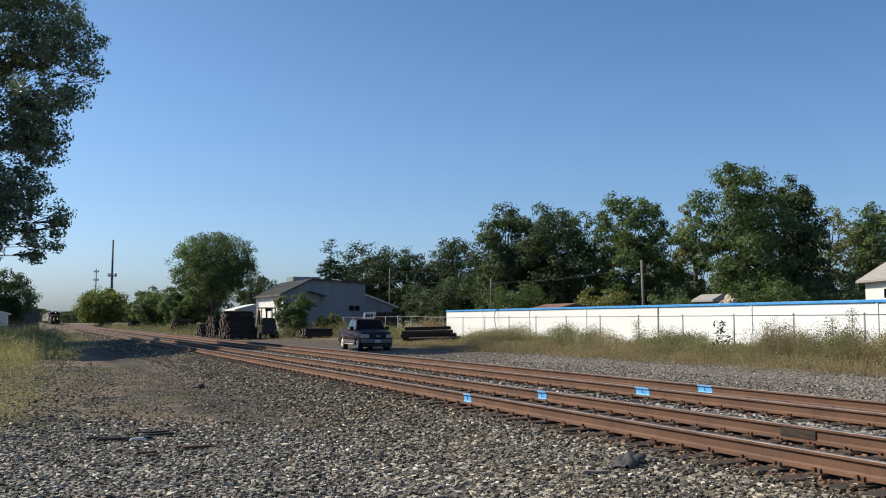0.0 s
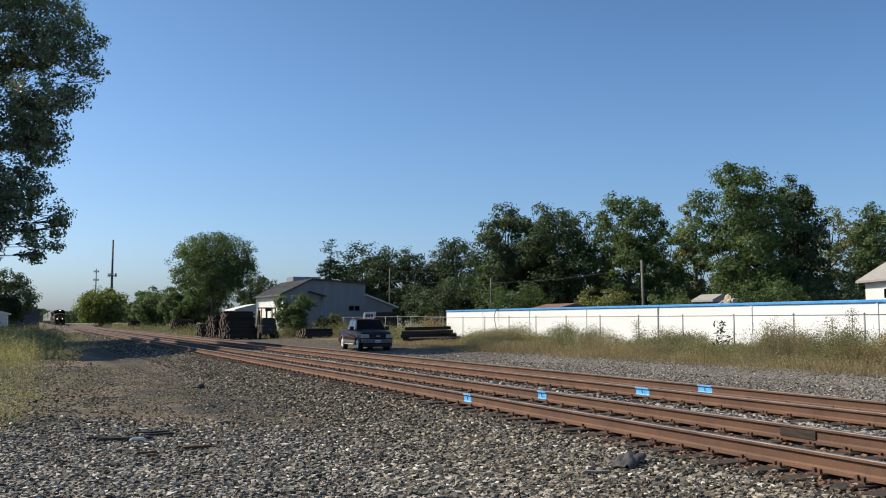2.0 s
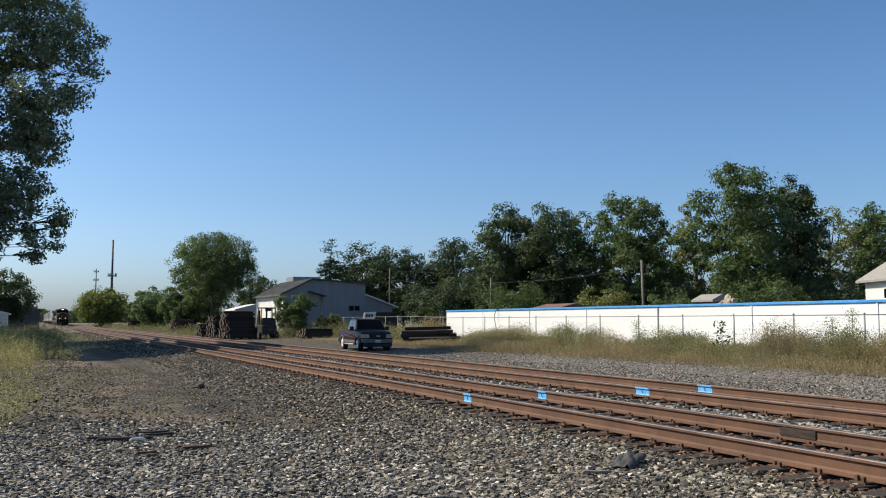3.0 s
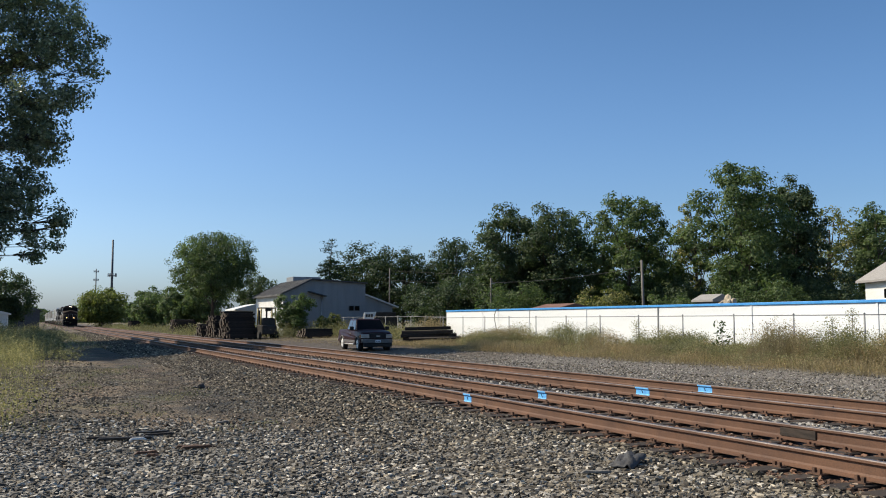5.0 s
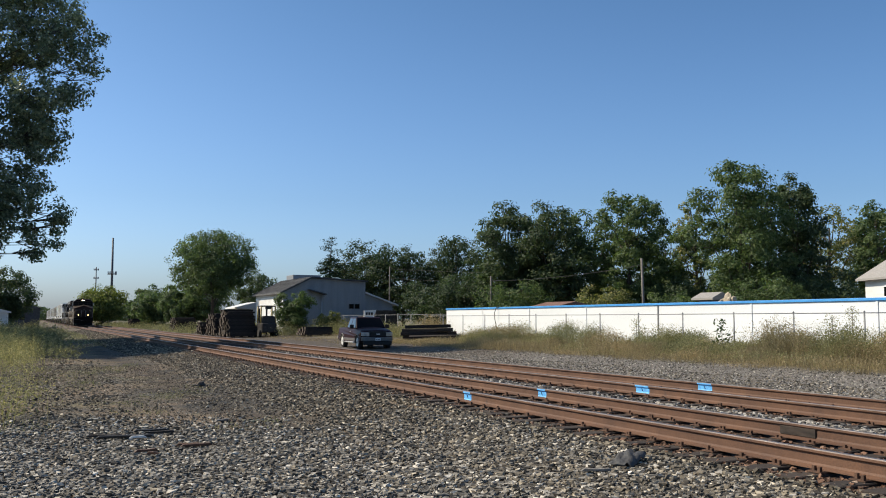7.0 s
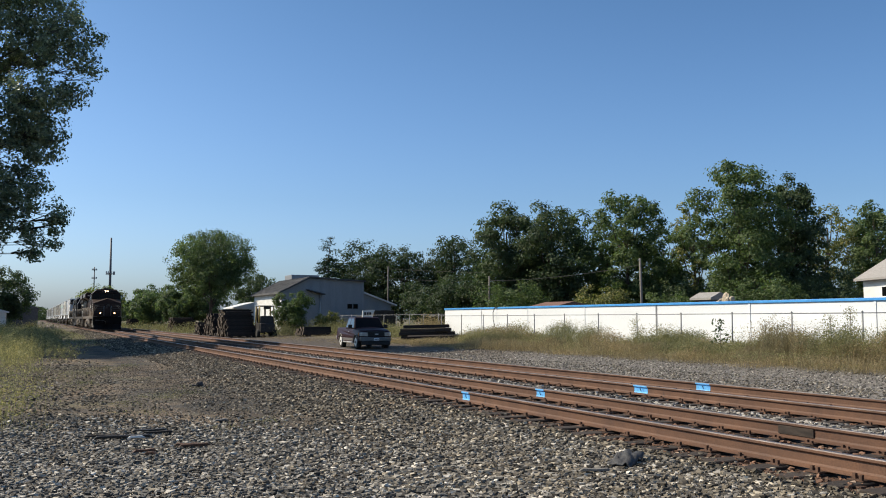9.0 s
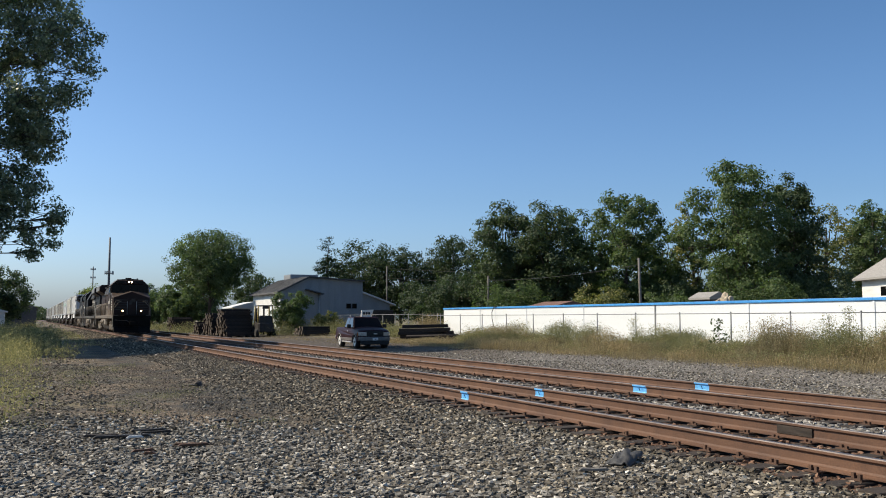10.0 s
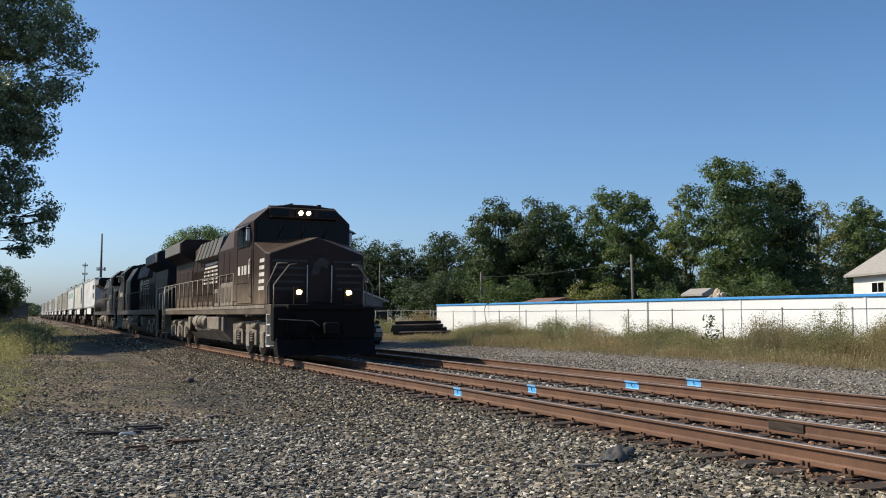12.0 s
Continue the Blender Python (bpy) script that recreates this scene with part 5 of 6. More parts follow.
def road_trailer(front, paint, label, marks, band=None):
    """A semi-trailer riding on its spine car: ribbed side posts, rails, rear doors, landing legs and two axles."""
    t = thing("road_trailer", (TRACK_X[0], front, RAIL_TOP), 0, label, "trailer", "road trailers")
    y0, y1, z0, z1 = 1.2, 1.2 + TRAILER_L, 2.02, 4.9
    b = part("body", box(B(), -1.27, 1.27, y0, y1, z0, z1, 0.03), paint, t)
    for s in (-1, 1):
        for za, zb in ((z0, z0 + 0.16), (z1 - 0.14, z1)):
            part("side_rail", box(B(), *sorted((s * 1.272, s * 1.305)), y0 + 0.01, y1 - 0.01, za, zb, 0.006), M_GALV, b)
        k = y0 + 0.55
        while k < y1 - 0.3:
            part("side_post", box(B(), *sorted((s * 1.272, s * 1.293)), k, k + 0.06, z0 + 0.165, z1 - 0.145), paint, b)
            k += 1.22
        if band:
            part("side_band", box(B(), *sorted((s * 1.294, s * 1.3)), y0 + 2.0, y1 - 2.0, 3.7, 4.3), band, b, "faded coloured band")
        for y, z, w, h in marks:
            part("marking_bar", box(B(), *sorted((s * 1.294, s * 1.3)), y0 + y, y0 + y + w, z, z + h), M_BLUEBLACK, b)
        part("landing_leg", box(B(), *sorted((s * 0.7, s * 0.86)), y0 + 2.6, y0 + 2.76, 1.0, z0, 0.01), M_GALV, t)
        for y in (y1 - 3.3, y1 - 1.95):
            w = part("wheel", rod(B(), (s * 0.78, y, 1.5), (s * 1.27, y, 1.5), 0.51, 0.5, 16), M_TYRE, t, "black double tyres")
            part("rim", rod(B(), (s * 1.265, y, 1.5), (s * 1.29, y, 1.5), 0.3, 0.27, 12), M_REEFER, w, "pale wheel rim")
        part("mudflap", box(B(), *sorted((s * 0.75, s * 1.25)), y1 - 1.2, y1 - 1.18, 1.15, z0), M_REEFER, t, "white mudflap")
        part("skirt", box(B(), *sorted((s * 1.2, s * 1.23)), y0 + 5.2, y1 - 5.0, 1.35, z0 - 0.01, 0.005), M_REEFER, t, "white side skirt")
    for x in (-0.63, 0.63):
        d = part("rear_door", box(B(), x - 0.6, x + 0.6, y1 + 0.002, y1 + 0.04, z0 + 0.1, z1 - 0.1, 0.01), paint, b)
        for q in (-0.3, 0.3):
            part("lock_rod", rod(B(), (x + q, y1 + 0.06, z0 + 0.1), (x + q, y1 + 0.06, z1 - 0.1), 0.02, 0.02, 5), M_GALV, d)
    part("bogie_slider", box(B(), -0.5, 0.5, y1 - 4.2, y1 - 1.2, 1.62, z0 - 0.004, 0.02), M_GREASY, t)
    part("front_panel", box(B(), -1.05, 1.05, y0 - 0.05, y0 - 0.004, z0 + 0.3, z1 - 0.3, 0.02), paint, b)
    return t


locomotive(FRONT, True, False, M_NOSE, "black lead diesel locomotive with lit headlights and pale stripes")
locomotive(FRONT + 22.6, False, True, M_SECOND, "dark diesel locomotive running backwards behind the lead unit")
locomotive(FRONT + 45.2, False, False, M_SECOND, "dark trailing diesel locomotive ahead of the boxcars")
CARS = FRONT + 68.0
spine = spine_car(CARS)
kinds = [road_trailer(CARS, M_REEFER, "white road trailer with dark marking bars on a spine car", ((0.9, 3.8, 1.7, 0.4), (1.0, 2.9, 0.45, 0.5), (1.9, 2.9, 0.45, 0.5))),
         road_trailer(CARS + CAR_STEP, M_CREAMSIDE, "cream-white road trailer with a dark nose panel", ((1.0, 2.6, 1.6, 1.9),)),
         road_trailer(CARS + 2 * CAR_STEP, M_REEFER, "white road trailer with a faded green band", (), M_GREENBAND),
         road_trailer(CARS + 3 * CAR_STEP, M_HOPPER, "beige dusty road trailer on a spine car", ((7.0, 3.4, 3.0, 0.3),))]
for k in range(13):
    at = CARS + CAR_STEP * k
    TRAIN.append((spine if k == 0 else copy_thing(spine, pose(TRACK_X[0], at, RAIL_TOP)), at, 0))
    TRAIN.append((kinds[k] if k < 4 else copy_thing(kinds[(3, 1, 3, 0)[k % 4]], pose(TRACK_X[0], at, RAIL_TOP)), at, 0))


# ---- buildings, fence and poles ----
M_SIDING = worn("grey_metal_siding", (0.225, 0.24, 0.26), (0.285, 0.30, 0.32), 0.6, 0.5, 0.1, 30, 0.05, (3, 3, 0.4), stain=(0.21, 0.22, 0.235), stain_at=0.64)
M_ROOF = worn("dark_roofing", (0.06, 0.06, 0.062), (0.11, 0.11, 0.112), 1.0, 0.95)
M_PALE = worn("pale_siding", (0.62, 0.62, 0.60), (0.74, 0.74, 0.72), 0.8, 0.6, 0, 30, 0.05, (1, 1, 3))
M_SHINGLE = worn("grey_shingle", (0.24, 0.23, 0.22), (0.30, 0.285, 0.27), 2.0, 0.9, 0, 20, 0.3, (1, 1, 6))
M_TRIM = worn("dark_trim", (0.05, 0.05, 0.055), (0.09, 0.09, 0.095), 3.0, 0.6)
M_BRICKRED = worn("dull_red_roof", (0.13, 0.07, 0.055), (0.20, 0.11, 0.085), 2.0, 0.9)
M_POLE = worn("weathered_pole", (0.13, 0.12, 0.105), (0.21, 0.19, 0.17), 4.0, 0.9, 0, 40, 0.3, (4, 4, 0.5))
M_MAST = worn("dark_mast_steel", (0.045, 0.05, 0.062), (0.075, 0.08, 0.095), 3.0, 0.6, 0.0)
M_SIDEGLASS = glass_material("sky_reflecting_glass", (0.012, 0.013, 0.015), 0.08)
M_SIDEGLASS.node_tree.nodes["Principled BSDF"].inputs["Specular IOR Level"].default_value = 0.9
M_CAR = worn("dark_maroon_paint", (0.020, 0.0065, 0.008), (0.031, 0.010, 0.012), 2.0, 0.38, 0.0, 60, 0.01)
M_CAR.node_tree.nodes["Principled BSDF"].inputs["Specular IOR Level"].default_value = 0.12
M_CLAD = worn("grey_lower_paint", (0.085, 0.078, 0.073), (0.13, 0.12, 0.113), 3.0, 0.5, 0.0)
M_BUMPER = worn("dull_bright_bumper", (0.10, 0.098, 0.094), (0.155, 0.15, 0.145), 4.0, 0.45, 0.2, 40, 0.02)
M_CHROME = worn("dull_chrome", (0.46, 0.455, 0.44), (0.62, 0.61, 0.59), 4.0, 0.35, 0.35, 40, 0.02)
M_RIM = worn("bright_wheel_paint", (0.60, 0.60, 0.58), (0.72, 0.72, 0.70), 5.0, 0.4)
M_RUBBER = worn("black_rubber", (0.012, 0.012, 0.012), (0.03, 0.029, 0.027), 6.0, 0.85)
M_LENS = worn("clear_lamp_lens", (0.30, 0.30, 0.285), (0.44, 0.44, 0.42), 5.0, 0.12, 0.2)
M_AMBER = worn("amber_lens", (0.35, 0.09, 0.02), (0.45, 0.13, 0.03), 5.0, 0.2)
M_YELLOW = worn("chipped_yellow_paint", (0.36, 0.27, 0.085), (0.50, 0.38, 0.13), 3.0, 0.55, 0, 30, 0.1, stain=(0.07, 0.05, 0.04), stain_at=0.55)
M_GREASE = worn("greasy_dark_steel", (0.018, 0.016, 0.015), (0.045, 0.04, 0.036), 4.0, 0.6, 0.2)
M_SIGN = worn("white_sign_board", (0.72, 0.72, 0.71), (0.80, 0.80, 0.79), 3.0, 0.5)
M_INK = worn("sign_ink", (0.02, 0.02, 0.025), (0.035, 0.035, 0.04), 6.0, 0.6)
M_OLDTIE = worn("stacked_tie_wood", (0.016, 0.013, 0.012), (0.048, 0.038, 0.031), 5.0, 0.9, 0, 50, 0.5, (1, 6, 6), spread=0.55)
M_TIE_END = worn("tie_end_grain", (0.05, 0.04, 0.032), (0.19, 0.15, 0.115), 14.0, 0.95, 0, 50, 0.4, spread=0.6)


def warehouse():
    t = thing("warehouse", (24.0, 93.5, 0.0), 0, "grey metal warehouse with a low gable roof", "building")
    W, DP, e0, pk, e1 = 9.1, 12.6, 4.45, 5.95, 5.65
    front = [(0, 0), (0, e0), (3.0, pk), (W, e1), (W, 0)]
    f = part("wall_front", prism(B(), front, "y", 0.0, 0.2), M_SIDING, t, "grey ribbed metal wall")
    bm = B()
    k = 0.35
    while k < W - 0.1:
        top = e0 + (pk - e0) * k / 3.0 if k < 3.0 else pk + (e1 - pk) * (k - 3.0) / (W - 3.0)
        box(bm, k - 0.03, k + 0.03, -0.016, -0.002, 0.0, top - 0.06)
        k += 0.4
    part("siding_ribs", bm, M_SIDING, f)
    # paler siding than the other walls, for the sun on this side
    part("wall_side", box(B(), 0.0, 0.2, 0.205, DP, 0, e0 - 0.01), M_PALE, t, "side wall with its sunlit brightness in a pale colour")
    part("wall_back", prism(B(), front, "y", DP, DP + 0.2), M_SIDING, t)
    part("wall_east", box(B(), W - 0.2, W, 0.205, DP, 0, e1 - 0.03), M_SIDING, t)
    r = part("roof", prism(B(), [(-0.45, e0 - 0.22), (-0.45, e0 - 0.06), (3.0, pk + 0.16), (W + 0.15, e1 + 0.12), (W + 0.15, e1 + 0.003), (3.0, pk + 0.01), (-0.1, e0 - 0.04)], "y", -0.35, DP + 0.4), M_ROOF, t, "dark low-pitched roof")
    bm = B()
    for j in range(14):
        y = 0.0 + j * DP / 13
        prism(bm, [(-0.45, e0 - 0.055), (-0.45, e0 - 0.015), (3.0, pk + 0.205), (3.0, pk + 0.165)], "y", y - 0.03, y + 0.03)
    part("roof_seam", bm, M_ROOF, r)
    part("roof_vent", box(B(), 3.3, 6.6, 8.5, 11.5, pk, pk + 0.75, 0.03), M_SIDING, r)
    part("fascia", prism(B(), [(-0.46, e0 - 0.23), (-0.46, e0 - 0.05), (3.0, pk + 0.17), (3.0, pk - 0.02)], "y", -0.39, -0.353), M_TRIM, r)
    for x in (7.5, 8.15):
        w = part("window", box(B(), x - 0.24, x + 0.24, -0.06, -0.038, 2.75, 3.2, 0.01), M_GLASS, f, "small dark window")
        bm = B()
        for a, b, c, d in ((-0.29, 0.29, 3.2, 3.25), (-0.29, 0.29, 2.7, 2.75), (-0.29, -0.24, 2.75, 3.2), (0.24, 0.29, 2.75, 3.2)):
            box(bm, x + a, x + b, -0.075, -0.039, c, d)
        part("window_frame", bm, M_TRIM, w)
    rod_bm = rod(B(), (4.15, -0.12, 0), (4.15, -0.12, 4.2), 0.05, 0.05, 8)
    part("downpipe", rod_bm, M_GALV, t)
    part("canopy", prism(B(), [(2.6, 4.65), (2.6, 4.75), (4.5, 4.28), (4.5, 4.18)], "y", -0.9, -0.04), M_TRIM, t, "dark slanting canopy over the wall")
    # lean-to at the side
    a = part("annex", prism(B(), [(W + 0.004, 0), (W + 0.004, 4.45), (W + 3.4, 3.24), (W + 3.4, 0)], "y", 0.6, 9.5), M_SIDING, t, "grey lean-to")
    part("annex_roof", prism(B(), [(W + 0.01, 4.46), (W + 0.01, 4.62), (W + 4.0, 3.2), (W + 4.0, 3.04)], "y", 0.25, 9.8), M_PALE, a, "pale-edged lean-to roof")
    part("annex_door", box(B(), W + 2.3, W + 3.3, 0.56, 0.595, 0.1, 2.6), M_TRIM, a)
    return t


def small_shed(at, w, d, h, label, roof_mat, wall_mat, turn=0.0, rise=0.16):
    t = thing("shed", at, turn, label, "shed")
    part("wall", box(B(), 0, w, 0, d, 0, h, 0.01), wall_mat, t)
    r = part("roof", prism(B(), [(-0.3, h - 0.05), (-0.3, h + 0.1), (w / 2, h + w * rise), (w + 0.3, h + 0.1), (w + 0.3, h - 0.05)], "y", -0.3, d + 0.3), roof_mat, t)
    part("door", box(B(), w * 0.3, w * 0.3 + 0.9, -0.05, -0.003, 0, min(2.0, h - 0.2), 0.01), M_TRIM, t)
    part("window", box(B(), w * 0.62, w * 0.62 + 0.8, -0.04, -0.003, h * 0.4, h * 0.4 + 0.7, 0.01), M_GLASS, t)
    return t


def house(at, turn, label):
    """A pale house with a grey shingle hipped roof."""
    t = thing("house", at, turn, label, "house")
    w, d, h = 9.0, 7.0, 4.55
    wl = part("wall", box(B(), 0, w, 0, d, 0, h - 0.25), M_PALE, t, "white rendered wall")
    bm = B()
    for k in range(14):
        box(bm, -0.012, -0.002, 0.01, d - 0.01, 0.25 + 0.3 * k, 0.262 + 0.3 * k)
    part("siding_line", bm, M_PALE, wl)
    bm = B()
    e = [bm.verts.new(p) for p in ((-0.5, -0.5, h - 0.25), (w + 0.5, -0.5, h - 0.25), (w + 0.5, d + 0.5, h - 0.25), (-0.5, d + 0.5, h - 0.25))]
    u = [bm.verts.new((v.co.x, v.co.y, h - 0.1)) for v in e]
    r = [bm.verts.new((d / 2 - 0.6, d / 2, h + 3.0)), bm.verts.new((w - d / 2 + 0.6, d / 2, h + 3.0))]
    bm.faces.new(e[::-1])
    for i in range(4):
        bm.faces.new((e[i], e[(i + 1) % 4], u[(i + 1) % 4], u[i]))
    for f in ((u[0], u[1], r[1], r[0]), (u[1], u[2], r[1]), (u[2], u[3], r[0], r[1]), (u[3], u[0], r[0])):
        bm.faces.new(f)
    bmesh.ops.recalc_face_normals(bm, faces=bm.faces)
    part("roof", bm, M_SHINGLE, t, "grey shingle hipped roof")
    side = part("window", box(B(), -0.035, -0.014, 2.4, 4.1, 3.12, 3.78, 0.006), M_GLASS, t, "dark window with a pale frame")
    bm = B()
    for y0, y1, z0, z1 in ((2.3, 4.2, 3.78, 3.84), (2.3, 4.2, 3.04, 3.12), (2.3, 2.4, 3.12, 3.78), (4.1, 4.2, 3.12, 3.78), (3.22, 3.28, 3.12, 3.78)):
        box(bm, -0.05, -0.013, y0, y1, z0, z1)
    part("window_frame", bm, M_SIGN, side)
    for x in (1.4, 4.2, 7.0):
        win = part("window", box(B(), x, x + 1.1, -0.03, -0.003, 3.15, 4.05, 0.01), M_GLASS, t, "dark window with a pale frame")
        bm = B()
        box(bm, x - 0.1, x + 1.2, -0.05, -0.004, 4.05, 4.13)
        box(bm, x - 0.1, x + 1.2, -0.08, -0.004, 3.05, 3.15)
        box(bm, x - 0.1, x, -0.05, -0.004, 3.15, 4.05)
        box(bm, x + 1.1, x + 1.2, -0.05, -0.004, 3.15, 4.05)
        box(bm, x, x + 1.1, -0.045, -0.031, 3.57, 3.63)
        part("window_frame", bm, M_SIGN, win)
    return t


def chain_fence(x, y0, y1, z, h, label, step=3.05):
    t = thing("chain_link_fence", (x, 0, 0), 0, label, "fence")
    y = y0
    while y <= y1 + 0.01:
        bm = rod(B(), (0, y, ground_z(x, y) - 0.05), (0, y, h), 0.03, 0.03, 8)
        rod(bm, (0, y, h), (0, y, h + 0.05), 0.045, 0.015, 8)
        part("post", bm, M_FENCE, t)
        y += step
    part("top_rail", rod(B(), (0, y0, h - 0.03), (0, y1, h - 0.03), 0.018, 0.018, 8), M_FENCE, t)
    return t


def utility_pole(at, h, label, lamp=False, lean=0.0, arm=True):
    t = thing("utility_pole", at, 0, label, "pole")
    part("shaft", rod(B(), (0, 0, -0.1), (lean, 0, h), 0.1, 0.07, 10), M_POLE, t)
    if arm:
        part("crossarm", box(B(), lean - 0.9, lean + 0.9, -0.06, 0.06, h - 0.6, h - 0.48, 0.01), M_POLE, t)
        for x in (-0.8, 0.0, 0.8):
            part("insulator", rod(B(), (lean + x, 0, h - 0.48), (lean + x, 0, h - 0.3), 0.05, 0.03, 8), M_GREASE, t)
    return t


def wires(points, label, r=0.012):
    """Sagging cables between two poles."""
    for (a, b, sag) in points:
        a, b = Vector(a), Vector(b)
        pts = [a.lerp(b, i / 10) - Vector((0, 0, sag * (1 - (2 * i / 10 - 1) ** 2))) for i in range(11)]
        tagged(part("overhead_cable", pipe(B(), pts, r, 5), M_GREASE), label, "cable", "overhead cables")


def mast(at, h, label, rings, big=1.0):
    t = thing("radio_mast", at, 0, label, "mast")
    part("pole", rod(B(), (0, 0, 0), (0, 0, h), 0.75 * big, 0.42 * big, 10), M_MAST, t)
    for z, r in rings:
        p = part("platform", rod(B(), (0, 0, z - 0.15), (0, 0, z + 0.1), r, r, 12), M_MAST, t)
        for k in range(9):
            a = k * math.tau / 9
            part("antenna_panel", box(B(), r * math.cos(a) - 0.2, r * math.cos(a) + 0.2, r * math.sin(a) - 0.2, r * math.sin(a) + 0.2, z - 0.5 * big, z + 1.2 * big, 0.03), M_SIDING, p)
    return t


# ---- the yard's things ----
def tie_stack(at, nx, nz, length, label, seed, loose=3, group="tie stacks", along=1.0):
    """A bundle of used ties piled crosswise to the line, ends out; each tie is a piece of its own."""
    rng = random.Random(seed)
    t = thing("tie_stack", at, 0, label, "tie stack", group)
    me_list = []
    for v in range(3):
        w, h = 0.215 + 0.015 * v, 0.165 + 0.01 * v
        bm = box(B(), 0, length, -w / 2, w / 2, 0, h)
        for f in bm.faces:
            if abs(f.normal.x) > 0.9:
                f.material_index = 1
        me = bpy.data.meshes.new("tie")
        bm.to_mesh(me)
        bm.free()
        me.materials.append(M_OLDTIE)
        me.materials.append(M_TIE_END)
        me_list.append(me)
    for k in range(nz):
        z = 0.155 + k * 0.178
        row = nx - int(k * 0.8) - rng.randint(0, 1)
        for j in range(row):
            if k == nz - 1 and rng.random() < 0.4:
                continue
            o = new("tie", rng.choice(me_list))
            o.parent = t
            o.matrix_basis = pose(rng.uniform(-0.22, 0.2), (j + (nx - row) / 2) * 0.245, z, rng.uniform(-3, 3), rng.uniform(-0.4, 0.4), rng.uniform(-1.5, 1.5))
    for y in (0.3, nx * 0.245 - 0.4):
        for x in (0.4, length - 0.5):
            part("bearer", box(B(), x, x + 0.2, y - 0.6, y + 0.6, 0.0, 0.155, 0.01), M_OLDTIE, t)
    return t


def beam_pile(at, turn, label):
    t = thing("beam_pile", at, turn, label, "beam pile")
    rng = random.Random(8)
    for y, z, l, x in ((0.0, 0.12, 3.6, 0.1), (0.38, 0.12, 3.2, -0.3), (0.76, 0.12, 3.5, 0.2), (1.12, 0.12, 3.1, 0.0), (0.14, 0.36, 3.4, -0.4), (0.55, 0.36, 3.0, 0.3), (0.95, 0.36, 3.4, -0.1), (0.3, 0.6, 3.3, -0.5), (0.72, 0.6, 2.9, -0.1), (0.5, 0.84, 3.2, -0.6)):
        o = part("beam", box(B(), 0, l, -0.14, 0.14, 0.0, 0.225, 0.02), M_OLDTIE, t)
        o.matrix_basis = pose(x + rng.uniform(-0.25, 0.25), y, z, rng.uniform(-18, 18), rng.uniform(-2.0, 2.0), rng.uniform(-11, 11))
    for x in (0.35, 2.6):
        part("bearer", box(B(), x, x + 0.2, -0.2, 1.3, -0.03, 0.115, 0.01), M_OLDTIE, t)
    for y, x, turn in ((-0.5, 0.7, 9),):
        o = part("loose_beam", box(B(), 0, 3.1, -0.13, 0.13, 0.0, 0.2, 0.02), M_OLDTIE, t)
        o.matrix_basis = pose(x, y, -0.03, 0, 0, turn)
    return t


def forklift(at, turn, label):
    """A small yard forklift seen end on, with a chipped yellow guard."""
    t = thing("forklift", at, turn, label, "forklift")
    body = part("body", prism(B(), [(-0.1, 0.45), (-0.1, 1.25), (0.5, 1.35), (1.5, 1.3), (2.1, 1.0), (2.2, 0.45)], "x", -0.75, 0.75, 0.06), M_GREASE, t)
    part("counterweight", box(B(), -0.7, 0.7, -0.35, 0.1, 0.4, 1.3, 0.1), M_GREASE, t)
    g = part("guard_roof", box(B(), -0.72, 0.72, 0.15, 1.6, 2.84, 2.95, 0.03), M_GREASE, t)
    for x in (-0.7, 0.7):
        for y in (0.2, 1.55):
            part("guard_post", rod(B(), (x, y, 1.2), (x * 0.95, y, 2.86), 0.075, 0.07, 8), M_YELLOW, t, "chipped yellow guard post")
    part("seat", box(B(), -0.3, 0.3, 0.95, 1.4, 1.3, 1.8, 0.06), M_RUBBER, t)
    part("engine_cover", prism(B(), [(-0.66, 1.25), (-0.6, 1.85), (-0.45, 1.98), (0.45, 1.98), (0.6, 1.85), (0.66, 1.25)], "y", 0.0, 0.85, 0.04), M_GREASE, t)
    part("roof_lamp", box(B(), -0.28, 0.28, 0.1, 0.3, 2.6, 2.83, 0.04), M_GREASE, t)
    part("steering_wheel", rod(B(), (0, 1.25, 1.75), (0.0, 1.28, 1.78), 0.2, 0.2, 14), M_RUBBER, t)
    for x in (-0.35, 0.35):
        part("mast_rail", box(B(), x - 0.07, x + 0.07, 2.25, 2.4, 0.2, 2.7, 0.01), M_GREASE, t)
        part("fork", box(B(), x - 0.06, x + 0.06, 2.4, 3.5, 0.1, 0.16, 0.01), M_GREASE, t)
    for x in (-0.8, 0.8):
        for y, r in ((0.2, 0.36), (1.8, 0.42)):
            part("wheel", rod(B(), (x - 0.14, y, r), (x + 0.14, y, r), r, r, 16), M_RUBBER, t)
    return t


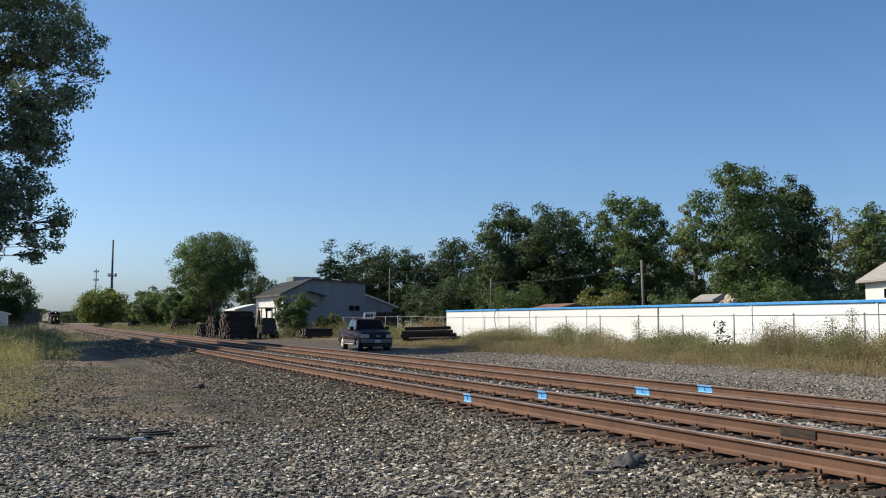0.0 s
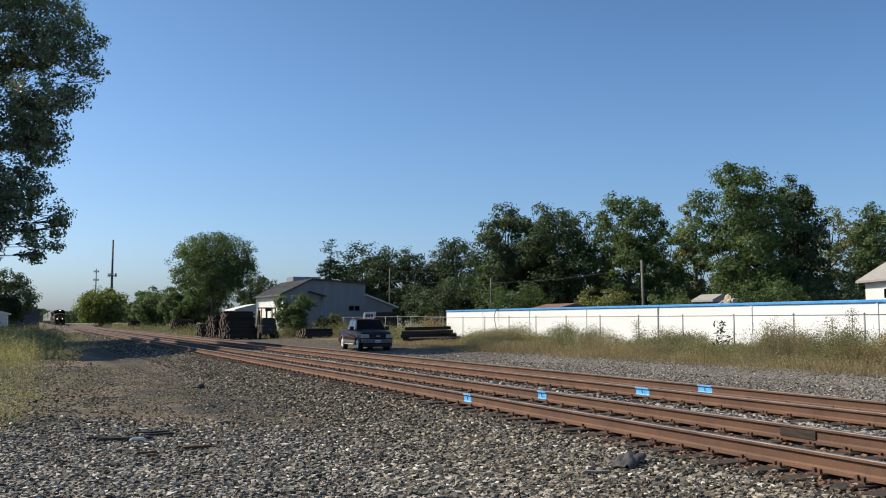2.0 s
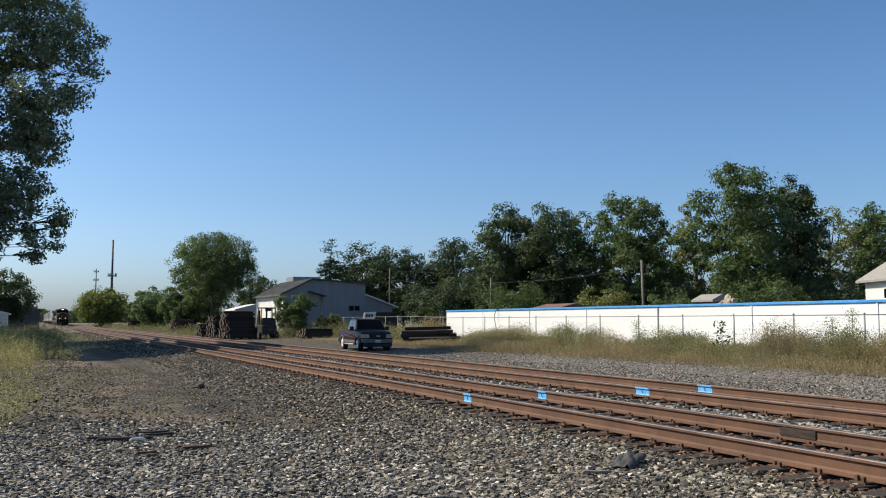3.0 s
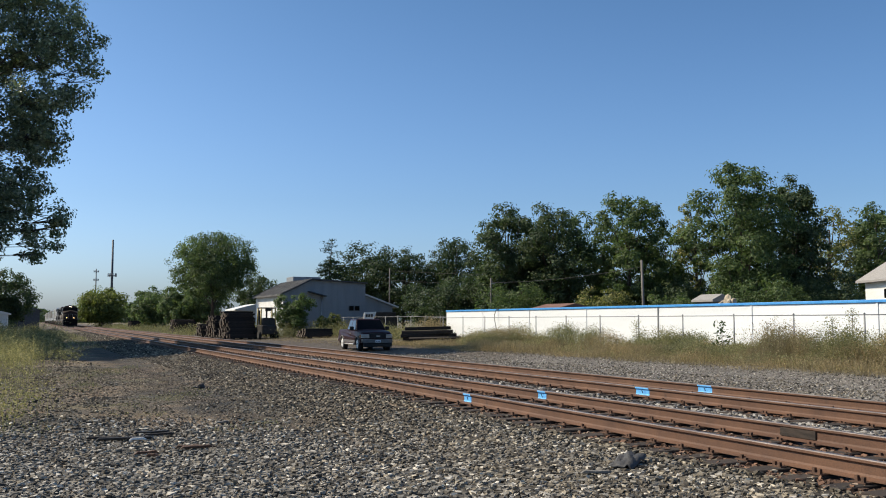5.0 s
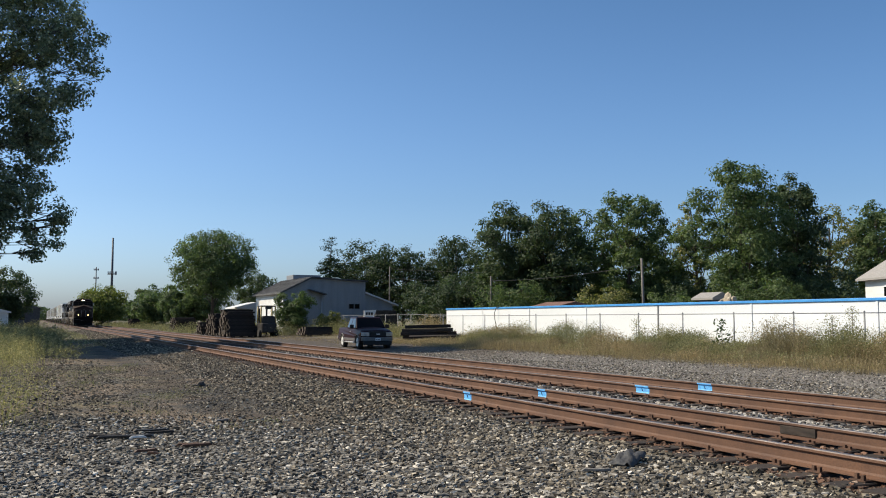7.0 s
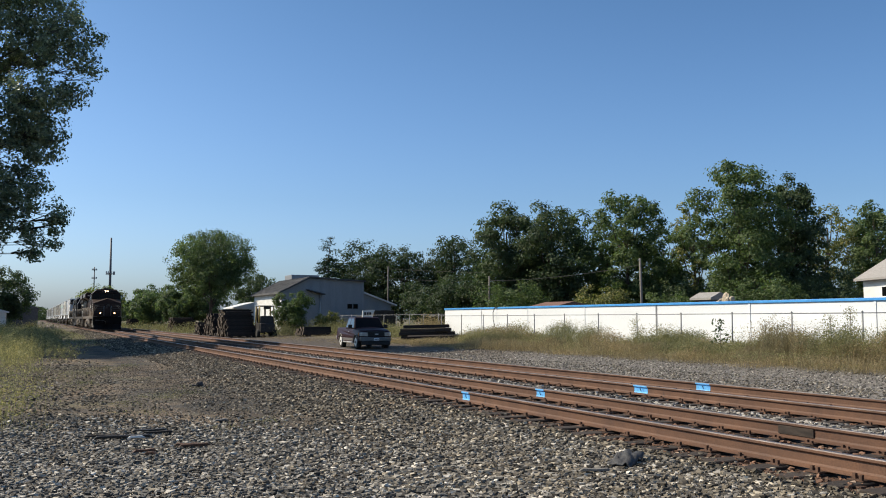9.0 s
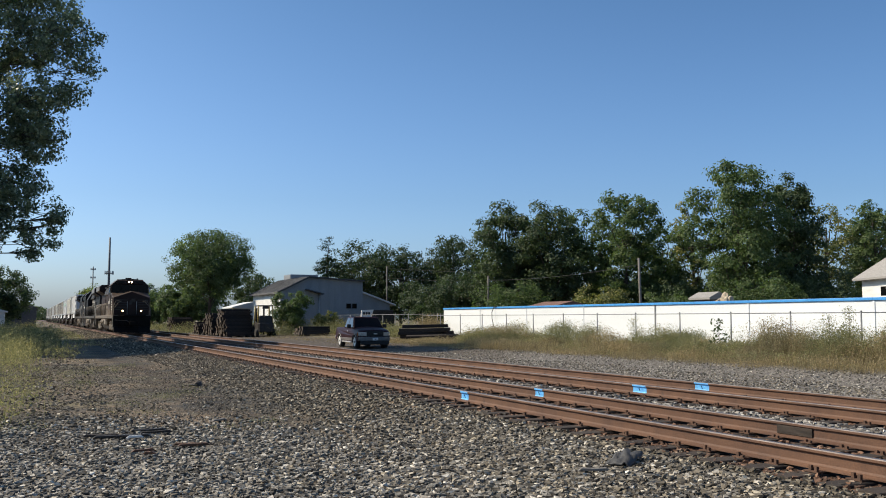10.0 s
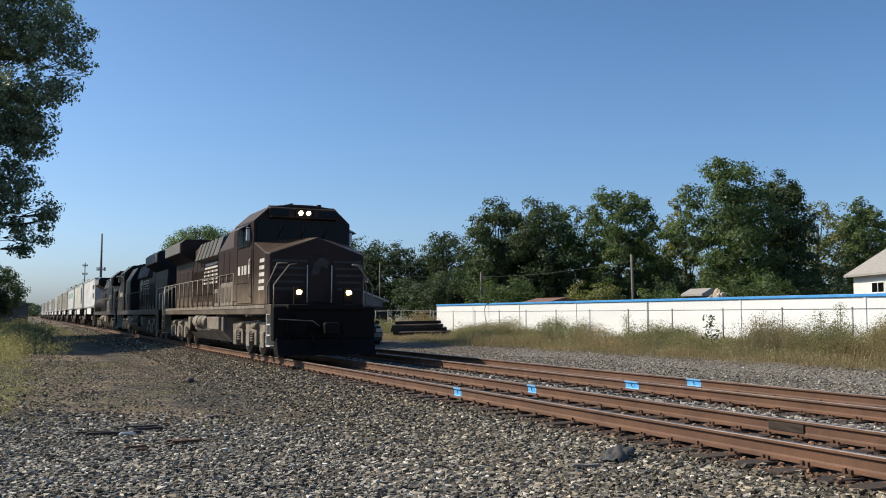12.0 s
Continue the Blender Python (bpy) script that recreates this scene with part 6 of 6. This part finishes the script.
def pickup(at, turn, label):
    """An extended-cab pickup: front at y = 0, facing -y."""
    t = thing("pickup_truck", at, turn, label, "pickup truck")
    HW = 0.98
    def arch(y0, r=0.47, n=9):
        return [(y0 - r * math.cos(math.pi * i / (n - 1)), 0.36 + r * math.sin(math.pi * i / (n - 1))) for i in range(n)]
    low = [(0.06, 0.46), *arch(0.98), *arch(4.55), (5.72, 0.5)]
    high = [(5.74, 1.12), (5.7, 1.2), (3.72, 1.22), (3.6, 1.21), (1.62, 1.21), (1.4, 1.2), (0.8, 1.15), (0.4, 1.09), (0.16, 1.0), (0.07, 0.9), (0.04, 0.7)]
    bm = prism(B(), low + high, "x", -HW, HW, 0.06)
    for cut in (-0.8, -0.5, 0.0, 0.5, 0.8):
        bmesh.ops.bisect_plane(bm, geom=[*bm.verts, *bm.edges, *bm.faces], plane_co=(cut, 0, 0), plane_no=(1, 0, 0))
    for v in bm.verts:
        # flanks lean in above the waist and the front corners are rounded off
        if v.co.z > 0.85:
            v.co.x *= 1 - 0.10 * (v.co.z - 0.85) / 0.35
        side = min(1.0, abs(v.co.x) / HW)
        if v.co.z > 1.0 and v.co.y < 1.6:
            v.co.z += 0.07 * (1 - side ** 2) - 0.03 * side ** 4
        if v.co.y < 0.6:
            v.co.y += (0.22 * side ** 3 - 0.05 * (1 - side ** 2)) * (1 - v.co.y / 0.6)
    body = part("body", bm, M_CAR, t, "dark maroon painted body")
    part("bonnet_line", box(B(), -0.6, 0.6, 0.62, 0.635, 1.105, 1.122), M_RUBBER, body)
    # bed opening
    part("bed_lining", box(B(), -HW + 0.2, HW - 0.2, 3.85, 5.6, 1.205, 1.224), M_RUBBER, body)
    # cab with slanted screens and tumblehome
    bm = B()
    lo = [(-0.94, 1.38), (-0.94, 3.66), (0.94, 3.66), (0.94, 1.38)]
    hi = [(-0.74, 2.05), (-0.74, 3.5), (0.74, 3.5), (0.74, 2.05)]
    v0 = [bm.verts.new((x, y, 1.17)) for x, y in lo]
    v1 = [bm.verts.new((x, y, 1.86)) for x, y in hi]
    bm.faces.new(v0[::-1])
    bm.faces.new(v1)
    for i in range(4):
        bm.faces.new((v0[i], v0[(i + 1) % 4], v1[(i + 1) % 4], v1[i]))
    bmesh.ops.recalc_face_normals(bm, faces=bm.faces)
    bmesh.ops.bevel(bm, geom=list(bm.edges), offset=0.07, segments=3, affect="EDGES", profile=0.5)
    for f in bm.faces:
        f.smooth = True
    cab = part("cab", bm, M_CAR, t)
    def pane(name, quad, parent, lift):
        bm = B()
        vs = [bm.verts.new(Vector(q)) for q in quad]
        f = bm.faces.new(vs)
        f.normal_update()
        ext = bmesh.ops.extrude_face_region(bm, geom=[f])
        for v in [g for g in ext["geom"] if isinstance(g, bmesh.types.BMVert)]:
            v.co += f.normal * lift
        bmesh.ops.recalc_face_normals(bm, faces=bm.faces)
        return part(name, bm, M_SIDEGLASS if name == "side_window" else M_GLASS, parent, "dark tinted glass")
    pane("windscreen", [(-0.84, 1.41, 1.22), (0.84, 1.41, 1.22), (0.69, 1.97, 1.8), (-0.69, 1.97, 1.8)], cab, 0.03)
    pane("rear_window", [(0.8, 3.65, 1.25), (-0.8, 3.65, 1.25), (-0.66, 3.53, 1.78), (0.66, 3.53, 1.78)], cab, 0.03)
    for s in (-1, 1):
        pane("side_window", [(s * 0.925, 1.62, 1.24), (s * 0.925, 2.62, 1.24), (s * 0.765, 2.62, 1.78), (s * 0.765, 2.1, 1.78)][::s], cab, 0.025)
        pane("side_window", [(s * 0.925, 2.72, 1.24), (s * 0.925, 3.45, 1.24), (s * 0.765, 3.36, 1.78), (s * 0.765, 2.72, 1.78)][::s], cab, 0.025)
        part("lower_trim", box(B(), *sorted((s * (HW - 0.02), s * (HW + 0.012))), 1.48, 4.05, 0.45, 0.62, 0.02), M_CLAD, body, "grey lower body trim")
        part("running_board", box(B(), *sorted((s * 0.85, s * 1.06)), 1.55, 3.7, 0.34, 0.41, 0.02), M_CHROME, t, "bright running board")
        part("door_handle", box(B(), *sorted((s * HW, s * (HW + 0.03))), 2.45, 2.62, 0.98, 1.03, 0.01), M_CHROME, body)
        part("door_gap", box(B(), *sorted((s * (HW - 0.01), s * (HW + 0.002))), 2.7, 2.712, 0.55, 1.18), M_RUBBER, body)
        part("mirror", box(B(), *sorted((s * 0.98, s * 1.22)), 1.72, 1.86, 1.2, 1.42, 0.04), M_RUBBER, cab)
        part("headlight", prism(B(), [(s * 0.5, 0.02), (s * 0.8, 0.09), (s * 0.95, 0.24), (s * 0.93, 0.34), (s * 0.5, 0.2)], "z", 0.75, 0.97, 0.02), M_LENS, t, "clear headlight")
        part("turn_signal", prism(B(), [(s * 0.94, 0.245), (s * 0.985, 0.42), (s * 0.94, 0.42)], "z", 0.76, 0.95, 0.008), M_AMBER, t)
        for y in (0.98, 4.55):
            w = part("wheel", rod(B(), (s * 0.7, y, 0.39), (s * 0.97, y, 0.39), 0.39, 0.375, 24), M_RUBBER, t, "black tyre")
            part("rim", rod(B(), (s * 0.965, y, 0.39), (s * 0.985, y, 0.39), 0.27, 0.24, 16), M_RIM, w, "bright wheel rim")
            part("hub", rod(B(), (s * 0.984, y, 0.39), (s * 1.0, y, 0.39), 0.08, 0.06, 10), M_RUBBER, w)
            bm = B()
            for i in range(6):
                a0, a1 = math.pi * i / 6, math.pi * (i + 1) / 6
                pipe(bm, [(s * 0.985, y - 0.48 * math.cos(a0), 0.37 + 0.47 * math.sin(a0)), (s * 0.985, y - 0.48 * math.cos(a1), 0.37 + 0.47 * math.sin(a1))], 0.035, 6)
            part("wheel_arch", bm, M_CLAD, body, "grey wheel-arch trim")
    bm = prism(B(), [(-0.98, 0.34), (-0.9, 0.08), (-0.6, -0.04), (0.6, -0.04), (0.9, 0.08), (0.98, 0.34), (0.9, 0.4), (-0.9, 0.4)], "z", 0.46, 0.7, 0.03)
    part("front_bumper", bm, M_BUMPER, t, "dull bright bumper")
    part("air_dam", box(B(), -0.85, 0.85, 0.0, 0.2, 0.24, 0.45, 0.03), M_RUBBER, t)
    gr = part("grille", box(B(), -0.5, 0.5, -0.03, 0.12, 0.74, 1.0, 0.03), M_RUBBER, t)
    part("grille_surround", box(B(), -0.53, 0.53, -0.035, 0.1, 1.005, 1.04, 0.012), M_GREASE, gr)
    for k in range(3):
        part("grille_bar", box(B(), -0.48, 0.48, -0.045, -0.032, 0.79 + 0.07 * k, 0.81 + 0.07 * k), M_GREASE, gr)
    part("badge", box(B(), -0.11, 0.11, -0.06, -0.046, 0.84, 0.9, 0.006), M_CHROME, gr)
    p = part("number_plate", box(B(), -0.16, 0.16, -0.06, -0.042, 0.5, 0.64, 0.005), M_SIGN, t, "pale number plate with plain bars")
    bm = B()
    for k in range(3):
        box(bm, -0.12 + 0.09 * k, -0.06 + 0.09 * k, -0.064, -0.0605, 0.54, 0.6)
    part("plate_bar", bm, M_INK, p)
    part("rear_bumper", box(B(), -0.95, 0.95, 5.7, 5.88, 0.5, 0.68, 0.03), M_CHROME, t)
    part("tailgate", box(B(), -0.85, 0.85, 5.74, 5.77, 0.72, 1.18, 0.01), M_CAR, t)
    part("chassis", box(B(), -0.6, 0.6, 0.4, 5.4, 0.3, 0.52), M_GREASE, t)
    return t


def sign_trailer(at, turn, label):
    """A white board with dark letters on a low dark trailer behind the fence."""
    t = thing("sign_trailer", at, turn, label, "sign")
    part("deck", box(B(), -0.1, 3.6, 0, 1.6, 0.7, 1.75, 0.03), M_GREASE, t)
    part("load", box(B(), 1.3, 3.5, 0.1, 1.5, 1.755, 2.35, 0.04), M_GREASE, t)
    for x in (0.6, 2.9):
        for y in (0.05, 1.35):
            part("wheel", rod(B(), (x, y, 0.37), (x, y + 0.2, 0.37), 0.37, 0.37, 14), M_RUBBER, t)
    b = part("board", prism(B(), [(0.0, 1.6), (0.0, 2.32), (1.3, 2.4), (1.0, 1.6)], "y", -0.12, -0.005), M_SIGN, t, "white slanted sign board")
    for k in range(3):
        part("sign_bar", box(B(), 0.16 + 0.27 * k, 0.37 + 0.27 * k, -0.13, -0.121, 1.85, 2.15), M_INK, b)
    return t


# ---- things, placed ----
warehouse()
small_shed((24.0, 117.0, 0), 5.0, 6.0, 3.0, "low white shed with a bright roof behind the tree", M_PALE, M_PALE)
small_shed((-7.6, 190.0, 0), 9.0, 9.0, 3.6, "dark grey shed beside the line", M_ROOF, M_TRIM)
small_shed((-7.6, 118.0, 0), 5.0, 5.0, 2.4, "pale shed behind the weeds", M_PALE, M_PALE)
small_shed((46.6, 53.6, 0.1), 1.3, 1.8, 3.0, "small house with a pale grey roof under the trees", M_SHINGLE, M_TRIM, 0.0, 0.42)
small_shed((38.0, 62.5, 0.1), 4.0, 4.0, 2.3, "low house with a dull red roof under the trees", M_BRICKRED, M_PALE)
small_shed((47.4, 46.4, 0.1), 3.0, 3.0, 2.4, "low house with a dull red roof beside the trees", M_BRICKRED, M_PALE)
house((53.2, 41.65, 0.1), -24.4, "white house with a grey shingle gable roof")
chain_fence(27.0, 16.6, 62.8, 0, 1.86, "galvanised chain-link fence in front of the white wall", 3.3)
chain_fence(29.5, 62.5, 100.0, 0, 2.0, "galvanised chain-link fence along the yard's edge")
utility_pole((33.9, 45.1, 0.1), 5.2, "bare weathered pole behind the wall", arm=False, lean=-0.15)
utility_pole((36.9, 71.1, 0.1), 5.3, "bare weathered pole under the trees", arm=False)
utility_pole((41.5, 108.0, 0.1), 8.2, "thin pole behind the warehouse", arm=False)
wires([((41.5, 108.0, 8.0), (60.0, 72.0, 6.6), 0.5), ((41.5, 108.0, 6.8), (60.0, 72.0, 5.6), 0.5), ((33.8, 45.1, 4.9), (37.0, 71.1, 5.0), 0.25)], "thin dark overhead cables before the trees", 0.014)
mast((35.8, 478.0, 0), 42.0, "tall dark radio mast with a ring of antennas", [(24.0, 2.0)])
mast((38.0, 640.0, 0), 36.0, "pale radio mast with two rings of antennas", [(28.5, 1.5), (34.0, 1.5)], 0.7)
tie_stack((16.7, 85.3, ground_z(18, 88)), 20, 14, 2.55, "tall dark stack of used railway ties", 1)
tie_stack((16.7, 91.4, ground_z(18, 93)), 22, 12, 2.55, "dark stack of used railway ties behind another", 2)
tie_stack((16.5, 98.0, ground_z(18, 100)), 14, 7, 2.55, "low end of the dark tie stacks", 6)
tie_stack((17.2, 122.0, ground_z(18, 124)), 22, 10, 2.55, "long dark stack of used railway ties", 3)
tie_stack((17.0, 178.0, ground_z(18, 180)), 24, 9, 2.55, "far dark stack of used railway ties", 4)
tie_stack((22.3, 79.0, ground_z(23, 80)), 12, 4, 2.55, "low dark stack of used railway ties in weeds", 5)
beam_pile((23.75, 57.9, ground_z(25, 57.5)), -27, "pile of dark weathered timber beams at the weeds' edge")
forklift((20.2, 84.0, ground_z(20.2, 85)), 0, "yard forklift with a chipped yellow guard")
pickup((18.35, 49.6, ground_z(18.3, 52)), -4, "dark maroon extended-cab pickup truck with bright trim")
sign_trailer((30.3, 86.0, ground_z(30, 86)), 0, "white slanted sign on a dark trailer behind the fence")


M_SCRAP = worn("faded_rubber", (0.035, 0.035, 0.036), (0.075, 0.074, 0.073), 6.0, 0.7, 0, 60, 0.3)


def loose_stuff():
    """Scraps on the gravel near the path."""
    rng = random.Random(12)
    z = ground_z(5.76, 8.03)
    t = thing("rubber_scrap", (5.82, 8.08, z + 0.02), 35, "crumpled black rubber scrap on the gravel", "scrap")
    bm = bmesh.new()
    bmesh.ops.create_grid(bm, x_segments=14, y_segments=9, size=0.5)
    for v in bm.verts:
        x, y = v.co.x, v.co.y
        v.co = Vector((x * 0.44, y * 0.26, 0.08 * math.exp(-((x - 0.1) ** 2 + y * y) * 4) + 0.06 * noise.noise(Vector((x * 5, y * 5, 2))) + 0.045 + 0.05 * x))
    bmesh.ops.solidify(bm, geom=list(bm.faces), thickness=0.02)
    for f in bm.faces:
        f.smooth = True
    part("rubber_sheet", bm, M_SCRAP, t)
    z = ground_z(3.95, 23.4)
    bm = bmesh.new()
    bmesh.ops.create_icosphere(bm, subdivisions=2, radius=0.1)
    for v in bm.verts:
        v.co *= 1 + 0.35 * noise.noise(v.co * 14)
        v.co.z *= 0.8
    c = tagged(part("dirt_clod", bm, M_GREASE), "dark clod lying on the path", "clod")
    c.matrix_basis = pose(3.95, 23.4, z + 0.05)
    for k, (x, y, l, ang, m, lab) in enumerate(((1.36, 12.95, 0.24, 84, M_PALE, "pale splintered wood scrap on the gravel"), (1.2, 13.0, 0.75, 82, M_GREASE, "dark splintered stick on the gravel"), (1.62, 13.75, 0.5, 85, M_GREASE, "dark broken stick on the gravel"),
                                               (1.7, 13.5, 0.45, 92, M_OLDTIE, "dark broken stick on the gravel"), (0.95, 13.1, 0.5, 75, M_OLDTIE, "dark splintered stick on the gravel"),
                                               (1.98, 12.0, 0.42, 88, M_SPIKE, "reddish bark piece on the gravel"), (1.9, 12.12, 0.34, 70, M_SPIKE, "reddish bark piece on the gravel"), (1.32, 11.6, 0.3, 95, M_RUST, "reddish bark scrap on the gravel"), (1.36, 11.35, 0.16, 60, M_RUST, "reddish bark scrap on the gravel"),
                                               (5.35, 7.95, 0.34, 60, M_POLE, "weathered stick beside the rubber scrap"), (2.9, 15.2, 0.3, 120, M_POLE, "small weathered stick on the path"),
                                               (3.75, 23.2, 0.2, 80, M_GREASE, "small dark stick on the path"))):
        bm = prism(B(), [(-l / 2, 0.0), (-l / 2 + 0.05, 0.035), (0, 0.025 + 0.01 * rng.random()), (l / 2 - 0.04, 0.03), (l / 2, 0.0)], "x", -0.03, 0.03, 0.006)
        o = tagged(part("wood_scrap", bm, m), lab, "scrap", "scraps on the gravel")
        o.matrix_basis = pose(x, y, ground_z(x, y) + 0.034, 0, rng.uniform(-4, 4), ang)


def sapling(at, h, seed, leaf, material, label, n=90):
    """One tall weed or seedling with leaves along its stem."""
    rng = np.random.default_rng(seed)
    t = thing("sapling", at, 0, label, "sapling", "saplings by the fence")
    bm = B()
    rod(bm, (0, 0, -0.05), (0.05, 0.04, h), 0.02, 0.006, 5)
    pts = []
    for k in range(12):
        z = h * (0.25 + 0.75 * k / 12)
        a = k * 2.4
        tip = Vector((0.3 * math.cos(a) * (1.2 - z / h), 0.3 * math.sin(a) * (1.2 - z / h), z + 0.1))
        rod(bm, (0.03, 0.02, z), tip, 0.007, 0.003, 4)
        pts.append(np.array(tip) + rng.normal(size=(n // 12, 3)) * np.array([0.1, 0.1, 0.07]))
    part("stem", bm, M_BARK, t)
    ob = new("foliage", leaves_mesh("foliage", np.concatenate(pts), leaf, material, rng, 0.0, 0.5))
    ob.parent = t


sapling((26.6, 30.1, 0.1), 1.5, 1, 0.085, M_LEAF_DARK, "dark green broad-leaved seedling before the white wall")
sapling((26.4, 23.2, 0.1), 1.9, 2, 0.035, M_WEED_GREEN, "tall feathery weed before the white wall", 420)
sapling((26.3, 24.0, 0.1), 1.6, 3, 0.035, M_WEED_GREEN, "tall feathery weed before the white wall", 360)
sapling((26.2, 35.5, 0.1), 1.5, 4, 0.035, M_WEED, "tall dry weed before the white wall", 300)
sapling((26.3, 27.2, 0.1), 1.45, 5, 0.035, M_WEED_DRY, "tall reddish dry weed before the white wall", 240)
cable = part("hanging_cable", pipe(B(), [(28.42, 53.6, 2.42), (28.38, 53.9, 2.36), (28.3, 54.0, 2.05), (28.26, 53.9, 1.6), (28.24, 53.6, 1.0), (28.25, 53.4, 0.1)], 0.025), M_GREASE)
tagged(cable, "dark cable hanging over the white wall", "cable")


def tan_mound():
    """A pale heap whose top shows over the wall."""
    bm = bmesh.new()
    bmesh.ops.create_icosphere(bm, subdivisions=4, radius=1.0)
    for v in bm.verts:
        k = 1 + 0.25 * noise.noise(v.co * 3.0) + 0.12 * noise.noise(v.co * 9.0)
        v.co = Vector((v.co.x * 0.85 * k, v.co.y * 0.85 * k, max(-0.05, v.co.z * 2.7 * k)))
    o = tagged(part("tan_mound", bm, M_TAN), "pale tan rubble heap behind the white wall", "rubble")
    o.matrix_basis = pose(34.9, 39.0, 0.1)


M_TAN = worn("tan_rubble", (0.30, 0.25, 0.18), (0.46, 0.39, 0.29), 2.0, 0.95, 0, 12, 0.6)
tan_mound()
loose_stuff()


def motions():
    """The train runs in at a steady pace on the near track, its wheels turning."""
    for ob, at, turn in TRAIN:
        walk(ob, [(t, pose(TRACK_X[0], at + SPEED * (12.0 - t), RAIL_TOP, 0, 0, turn)) for t in (0, 2, 4, 6, 8, 10, 11, 11.5)] + [(12.0, pose(TRACK_X[0], at + 0.5, RAIL_TOP, 0, 0, turn))])
    for w, y, r, way in WHEELS:
        walk(w, [(k / FPS, pose(0, y, r, way * 88.0 * k)) for k in range(0, 12 * FPS + 1)])


motions()
